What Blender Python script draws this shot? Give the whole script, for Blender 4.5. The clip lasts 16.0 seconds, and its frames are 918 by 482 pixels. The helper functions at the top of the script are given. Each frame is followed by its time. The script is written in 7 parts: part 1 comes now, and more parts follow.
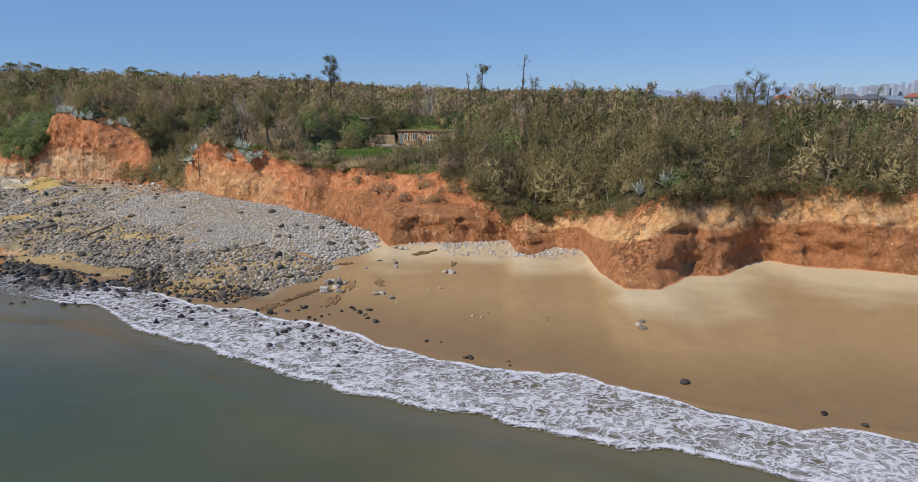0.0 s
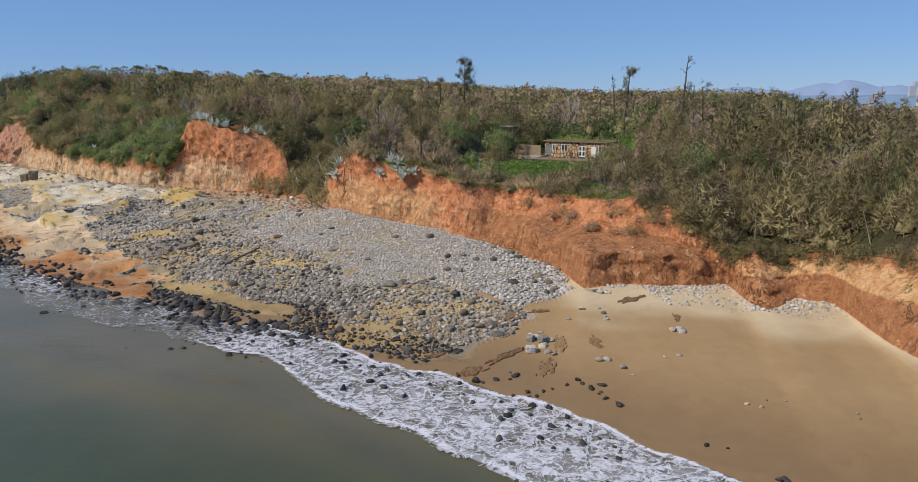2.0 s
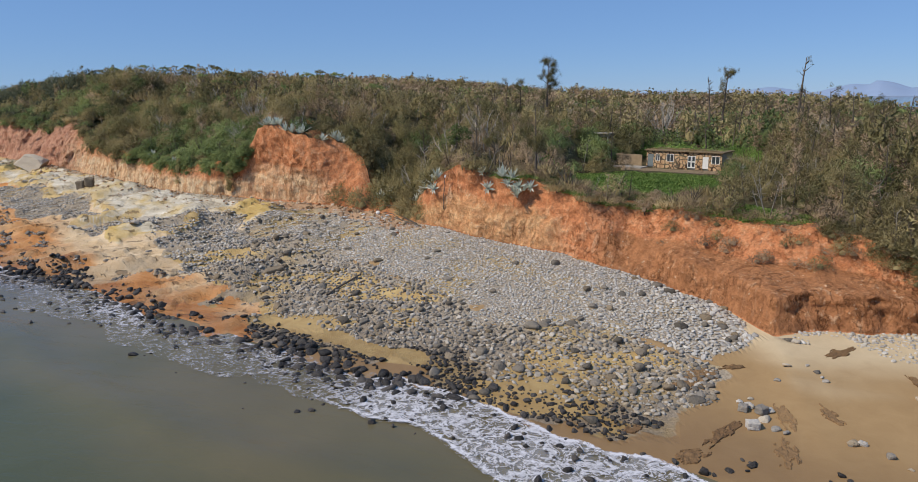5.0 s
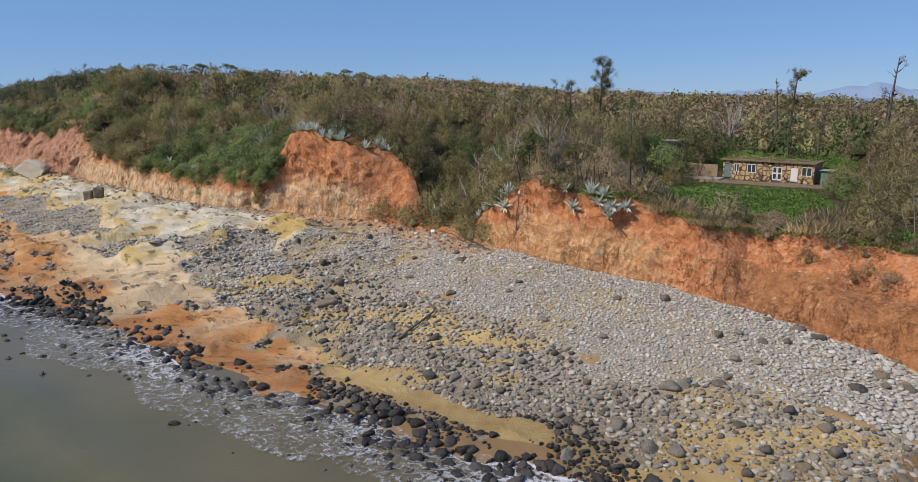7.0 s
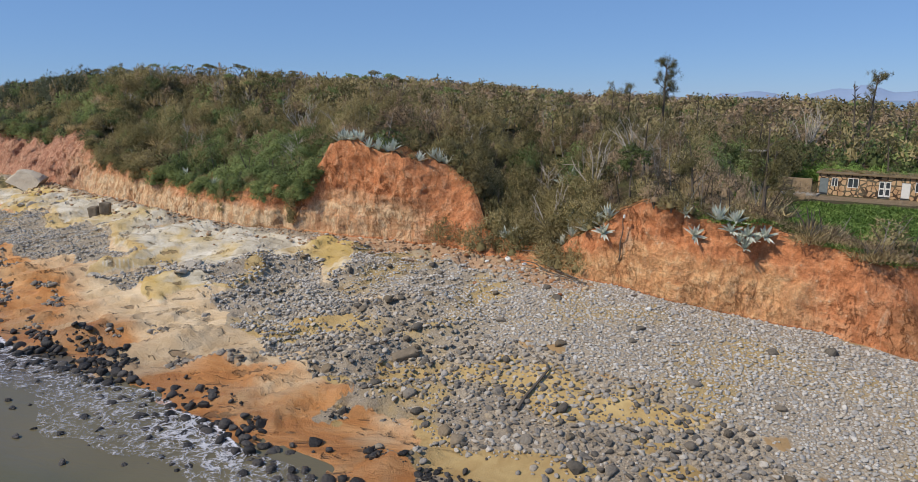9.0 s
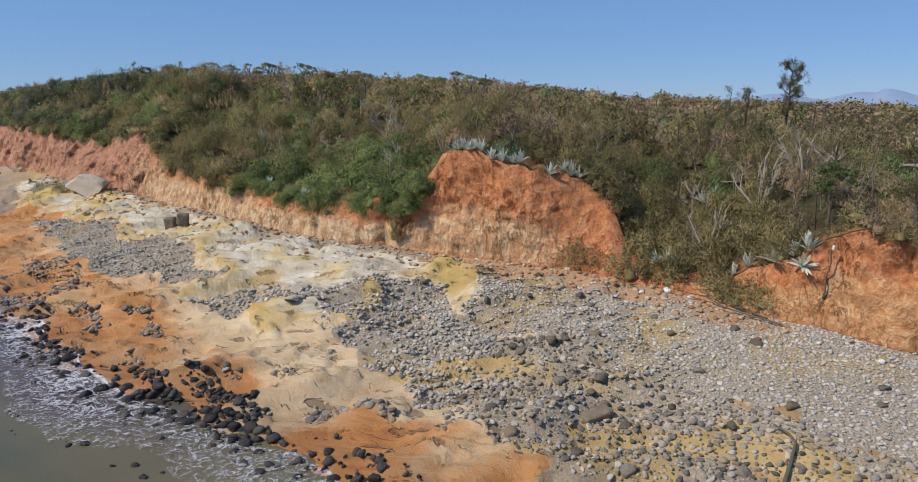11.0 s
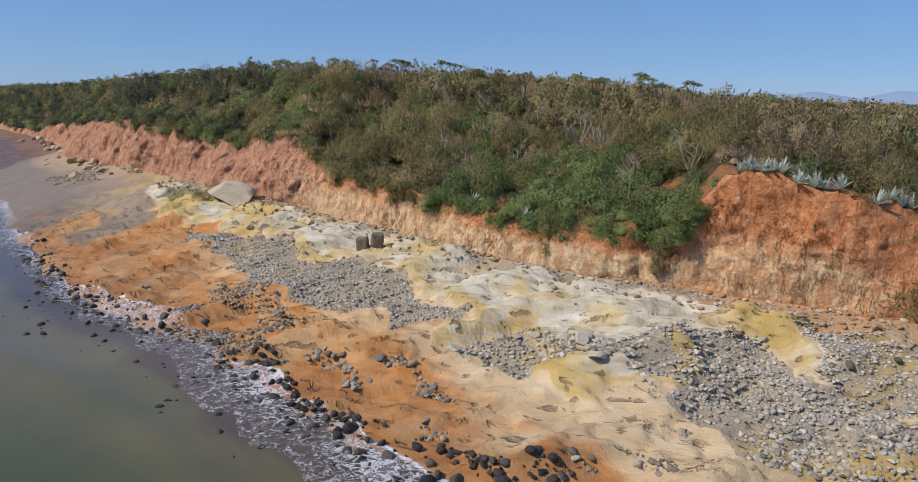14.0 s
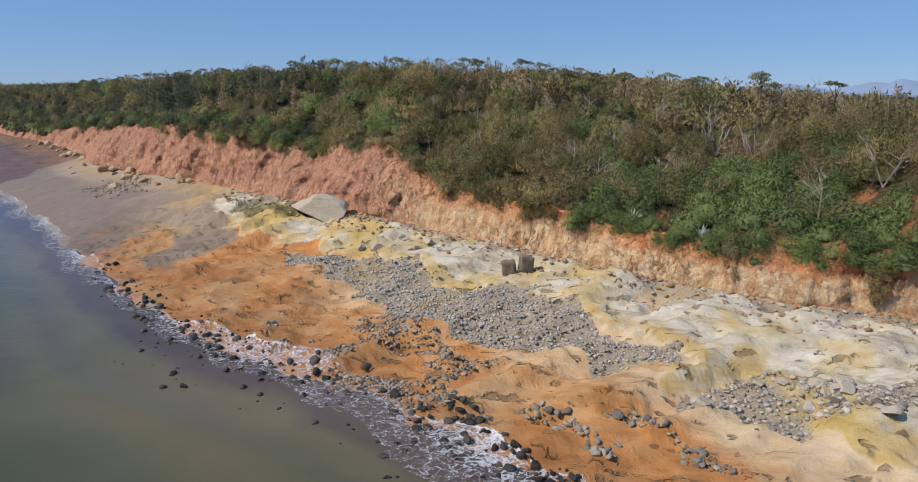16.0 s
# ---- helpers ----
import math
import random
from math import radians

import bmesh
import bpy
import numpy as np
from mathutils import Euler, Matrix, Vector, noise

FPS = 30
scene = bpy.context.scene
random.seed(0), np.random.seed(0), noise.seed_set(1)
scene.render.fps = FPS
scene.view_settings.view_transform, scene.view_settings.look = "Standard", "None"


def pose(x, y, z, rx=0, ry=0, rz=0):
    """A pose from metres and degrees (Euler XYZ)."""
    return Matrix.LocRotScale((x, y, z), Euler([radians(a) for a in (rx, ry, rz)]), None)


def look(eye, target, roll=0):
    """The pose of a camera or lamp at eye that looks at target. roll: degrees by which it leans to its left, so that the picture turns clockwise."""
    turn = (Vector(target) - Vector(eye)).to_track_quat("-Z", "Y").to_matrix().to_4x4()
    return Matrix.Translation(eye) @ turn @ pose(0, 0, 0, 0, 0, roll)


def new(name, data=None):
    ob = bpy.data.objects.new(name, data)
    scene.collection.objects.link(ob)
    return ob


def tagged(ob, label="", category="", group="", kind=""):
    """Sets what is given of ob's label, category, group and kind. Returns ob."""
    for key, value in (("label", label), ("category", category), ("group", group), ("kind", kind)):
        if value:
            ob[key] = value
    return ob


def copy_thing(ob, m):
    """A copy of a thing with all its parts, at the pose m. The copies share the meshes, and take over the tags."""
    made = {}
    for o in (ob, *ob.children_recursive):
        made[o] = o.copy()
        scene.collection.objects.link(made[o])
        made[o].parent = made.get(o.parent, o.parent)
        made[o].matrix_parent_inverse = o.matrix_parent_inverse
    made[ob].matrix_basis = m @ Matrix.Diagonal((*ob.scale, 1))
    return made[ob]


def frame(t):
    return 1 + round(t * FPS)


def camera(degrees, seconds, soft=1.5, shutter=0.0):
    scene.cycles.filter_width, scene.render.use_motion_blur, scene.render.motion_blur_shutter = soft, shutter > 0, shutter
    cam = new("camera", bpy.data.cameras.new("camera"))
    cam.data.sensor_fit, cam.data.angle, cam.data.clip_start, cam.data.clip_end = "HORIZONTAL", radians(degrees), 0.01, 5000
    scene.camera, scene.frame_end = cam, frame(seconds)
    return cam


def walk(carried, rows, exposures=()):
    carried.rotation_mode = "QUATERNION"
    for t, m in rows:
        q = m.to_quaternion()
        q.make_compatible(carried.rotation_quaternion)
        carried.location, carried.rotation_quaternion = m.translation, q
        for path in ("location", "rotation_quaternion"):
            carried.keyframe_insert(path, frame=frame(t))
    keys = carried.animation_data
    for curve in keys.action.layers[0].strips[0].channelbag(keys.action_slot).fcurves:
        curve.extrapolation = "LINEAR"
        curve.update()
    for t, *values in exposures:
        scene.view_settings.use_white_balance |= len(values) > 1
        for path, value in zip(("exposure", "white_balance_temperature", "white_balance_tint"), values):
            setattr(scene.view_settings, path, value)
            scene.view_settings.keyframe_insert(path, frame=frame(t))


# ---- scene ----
cam = camera(69.0, 16.0, soft=0.5)
PATH = [
    (0, (-0.511, 0.841, 20.578), (-0.708, 2.785, 20.155), -0.9),
    (0.5, (-3.906, 3.804, 21.019), (-4.203, 5.736, 20.593), -0.9),
    (1, (-7.685, 6.786, 21.491), (-8.042, 8.707, 21.064), -0.8),
    (1.5, (-11.708, 9.86, 21.865), (-12.097, 11.775, 21.442), -0.8),
    (2, (-15.529, 12.519, 22.357), (-15.96, 14.426, 21.932), -0.8),
    (2.5, (-18.596, 14.473, 22.625), (-19.064, 16.37, 22.202), -0.7),
    (3, (-21.025, 15.583, 22.792), (-21.506, 17.478, 22.372), -0.8),
    (3.5, (-23.038, 16.4, 22.813), (-23.519, 18.295, 22.393), -0.7),
    (4, (-25.255, 17.558, 22.944), (-25.74, 19.451, 22.522), -0.7),
    (6.5, (-39.707, 28.137, 23.652), (-40.195, 30.029, 23.224), -0.4),
    (7, (-42.895, 30.912, 23.708), (-43.371, 32.807, 23.283), -0.4),
    (7.5, (-46.145, 33.729, 23.857), (-46.607, 35.628, 23.433), -0.4),
    (8, (-49.343, 36.514, 24.03), (-49.796, 38.416, 23.606), -0.4),
    (10.5, (-68.067, 46.182, 24.463), (-68.5, 48.09, 24.049), -0.1),
    (11, (-72.201, 47.546, 24.785), (-72.68, 49.442, 24.365), 0.2),
    (11.5, (-76.528, 49.01, 24.915), (-77.065, 50.89, 24.492), 0.4),
    (12, (-81.117, 50.29, 25.029), (-81.688, 52.16, 24.606), 0.7),
    (12.5, (-86.175, 51.18, 25.18), (-86.741, 53.05, 24.756), 0.9),
    (13, (-91.162, 51.94, 25.36), (-91.724, 53.811, 24.933), 1.0),
    (13.5, (-96.369, 52.617, 25.616), (-96.924, 54.49, 25.185), 1.0),
    (14, (-101.862, 53.255, 26.074), (-102.403, 55.13, 25.636), 0.9),
    (14.5, (-107.444, 54.067, 26.454), (-107.972, 55.944, 26.01), 0.8),
    (15, (-113.46, 54.934, 26.735), (-113.968, 56.816, 26.287), 0.8),
    (15.5, (-119.287, 55.995, 26.8), (-119.778, 57.881, 26.35), 0.7),
    (16, (-124.832, 56.938, 27.096), (-125.308, 58.827, 26.644), 0.4),
]
walk(cam, [(t, look(eye, target, roll)) for t, eye, target, roll in PATH], exposures=[(0, 0.05, 7100, 10), (16, 0.05, 7100, 10)])

# ---------------------------------------------------------------- world, sun
SUN_DIR = Vector((-0.80, -0.55, 1.0)).normalized()
world = bpy.data.worlds.new("sky")
scene.world = world
world.use_nodes = True
wn = world.node_tree.nodes
wl = world.node_tree.links
bg = wn["Background"]
sky = wn.new("ShaderNodeTexSky")
sky.sky_type = 'NISHITA'
sky.sun_disc = False
sky.sun_elevation = math.asin(SUN_DIR.z)
sky.sun_rotation = math.atan2(SUN_DIR.x, SUN_DIR.y)
sky.air_density = 0.78
sky.dust_density = 0.0
sky.ozone_density = 2.0
bg.inputs["Strength"].default_value = 0.071
tint = wn.new("ShaderNodeMix")
tint.data_type, tint.blend_type = 'RGBA', 'MULTIPLY'
tint.inputs[0].default_value = 1.0
tint.inputs[7].default_value = (0.68, 0.87, 1.28, 1)
wl.new(sky.outputs[0], tint.inputs[6])
even = wn.new("ShaderNodeMix")
even.data_type = 'RGBA'
even.inputs[0].default_value = 0.52
even.inputs[7].default_value = (2.5, 5.4, 10.9, 1)
wl.new(tint.outputs[2], even.inputs[6])
wl.new(even.outputs[2], bg.inputs["Color"])
sun = new("sun", bpy.data.lights.new("sun", 'SUN'))
sun.data.energy = 3.6
sun.data.angle = radians(0.6)
sun.data.color = (1.0, 0.935, 0.86)
sun.matrix_world = look(SUN_DIR * 300, (0, 0, 0))


# ---------------------------------------------------------------- numeric helpers
rng = np.random.default_rng(7)


def hash2(i, j, seed):
    h = (i.astype(np.int64) * 374761393 + j.astype(np.int64) * 668265263 + seed * 974711) & 0x7FFFFFFF
    h = ((h ^ (h >> 13)) * 1274126177) & 0x7FFFFFFF
    h = h ^ (h >> 16)
    return (h & 0xFFFFF) / float(0xFFFFF)


def vnoise(x, y, seed=0):
    xi, yi = np.floor(x), np.floor(y)
    fx, fy = x - xi, y - yi
    fx, fy = fx * fx * (3 - 2 * fx), fy * fy * (3 - 2 * fy)
    a, b = hash2(xi, yi, seed), hash2(xi + 1, yi, seed)
    c, d = hash2(xi, yi + 1, seed), hash2(xi + 1, yi + 1, seed)
    return (a + (b - a) * fx) * (1 - fy) + (c + (d - c) * fx) * fy


def fbm(x, y, octaves=4, seed=0):
    """Layered noise, about -1 to 1."""
    x, y = np.asarray(x, float), np.asarray(y, float)
    total, amp, norm = np.zeros(np.broadcast(x, y).shape), 1.0, 0.0
    for k in range(octaves):
        total = total + amp * (vnoise(x * 2 ** k + 17.3 * k, y * 2 ** k - 9.1 * k, seed + k) * 2 - 1)
        norm += amp
        amp *= 0.5
    return total / norm * 1.6


def sstep(a, b, v):
    t = np.clip((v - a) / (b - a), 0, 1)
    return t * t * (3 - 2 * t)


def lin(x, xs, ys):
    """Straight interpolation over a table whose x falls."""
    return np.interp(-np.asarray(x, float), [-a for a in xs], ys)


def inside(x, y, poly):
    """Signed distance to a polygon's edge in the plan, positive inside."""
    x, y = np.asarray(x, float), np.asarray(y, float)
    best, odd = np.full(x.shape, 1e9), np.zeros(x.shape, bool)
    n = len(poly)
    for k in range(n):
        (ax, ay), (bx, by) = poly[k], poly[(k + 1) % n]
        dx, dy = bx - ax, by - ay
        t = np.clip(((x - ax) * dx + (y - ay) * dy) / (dx * dx + dy * dy), 0, 1)
        best = np.minimum(best, np.hypot(x - ax - t * dx, y - ay - t * dy))
        if ay != by:
            odd ^= ((ay > y) != (by > y)) & (x < (bx - ax) * (y - ay) / (by - ay) + ax)
    return np.where(odd, best, -best)


def mesh_from(name, verts, faces, mats, smooth=True, index=None):
    """A mesh from arrays: faces is one array with a fixed number of corners."""
    me = bpy.data.meshes.new(name)
    verts, faces = np.asarray(verts, np.float32), np.asarray(faces, np.int32)
    k = faces.shape[1]
    me.vertices.add(len(verts))
    me.vertices.foreach_set("co", verts.ravel())
    me.loops.add(faces.size)
    me.loops.foreach_set("vertex_index", faces.ravel())
    me.polygons.add(len(faces))
    me.polygons.foreach_set("loop_start", np.arange(0, faces.size, k, dtype=np.int32))
    for m in mats:
        me.materials.append(m)
    if index is not None:
        me.polygons.foreach_set("material_index", np.asarray(index, np.int32))
    me.polygons.foreach_set("use_smooth", np.full(len(faces), smooth))
    me.update(calc_edges=True)
    return me


def grid_faces(nc, nr):
    c, r = np.meshgrid(np.arange(nc - 1), np.arange(nr - 1), indexing="ij")
    a = (c * nr + r).ravel()
    return np.stack([a, a + nr, a + nr + 1, a + 1], 1)


def attribute(me, name, values):
    at = me.attributes.new(name, 'FLOAT_COLOR', 'POINT')
    full = np.ones((len(me.vertices), 4), np.float32)
    full[:, :values.shape[1]] = values
    at.data.foreach_set("color", full.ravel())


def part(name, bm, material, parent, label=""):
    """One mesh object under a thing or under a part."""
    me = bpy.data.meshes.new(name)
    bm.to_mesh(me)
    bm.free()
    me.materials.append(material)
    ob = new(name, me)
    ob.parent = parent
    return tagged(ob, label)


def box(bm, lo, hi, m=None):
    geo = bmesh.ops.create_cube(bm, size=1.0)["verts"]
    lo, hi = Vector(lo), Vector(hi)
    for v in geo:
        v.co = Vector([lo[i] + (v.co[i] + 0.5) * (hi[i] - lo[i]) for i in range(3)])
        if m is not None:
            v.co = m @ v.co
    return geo


def tube(bm, points, radii, sides=5):
    """A tapered tube along points."""
    rings = []
    for k, p in enumerate(points):
        p = Vector(p)
        d = (Vector(points[min(k + 1, len(points) - 1)]) - Vector(points[max(k - 1, 0)])).normalized()
        a = d.orthogonal().normalized()
        b = d.cross(a)
        rings.append([bm.verts.new(p + (a * math.cos(q * math.tau / sides) + b * math.sin(q * math.tau / sides)) * radii[k]) for q in range(sides)])
    for r0, r1 in zip(rings, rings[1:]):
        for q in range(sides):
            bm.faces.new((r0[q], r0[(q + 1) % sides], r1[(q + 1) % sides], r1[q]))
    bm.faces.new(rings[-1])


# ---------------------------------------------------------------- materials
def material(name, rough=0.9, spec=0.3):
    m = bpy.data.materials.new(name)
    m.use_nodes = True
    nt = m.node_tree
    b = nt.nodes["Principled BSDF"]
    b.inputs["Roughness"].default_value = rough
    b.inputs["Specular IOR Level"].default_value = spec
    return m, nt, b


def add(nt, kind, **kw):
    n = nt.nodes.new(kind)
    for k, v in kw.items():
        if k in n.inputs:
            n.inputs[k].default_value = v
    return n


def noise_node(nt, scale, detail=4.0, rough=0.55, coords=None, distortion=0.0):
    n = add(nt, "ShaderNodeTexNoise", Scale=scale, Detail=detail, Roughness=rough, Distortion=distortion)
    if coords is not None:
        nt.links.new(coords, n.inputs["Vector"])
    return n.outputs["Fac"]


def ramp(nt, fac, stops):
    r = nt.nodes.new("ShaderNodeValToRGB")
    e = r.color_ramp.elements
    while len(e) < len(stops):
        e.new(0.5)
    for el, (p, c) in zip(e, stops):
        el.position = p
        el.color = (*c, 1) if len(c) == 3 else c
    nt.links.new(fac, r.inputs["Fac"])
    return r.outputs["Color"]


def grey(v):
    return (v, v, v)


def mix(nt, fac, a, b, mode='MIX'):
    n = nt.nodes.new("ShaderNodeMix")
    n.data_type, n.blend_type = 'RGBA', mode
    for sock, val in ((n.inputs[0], fac), (n.inputs[6], a), (n.inputs[7], b)):
        if isinstance(val, (int, float)):
            sock.default_value = val
        elif isinstance(val, tuple):
            sock.default_value = (*val, 1)
        else:
            nt.links.new(val, sock)
    return n.outputs[2]


def calc(nt, op, a, b=0.0, c=0.0):
    n = nt.nodes.new("ShaderNodeMath")
    n.operation = op
    for sock, val in zip(n.inputs, (a, b, c)):
        if isinstance(val, (int, float)):
            sock.default_value = val
        else:
            nt.links.new(val, sock)
    return n.outputs[0]


def bump(nt, bsdf, height, strength, distance):
    n = add(nt, "ShaderNodeBump", Strength=strength, Distance=distance)
    nt.links.new(height, n.inputs["Height"])
    nt.links.new(n.outputs["Normal"], bsdf.inputs["Normal"])


def coords(nt, scale=(1, 1, 1)):
    g = nt.nodes.new("ShaderNodeNewGeometry")
    m = nt.nodes.new("ShaderNodeMapping")
    m.inputs["Scale"].default_value = scale
    nt.links.new(g.outputs["Position"], m.inputs["Vector"])
    return m.outputs["Vector"]


def layer(nt, name):
    a = nt.nodes.new("ShaderNodeAttribute")
    a.attribute_name = name
    s = nt.nodes.new("ShaderNodeSeparateColor")
    nt.links.new(a.outputs["Color"], s.inputs["Color"])
    return s.outputs


def edge(nt, weight, noise_fac, width=0.5, lo=0.42, hi=0.58):
    """A zone's weight made ragged by noise, then sharpened."""
    w = calc(nt, 'ADD', weight, calc(nt, 'MULTIPLY', calc(nt, 'SUBTRACT', noise_fac, 0.5), width))
    return ramp(nt, w, [(lo, grey(0)), (hi, grey(1))])


def beach_material():
    m, nt, b = material("beach", 0.85, 0.3)
    p = coords(nt)
    n_big, n_mid, n_fine = noise_node(nt, 0.09, 5, 0.6, p), noise_node(nt, 0.6, 6, 0.62, p, 0.6), noise_node(nt, 7.0, 5, 0.7, p)
    streak = noise_node(nt, 0.5, 6, 0.6, coords(nt, (0.55, 1.6, 1.0)), 0.5)
    z1, z2 = layer(nt, "zone_a"), layer(nt, "zone_b")
    sand = ramp(nt, n_mid, [(0.3, (0.335, 0.215, 0.102)), (0.7, (0.395, 0.262, 0.128))])
    sand = mix(nt, calc(nt, 'MULTIPLY', n_big, 0.45), sand, (0.30, 0.182, 0.08))
    pale = ramp(nt, n_mid, [(0.3, (0.52, 0.405, 0.255)), (0.75, (0.59, 0.465, 0.295))])
    col = mix(nt, z2[2], sand, pale)
    orange = ramp(nt, streak, [(0.25, (0.46, 0.175, 0.05)), (0.5, (0.62, 0.275, 0.09)), (0.78, (0.70, 0.39, 0.17))])
    orange = mix(nt, ramp(nt, noise_node(nt, 0.16, 6, 0.6, p, 0.8), [(0.48, grey(0)), (0.66, grey(0.5))]), orange, (0.68, 0.49, 0.27))
    orange = mix(nt, ramp(nt, noise_node(nt, 0.3, 6, 0.65, coords(nt, (0.6, 1.5, 1)), 0.6), [(0.52, grey(0)), (0.68, grey(0.6))]), orange, (0.34, 0.165, 0.06))
    orange = mix(nt, edge(nt, z2[2], n_big, 1.2, 0.2, 0.9), orange, ramp(nt, streak, [(0.3, (0.60, 0.42, 0.235)), (0.7, (0.76, 0.60, 0.40))]))
    orange = mix(nt, ramp(nt, noise_node(nt, 0.35, 5, 0.7, coords(nt, (0.7, 1.4, 1)), 1.0), [(0.58, grey(0)), (0.70, grey(0.4))]), orange, (0.30, 0.14, 0.05))
    col = mix(nt, edge(nt, z1[0], n_mid), col, orange)
    white = ramp(nt, streak, [(0.28, (0.36, 0.30, 0.21)), (0.47, (0.60, 0.53, 0.40)), (0.70, (0.77, 0.72, 0.62))])
    yellow = ramp(nt, n_mid, [(0.35, (0.56, 0.38, 0.11)), (0.7, (0.64, 0.47, 0.21))])
    white = mix(nt, ramp(nt, n_big, [(0.45, grey(0)), (0.58, grey(1))]), white, yellow)
    col = mix(nt, edge(nt, z1[1], n_mid), col, white)
    gravel = ramp(nt, n_fine, [(0.3, (0.23, 0.185, 0.13)), (0.7, (0.54, 0.455, 0.345))])
    gravel = mix(nt, ramp(nt, n_big, [(0.52, grey(0)), (0.62, grey(0.75))]), gravel, (0.46, 0.32, 0.12))
    col = mix(nt, edge(nt, z1[2], n_mid), col, gravel)
    ochre = ramp(nt, n_mid, [(0.35, (0.45, 0.30, 0.12)), (0.7, (0.60, 0.44, 0.20))])
    col = mix(nt, edge(nt, layer(nt, "zone_c")[0], n_mid), col, ochre)
    rim = edge(nt, layer(nt, "zone_c")[2], n_mid, 0.9, 0.4, 0.75)
    col = mix(nt, calc(nt, 'MULTIPLY', rim, 0.8), col, ramp(nt, streak, [(0.3, (0.50, 0.32, 0.10)), (0.7, (0.67, 0.49, 0.22))]))
    flats = ramp(nt, n_mid, [(0.3, (0.29, 0.22, 0.16)), (0.7, (0.38, 0.295, 0.215))])
    col = mix(nt, edge(nt, layer(nt, "zone_c")[1], n_big, 0.8, 0.3, 0.7), col, flats)
    # dark cracks between the slabs of the shelf
    beds = noise_node(nt, 0.12, 3, 0.5, coords(nt, (0.6, 1.4, 1.0)), 0.25)
    lines = ramp(nt, beds, [(0.395, grey(0)), (0.405, grey(1)), (0.42, grey(0)), (0.495, grey(0)), (0.505, grey(0.9)), (0.525, grey(0)), (0.60, grey(0)), (0.61, grey(1)), (0.63, grey(0))])
    lines = calc(nt, 'MULTIPLY', lines, calc(nt, 'MULTIPLY', calc(nt, 'MAXIMUM', z1[0], z1[1]), ramp(nt, n_mid, [(0.56, grey(0)), (0.64, grey(0.4))])))
    col = mix(nt, lines, col, (0.14, 0.08, 0.035))
    # hollows worn into the shelf, brown and damp
    pits = ramp(nt, noise_node(nt, 0.62, 3, 0.5, coords(nt, (0.65, 1.5, 1)), 0.4), [(0.61, grey(0)), (0.67, grey(1))])
    pits = calc(nt, 'MULTIPLY', pits, calc(nt, 'MAXIMUM', calc(nt, 'MULTIPLY', z1[0], 0.8), calc(nt, 'MULTIPLY', z1[1], 0.25)))
    col = mix(nt, calc(nt, 'MULTIPLY', pits, 0.75), col, (0.15, 0.095, 0.05))
    algae = calc(nt, 'MULTIPLY', layer(nt, "zone_d")[0], ramp(nt, n_mid, [(0.35, grey(1)), (0.6, grey(0.75))]))
    col = mix(nt, algae, col, ramp(nt, n_mid, [(0.4, (0.085, 0.075, 0.035)), (0.65, (0.22, 0.19, 0.09))]))
    col = mix(nt, edge(nt, layer(nt, "zone_d")[1], n_mid, 0.6), col, ramp(nt, streak, [(0.35, (0.13, 0.075, 0.05)), (0.65, (0.27, 0.16, 0.11))]))
    # clay and grit fallen from the face
    col = mix(nt, edge(nt, layer(nt, "zone_d")[2], n_fine, 0.6), col, ramp(nt, n_fine, [(0.3, (0.33, 0.19, 0.105)), (0.7, (0.55, 0.37, 0.23))]))
    # wet ground near the sea, and pools
    wet = z2[0]
    col = mix(nt, calc(nt, 'MULTIPLY', wet, 0.55), col, mix(nt, 1.0, col, (0.45, 0.40, 0.36), 'MULTIPLY'))
    pools = calc(nt, 'MULTIPLY', ramp(nt, noise_node(nt, 0.42, 3, 0.5, coords(nt, (0.8, 1.5, 1))), [(0.66, grey(0)), (0.69, grey(1))]), z2[1])
    col = mix(nt, calc(nt, 'MULTIPLY', pools, 0.7), col, (0.16, 0.10, 0.045))
    col = mix(nt, calc(nt, 'ADD', calc(nt, 'MULTIPLY', calc(nt, 'MAXIMUM', z1[0], z1[2]), 0.22), 0.06), col, mix(nt, 1.0, col, ramp(nt, n_fine, [(0.25, grey(0.3)), (0.75, grey(1.0))]), 'MULTIPLY'))
    nt.links.new(col, b.inputs["Base Color"])
    r = calc(nt, 'SUBTRACT', 0.9, calc(nt, 'MULTIPLY', wet, 0.45))
    nt.links.new(calc(nt, 'SUBTRACT', r, calc(nt, 'MULTIPLY', pools, 0.08)), b.inputs["Roughness"])
    rocky = calc(nt, 'MAXIMUM', calc(nt, 'MAXIMUM', z1[0], z1[1]), z1[2])
    ledge = ramp(nt, beds, [(0.395, grey(0)), (0.42, grey(0.35)), (0.495, grey(0.42)), (0.525, grey(0.72)), (0.6, grey(0.8)), (0.63, grey(1))])
    ledge = calc(nt, 'MULTIPLY', ledge, calc(nt, 'MULTIPLY', calc(nt, 'MAXIMUM', z1[0], z1[1]), 0.5))
    h = calc(nt, 'ADD', ledge, calc(nt, 'MULTIPLY', streak, calc(nt, 'ADD', calc(nt, 'MULTIPLY', rocky, 0.55), 0.03)))
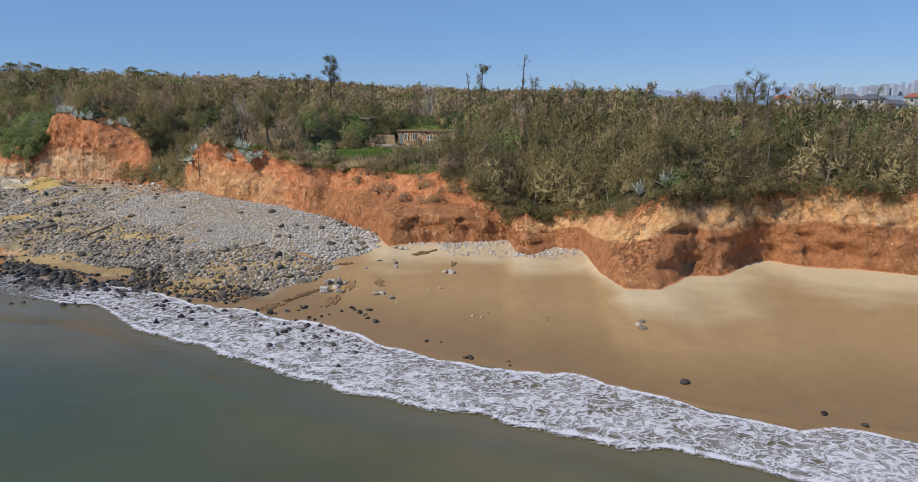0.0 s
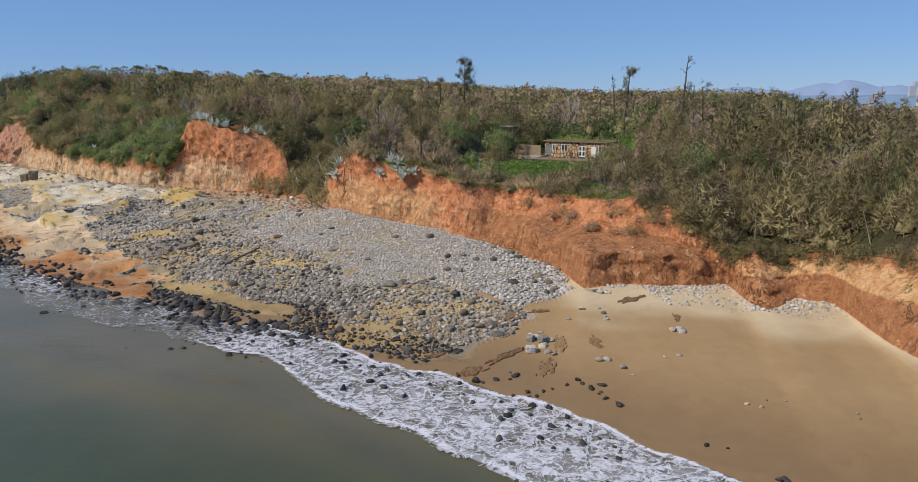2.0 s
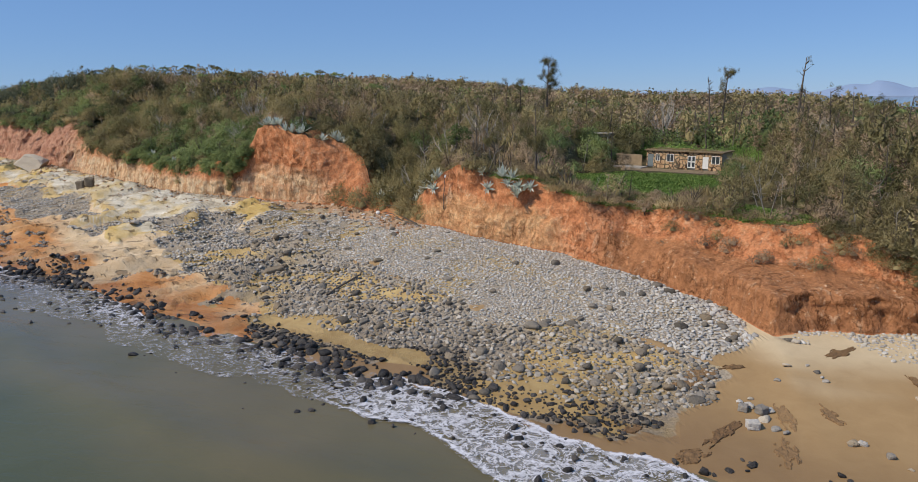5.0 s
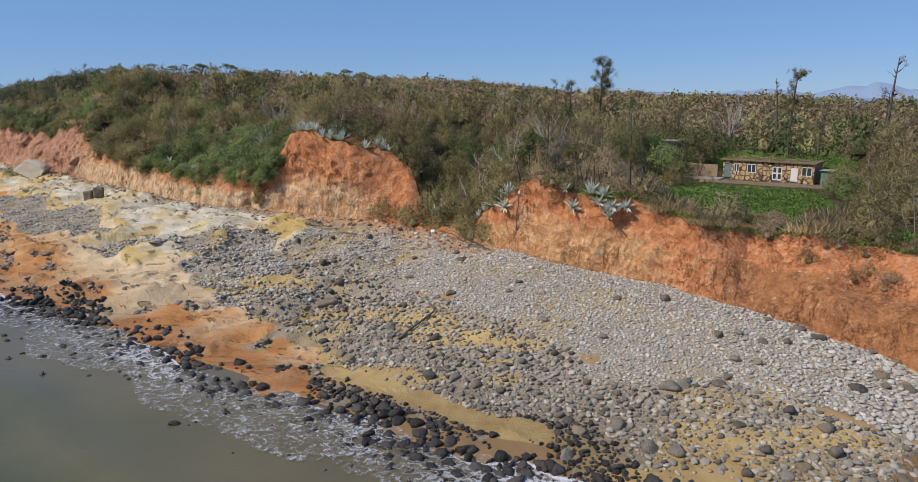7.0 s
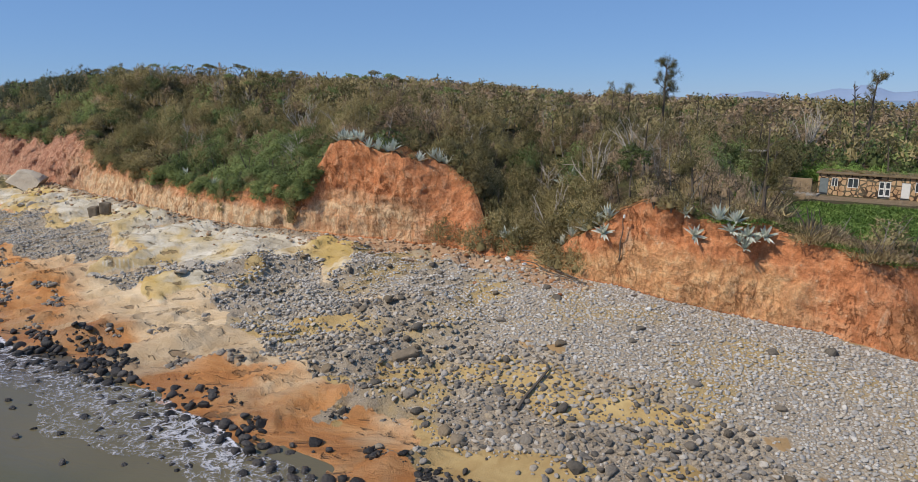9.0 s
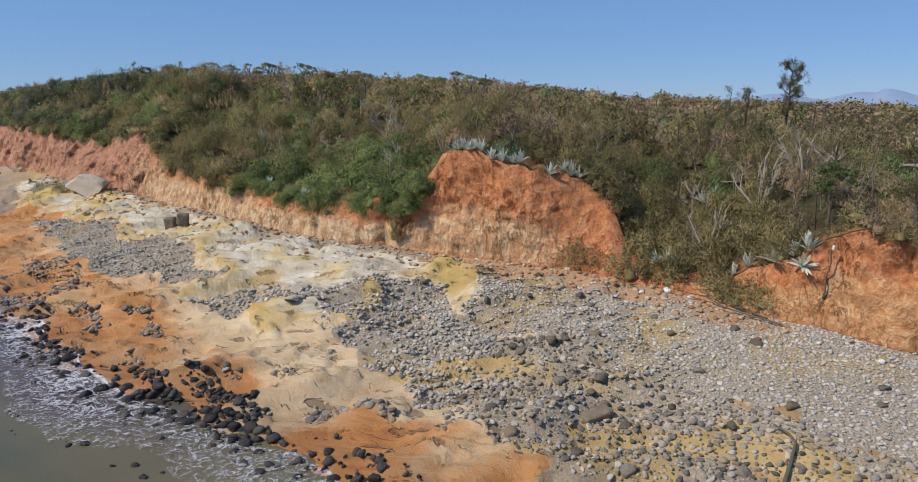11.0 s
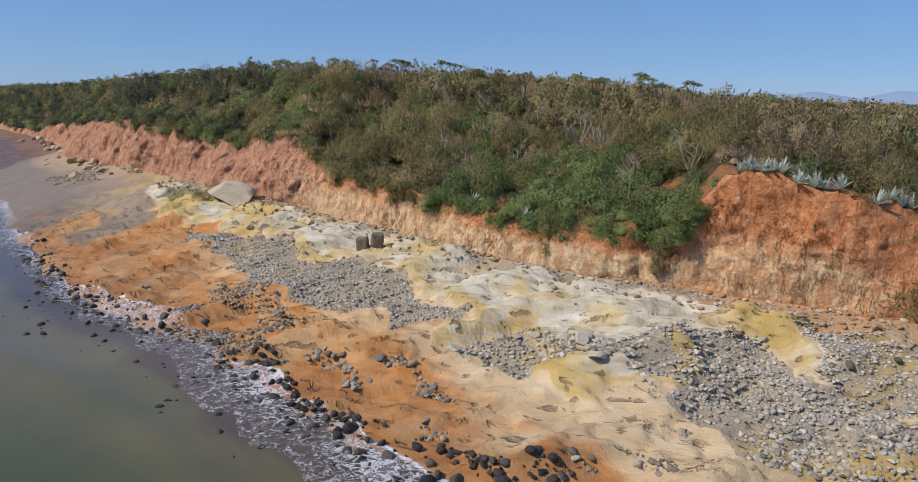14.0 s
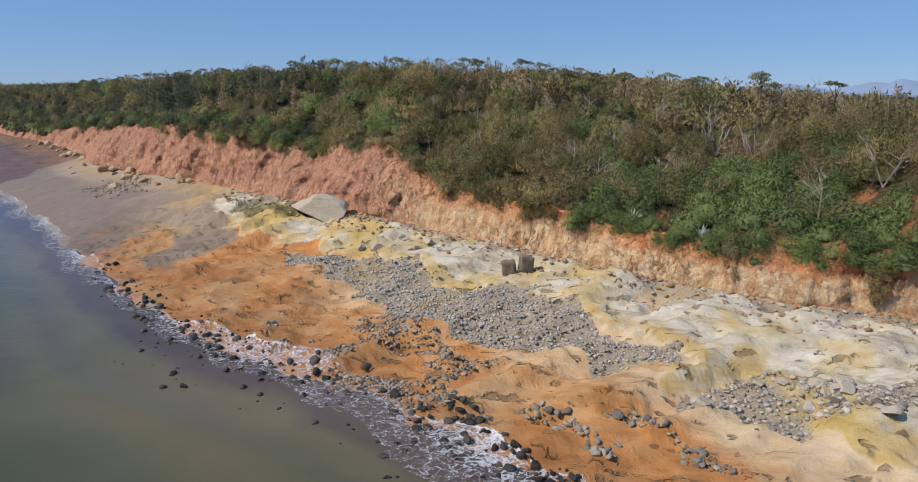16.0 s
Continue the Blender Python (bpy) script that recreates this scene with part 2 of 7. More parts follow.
    h = calc(nt, 'SUBTRACT', calc(nt, 'ADD', h, calc(nt, 'MULTIPLY', n_fine, calc(nt, 'ADD', calc(nt, 'MULTIPLY', rocky, 0.18), 0.025))), calc(nt, 'MULTIPLY', pits, 0.6))
    bump(nt, b, h, 1.0, 0.4)
    return m


def cliff_material():
    m, nt, b = material("red_clay", 0.95, 0.15)
    p = coords(nt)
    n_big, n_mid = noise_node(nt, 0.12, 5, 0.6, p), noise_node(nt, 0.9, 7, 0.68, p, 0.4)
    n_fine = noise_node(nt, 3.2, 6, 0.75, p)
    flute = noise_node(nt, 0.9, 6, 0.65, coords(nt, (1.2, 1.2, 0.34)), 0.6)
    strata = noise_node(nt, 0.8, 5, 0.6, coords(nt, (0.12, 0.12, 1.6)), 0.6)
    z1 = layer(nt, "zone_a")
    z2 = layer(nt, "zone_b")
    red = ramp(nt, n_mid, [(0.25, (0.39, 0.135, 0.055)), (0.5, (0.55, 0.222, 0.10)), (0.75, (0.66, 0.35, 0.185))])
    buff = ramp(nt, flute, [(0.28, (0.33, 0.18, 0.09)), (0.5, (0.55, 0.36, 0.20)), (0.72, (0.72, 0.57, 0.37))])
    blk = nt.nodes.new("ShaderNodeTexVoronoi")
    blk.inputs["Scale"].default_value = 1.5
    wob = add(nt, "ShaderNodeTexNoise", Scale=0.8, Detail=4.0)
    nt.links.new(p, wob.inputs["Vector"])
    wv = nt.nodes.new("ShaderNodeVectorMath")
    wv.operation = 'MULTIPLY_ADD'
    wv.inputs[1].default_value = (1.1, 1.1, 0.8)
    nt.links.new(wob.outputs["Color"], wv.inputs[0])
    nt.links.new(coords(nt, (1.25, 1.25, 0.38)), wv.inputs[2])
    nt.links.new(wv.outputs[0], blk.inputs["Vector"])
    sep = nt.nodes.new("ShaderNodeSeparateColor")
    nt.links.new(blk.outputs["Color"], sep.inputs["Color"])
    pillar = ramp(nt, sep.outputs[0], [(0.0, (0.40, 0.17, 0.08)), (0.3, (0.52, 0.28, 0.14)), (0.6, (0.62, 0.42, 0.25)), (0.9, (0.72, 0.58, 0.39))])
    buff = mix(nt, 0.42, buff, pillar)
    gold = ramp(nt, n_mid, [(0.25, (0.46, 0.21, 0.085)), (0.5, (0.61, 0.345, 0.16)), (0.75, (0.72, 0.50, 0.28))])
    brown = ramp(nt, n_mid, [(0.3, (0.30, 0.125, 0.055)), (0.7, (0.48, 0.22, 0.10))])
    pink = ramp(nt, flute, [(0.3, (0.33, 0.135, 0.08)), (0.7, (0.55, 0.32, 0.21))])
    col = mix(nt, edge(nt, z1[0], strata, 0.7, 0.25, 0.8), red, buff)
    col = mix(nt, edge(nt, z1[1], n_mid, 0.7, 0.25, 0.8), col, gold)
    col = mix(nt, edge(nt, z1[2], strata, 0.7, 0.35, 0.7), col, brown)
    col = mix(nt, edge(nt, z2[0], n_mid, 0.7, 0.25, 0.8), col, pink)
    drip = noise_node(nt, 1.1, 4, 0.6, coords(nt, (1.3, 1.3, 0.22)), 0.4)
    col = mix(nt, calc(nt, 'MULTIPLY', ramp(nt, drip, [(0.56, grey(0)), (0.70, grey(0.42))]), ramp(nt, n_big, [(0.42, grey(0.15)), (0.6, grey(1))])), col, (0.70, 0.52, 0.34))
    v = nt.nodes.new("ShaderNodeTexVoronoi")
    v.inputs["Scale"].default_value = 1.7
    v.inputs["Randomness"].default_value = 1.0
    nt.links.new(p, v.inputs["Vector"])
    knob = calc(nt, 'MULTIPLY', ramp(nt, v.outputs["Distance"], [(0.10, grey(1)), (0.24, grey(0))]), ramp(nt, n_mid, [(0.50, grey(0)), (0.60, grey(0.8))]))
    col = mix(nt, knob, col, (0.66, 0.50, 0.34))
    vein = noise_node(nt, 0.55, 9, 0.68, coords(nt, (1.0, 1.0, 0.42)), 0.3)
    rid = calc(nt, 'ABSOLUTE', calc(nt, 'SUBTRACT', vein, 0.5))
    crack = calc(nt, 'MULTIPLY', ramp(nt, rid, [(0.003, grey(1)), (0.018, grey(0))]), ramp(nt, n_big, [(0.42, grey(0.1)), (0.6, grey(0.75))]))
    col = mix(nt, crack, col, mix(nt, 1.0, col, (0.45, 0.38, 0.34), 'MULTIPLY'))
    col = mix(nt, 0.5, col, mix(nt, 1.0, col, ramp(nt, n_fine, [(0.32, grey(0.55)), (0.6, grey(1.5))]), 'MULTIPLY'))
    nt.links.new(col, b.inputs["Base Color"])
    h = calc(nt, 'ADD', calc(nt, 'MULTIPLY', n_mid, 0.8), calc(nt, 'ADD', calc(nt, 'MULTIPLY', n_fine, 0.16), calc(nt, 'MULTIPLY', flute, 0.45)))
    h = calc(nt, 'SUBTRACT', h, calc(nt, 'MULTIPLY', crack, 0.2))
    bump(nt, b, h, 1.0, 0.7)
    return m


def soil_material():
    m, nt, b = material("scrub_floor", 1.0, 0.1)
    p = coords(nt)
    n1, n2 = noise_node(nt, 0.15, 6, 0.65, p), noise_node(nt, 1.6, 6, 0.7, p)
    z1 = layer(nt, "zone_a")
    col = ramp(nt, n2, [(0.3, (0.06, 0.05, 0.03)), (0.55, (0.13, 0.105, 0.06)), (0.75, (0.24, 0.19, 0.11))])
    col = mix(nt, ramp(nt, n1, [(0.45, grey(0)), (0.6, grey(0.8))]), col, (0.08, 0.085, 0.035))
    green = ramp(nt, n2, [(0.3, (0.07, 0.14, 0.03)), (0.7, (0.16, 0.27, 0.06))])
    col = mix(nt, edge(nt, z1[0], n2), col, green)
    earth = ramp(nt, n2, [(0.3, (0.24, 0.175, 0.11)), (0.7, (0.38, 0.29, 0.19))])
    col = mix(nt, edge(nt, z1[1], n2), col, earth)
    clay = ramp(nt, n2, [(0.3, (0.32, 0.14, 0.06)), (0.7, (0.50, 0.25, 0.115))])
    col = mix(nt, edge(nt, z1[2], n2), col, clay)
    nt.links.new(col, b.inputs["Base Color"])
    bump(nt, b, n2, 1.0, 0.8)
    return m


def sea_material():
    m, nt, b = material("sea_water", 0.12, 0.32)
    b.inputs["IOR"].default_value = 1.33
    p = coords(nt)
    z1 = layer(nt, "zone_a")
    n = noise_node(nt, 0.03, 4, 0.6, p)
    deep = ramp(nt, n, [(0.35, (0.053, 0.066, 0.036)), (0.65, (0.077, 0.09, 0.05))])
    shallow = ramp(nt, n, [(0.35, (0.125, 0.105, 0.062)), (0.65, (0.17, 0.14, 0.082))])
    water = mix(nt, z1[0], deep, shallow)
    nt.links.new(mix(nt, z1[1], water, ramp(nt, n, [(0.35, (0.075, 0.055, 0.046)), (0.65, (0.115, 0.086, 0.07))])), b.inputs["Base Color"])
    w1 = noise_node(nt, 0.55, 5, 0.6, coords(nt, (0.5, 1.3, 1)), 0.8)
    w2 = noise_node(nt, 3.5, 4, 0.65, p)
    bump(nt, b, calc(nt, 'ADD', w1, calc(nt, 'MULTIPLY', w2, 0.15)), 0.55, 0.12)
    return m


def foam_material():
    m, nt, b = material("foam", 0.6, 0.3)
    b.inputs["Base Color"].default_value = (0.66, 0.66, 0.70, 1)
    z1 = layer(nt, "zone_a")
    p = coords(nt)
    warp = nt.nodes.new("ShaderNodeTexNoise")
    warp.inputs["Scale"].default_value = 0.8
    warp.inputs["Detail"].default_value = 6
    nt.links.new(p, warp.inputs["Vector"])
    vm = nt.nodes.new("ShaderNodeVectorMath")
    vm.operation = 'MULTIPLY_ADD'
    vm.inputs[1].default_value = (1.2, 1.0, 0)
    nt.links.new(warp.outputs["Color"], vm.inputs[0])
    nt.links.new(coords(nt, (0.72, 0.80, 0)), vm.inputs[2])
    # torn threads of foam, coarse and fine
    threads = [calc(nt, 'ABSOLUTE', calc(nt, 'SUBTRACT', noise_node(nt, sc, 4, 0.55, vm.outputs[0], 0.7), 0.5)) for sc in (0.85, 2.1)]
    web = calc(nt, 'MINIMUM', calc(nt, 'MULTIPLY', threads[0], 1.15), calc(nt, 'MULTIPLY', threads[1], 1.5))
    web = calc(nt, 'ADD', web, calc(nt, 'MULTIPLY', calc(nt, 'SUBTRACT', noise_node(nt, 3.0, 4, 0.6, p), 0.5), 0.10))
    patch = noise_node(nt, 0.35, 5, 0.65, p, 1.0)
    dens = calc(nt, 'MULTIPLY', z1[0], calc(nt, 'ADD', 0.35, calc(nt, 'MULTIPLY', patch, 1.3)))
    alpha = calc(nt, 'SUBTRACT', calc(nt, 'MULTIPLY', dens, 0.056), web)
    a = ramp(nt, calc(nt, 'ADD', calc(nt, 'MULTIPLY', alpha, 6.0), 0.5), [(0.34, grey(0)), (0.54, grey(0.45)), (0.84, grey(0.95))])
    film = ramp(nt, calc(nt, 'MULTIPLY', patch, z1[0]), [(0.30, grey(0)), (0.60, grey(0.42))])
    nt.links.new(calc(nt, 'MAXIMUM', a, film), b.inputs["Alpha"])
    bump(nt, b, alpha, 0.6, 0.1)
    return m


def stone_material(name, dark, light, tint=None, rough=0.85):
    m, nt, b = material(name, rough, 0.3)
    g = nt.nodes.new("ShaderNodeNewGeometry")
    o = nt.nodes.new("ShaderNodeObjectInfo")
    r = calc(nt, 'FRACT', calc(nt, 'ADD', g.outputs["Random Per Island"], o.outputs["Random"]))
    p = coords(nt)
    n = noise_node(nt, 4.5, 6, 0.7, p)
    col = ramp(nt, r, [(0.0, dark), (0.6, tuple((a + c) / 2 for a, c in zip(dark, light))), (1.0, light)])
    if tint is not None:
        col = mix(nt, ramp(nt, calc(nt, 'FRACT', calc(nt, 'MULTIPLY', r, 7.0)), [(0.72, grey(0)), (0.9, grey(0.6))]), col, tint)
    col = mix(nt, 0.5, col, mix(nt, 1.0, col, ramp(nt, n, [(0.3, grey(0.45)), (0.7, grey(1.15))]), 'MULTIPLY'))
    nt.links.new(col, b.inputs["Base Color"])
    bump(nt, b, n, 1.0, 0.14)
    return m


def leaf_material(name, stops, rough=0.75):
    m, nt, b = material(name, rough, 0.2)
    g = nt.nodes.new("ShaderNodeNewGeometry")
    o = nt.nodes.new("ShaderNodeObjectInfo")
    p = coords(nt)
    n = noise_node(nt, 0.16, 3, 0.6, p)
    own = calc(nt, 'FRACT', calc(nt, 'ADD', layer(nt, "tone")[0], o.outputs["Random"]))
    r = calc(nt, 'ADD', calc(nt, 'MULTIPLY', g.outputs["Random Per Island"], 0.16), calc(nt, 'ADD', calc(nt, 'MULTIPLY', own, 0.46), calc(nt, 'MULTIPLY', n, 0.46)))
    col = ramp(nt, r, stops)
    nt.links.new(col, b.inputs["Base Color"])
    tr = nt.nodes.new("ShaderNodeBsdfTranslucent")
    nt.links.new(col, tr.inputs["Color"])
    ms = nt.nodes.new("ShaderNodeMixShader")
    ms.inputs[0].default_value = 0.38
    nt.links.new(b.outputs[0], ms.inputs[1])
    nt.links.new(tr.outputs[0], ms.inputs[2])
    nt.links.new(ms.outputs[0], nt.nodes["Material Output"].inputs["Surface"])
    return m


def plain_material(name, color, rough=0.8, scale=3.0, vary=0.35, metal=0.0):
    m, nt, b = material(name, rough, 0.3)
    b.inputs["Metallic"].default_value = metal
    p = coords(nt)
    n1, n2 = noise_node(nt, scale, 5, 0.65, p), noise_node(nt, scale * 0.2, 4, 0.6, p)
    dark = tuple(c * (1 - vary) for c in color)
    col = ramp(nt, n1, [(0.3, dark), (0.7, color)])
    col = mix(nt, calc(nt, 'MULTIPLY', n2, vary), col, tuple(c * 0.6 for c in color))
    nt.links.new(col, b.inputs["Base Color"])
    bump(nt, b, n1, 0.3, 0.05)
    return m


BEACH, CLIFF, SOIL, SEA, FOAM = beach_material(), cliff_material(), soil_material(), sea_material(), foam_material()
STONE_PALE = stone_material("pale_cobble", (0.375, 0.35, 0.315), (0.70, 0.665, 0.61), (0.58, 0.50, 0.39))
STONE_MID = stone_material("grey_cobble", (0.125, 0.11, 0.092), (0.60, 0.545, 0.47), (0.54, 0.42, 0.27))
STONE_DARK = stone_material("dark_boulder", (0.11, 0.095, 0.075), (0.27, 0.235, 0.19), (0.30, 0.22, 0.13))
STONE_GREY = stone_material("mid_grey_cobble", (0.31, 0.285, 0.25), (0.67, 0.625, 0.555), (0.57, 0.48, 0.35))
STONE_WET = stone_material("wet_basalt", (0.022, 0.02, 0.019), (0.10, 0.088, 0.078), None, 0.45)
STONE_BROWN = stone_material("brown_cobble", (0.16, 0.14, 0.115), (0.48, 0.425, 0.355), (0.46, 0.35, 0.22))
STONE_CLAY = stone_material("clay_rubble", (0.36, 0.20, 0.10), (0.60, 0.46, 0.30), (0.62, 0.56, 0.46))
STONE_CLOD = stone_material("clay_clod", (0.30, 0.12, 0.05), (0.60, 0.32, 0.16), (0.62, 0.46, 0.30))
DEBRIS = stone_material("debris", (0.17, 0.095, 0.045), (0.36, 0.225, 0.11), None, 0.9)
LEAF_DRY = leaf_material("dry_twig", [(0.2, (0.197, 0.142, 0.094)), (0.5, (0.345, 0.254, 0.162)), (0.9, (0.53, 0.402, 0.269))])
LEAF_OLIVE = leaf_material("olive_needle", [(0.2, (0.135, 0.115, 0.057)), (0.5, (0.283, 0.236, 0.115)), (0.85, (0.486, 0.408, 0.209))])
LEAF_PINE = leaf_material("dark_needle", [(0.2, (0.091, 0.089, 0.043)), (0.5, (0.183, 0.166, 0.075)), (0.85, (0.321, 0.281, 0.135))])
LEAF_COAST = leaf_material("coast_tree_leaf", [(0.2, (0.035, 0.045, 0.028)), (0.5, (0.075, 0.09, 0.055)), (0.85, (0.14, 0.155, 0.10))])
LEAF_GREEN = leaf_material("green_leaf", [(0.2, (0.083, 0.102, 0.041)), (0.5, (0.157, 0.212, 0.078)), (0.85, (0.299, 0.359, 0.14))])
LEAF_GRASS = leaf_material("dry_grass", [(0.2, (0.246, 0.188, 0.095)), (0.5, (0.444, 0.345, 0.178)), (0.8, (0.641, 0.52, 0.297))])
LEAF_LAWN = leaf_material("fresh_grass", [(0.2, (0.092, 0.176, 0.04)), (0.5, (0.185, 0.306, 0.074)), (0.8, (0.338, 0.46, 0.136))])
LEAF_AGAVE = leaf_material("agave_leaf", [(0.2, (0.338, 0.384, 0.324)), (0.5, (0.575, 0.624, 0.54)), (0.8, (0.825, 0.84, 0.744))], 0.55)
BARK = plain_material("bark", (0.16, 0.13, 0.10), 0.9, 6.0)
BARK_PALE = plain_material("bleached_wood", (0.48, 0.43, 0.36), 0.85, 6.0, 0.25)
WALL_TAN = plain_material("tan_plaster", (0.38, 0.28, 0.175), 0.9, 1.5, 0.4)
BLOCK_BROWN = plain_material("stained_block", (0.27, 0.215, 0.15), 0.95, 1.5, 0.5)
CONCRETE = plain_material("weathered_concrete", (0.42, 0.39, 0.34), 0.9, 1.5, 0.4)

# ---------------------------------------------------------------- plan of the coast (x falls along the shore)
SHORE_X = [400, 60, 17, 12, 2, -8, -16, -25, -35, -44, -54, -65, -78, -87, -102, -118, -131, -142, -158, -173, -186, -208, -232, -266, -274, -320, -380, -600]
SHORE_Y = [-60, 28, 41, 42.6, 47, 51, 55.6, 60, 64.5, 67.8, 70.5, 75.4, 79.4, 83.6, 89, 93.8, 100.3, 105.8, 112.6, 118, 126.5, 141, 159, 182, 187, 218, 262, 390]
FOOT_X = [400, 60, 32, 29, 27, 25, 20, 16, 12.6, 9.2, 7.4, 6.5, 3.3, 0, -1.5, -2.7, -15, -17.5, -21, -30, -38, -47, -55, -66, -76, -86, -97, -110, -122, -145, -161, -183, -215, -238, -256, -268, -286, -300, -340, -380, -600]
FOOT_Y = [40, 66, 74, 75, 77, 76.7, 70, 69.4, 64.4, 65, 71, 81, 82.6, 78.5, 80, 86, 84, 82, 90, 96.6, 101, 104.5, 107.5, 114.7, 121, 124.4, 126.6, 128.6, 132.5, 144, 151.8, 162, 179, 191.5, 202.5, 208.5, 228, 238.5, 267, 289, 425]
FOOT_Z_X = [400, 16, -20, -30, -38, -47, -55, -66, -86, -97, -110, -122, -145, -161, -183, -215, -250, -290, -340, -600]
FOOT_Z = [2.0, 1.9, 2.2, 3.3, 4.2, 4.6, 5.4, 5.7, 5.7, 5.6, 6.0, 6.3, 6.9, 7.2, 7.6, 7.4, 6.0, 5.5, 5.0, 4.5]
TOP_X = [400, 60, 30, 21, 14, 10.6, 7, 2.4, -1.7, -6, -9, -14, -24, -30, -34, -40, -47, -53, -57, -62, -71.5, -74, -77, -82, -89.8, -94.5, -96.5, -98.4, -106, -113, -124, -133.5, -150.5, -158, -164, -172, -179, -200, -225, -250, -264, -278, -306, -330, -342, -376, -600]
TOP_Y = [46, 72, 78, 75.5, 72.5, 76, 83, 85.5, 84.5, 90, 92, 93.5, 101, 102, 102.6, 104.2, 105.8, 108, 110, 116, 122.5, 125.4, 126, 124.6, 126.4, 127.6, 128, 127.6, 129.6, 131.5, 136, 140, 149.5, 155.5, 159, 163.5, 167, 174.5, 189, 208, 215, 227, 247, 263, 270, 289.5, 427]
TOP_Z = [10, 10, 10, 10, 9.8, 7.2, 6.5, 5.6, 6.0, 8.6, 10.1, 10, 10.1, 9.9, 10.4, 11.9, 13.4, 13.9, 11.5, 7.5, 7.6, 13.0, 15.2, 16.6, 18.3, 18.3, 15.5, 12.9, 11.4, 11, 11.8, 12.4, 12.6, 16.5, 18.4, 17.4, 15.8, 17.6, 17.4, 16.6, 15.6, 14.4, 12.2, 10.6, 9.4, 8.4, 8]
HILL_X = [400, 100, 40, 0, -20, -50, -80, -100, -130, -160, -190, -230, -300, -420, -600]
HILL_Z = [5, 8.0, 13, 14.2, 13.6, 16.2, 19.6, 22.6, 25, 27, 27, 26.5, 25, 22, 20]

GREY_FIELD = [(-96, 124), (-78, 119), (-60, 110), (-37, 101), (-21, 91), (-17.6, 81.2), (-26, 76.5), (-32, 80.5), (-45, 83), (-55, 90), (-77, 105), (-89, 107), (-96, 115)]
DARK_FIELD = [(-92, 99), (-77, 106), (-55, 90), (-45, 83), (-32, 81), (-26, 77), (-23, 72), (-27, 67.5), (-31, 65.5), (-37, 65.5), (-45, 68), (-48, 71), (-58, 75.5), (-67, 79), (-80, 90)]
WEST_FIELD = [(-121, 117), (-124.5, 112.4), (-137, 119), (-149, 124), (-174, 139.5), (-168, 141), (-148, 132), (-125, 123)]
LOW_FIELD = [(-161, 117.5), (-150, 121.5), (-142, 119.5), (-134, 105), (-143, 108), (-151, 111.5)]
INNER_FIELD = [(-119, 111.5), (-112, 115.5), (-105, 112), (-109, 107.5)]
WHITE_SHELF = [(-119, 111), (-124, 124), (-116, 128), (-97, 126), (-92, 121), (-96, 114.5), (-99, 110), (-101, 106), (-103, 103), (-108, 107), (-113, 115)]
WEST_SHELF = [(-124, 123), (-150, 133), (-172, 144), (-190, 151), (-204, 158), (-190, 164), (-160, 150), (-140, 140), (-120, 131)]
TONGUE = [(-107.5, 111), (-102, 107.1), (-94, 101), (-88.3, 94.7), (-84, 100), (-85.6, 113.7), (-92.2, 117.7), (-100.3, 113.6)]
YELLOW_SLAB = [(-98, 120), (-95, 115), (-94, 113), (-90.5, 111.3), (-87, 110.4), (-84.6, 111.6), (-86.2, 115), (-88.5, 119.3), (-92.8, 120.5)]
FOOT_GRAVEL = [(-16, 85.5), (-1, 87), (8, 82), (8, 77), (-1, 76.5), (-5, 79.5), (-17, 83.5)]
ALGAE_POOL = [(-192, 159.2), (-187.3, 161), (-176.5, 156), (-174.2, 153), (-178.3, 149.8), (-187, 153.4)]
TIDAL_SAND = [(-223, 167), (-210, 164.6), (-193.3, 157), (-185, 148), (-179, 146), (-179.5, 143.4), (-186.4, 140.2), (-192.4, 135), (-194.2, 142.5), (-194.3, 150), (-200, 156), (-215, 161), (-233.6, 166), (-239.6, 171)]
SURF_BARS = [[(-66.4, 73.5), (-65.4, 77), (-59.6, 75.2), (-54.2, 71.9), (-47.7, 70.1), (-42.8, 69.4), (-43.6, 66), (-49.6, 66.5), (-55.6, 66.6), (-60.1, 69)],
             [(-113, 91), (-110, 93), (-100, 89.5), (-91, 85.4), (-85, 83.4), (-74, 77), (-68, 76), (-69, 72.3), (-75, 72.6), (-83, 75.5), (-92, 77.5), (-100, 79.5)]]
LAWN = [(-47, 126), (-38, 116), (-30, 107), (-22, 106), (-18, 118), (-18, 131), (-30, 136)]


def warped(x, y):
    """Plan places shifted by noise, so that zones meet along ragged lines."""
    return x + 3.2 * fbm(x / 7.0, y / 5.0, 4, 131), y + 2.2 * fbm(x / 6.0 + 40, y / 4.0, 4, 132)


def shore(x):
    return lin(x, SHORE_X, SHORE_Y) + 0.7 * fbm(np.asarray(x) / 7.0, 0.0, 3, 3)


def foot(x):
    x = np.asarray(x, float)
    return lin(x, FOOT_X, FOOT_Y) + 0.5 * fbm(x / 3.0, 5.0, 3, 11), lin(x, FOOT_Z_X, FOOT_Z)


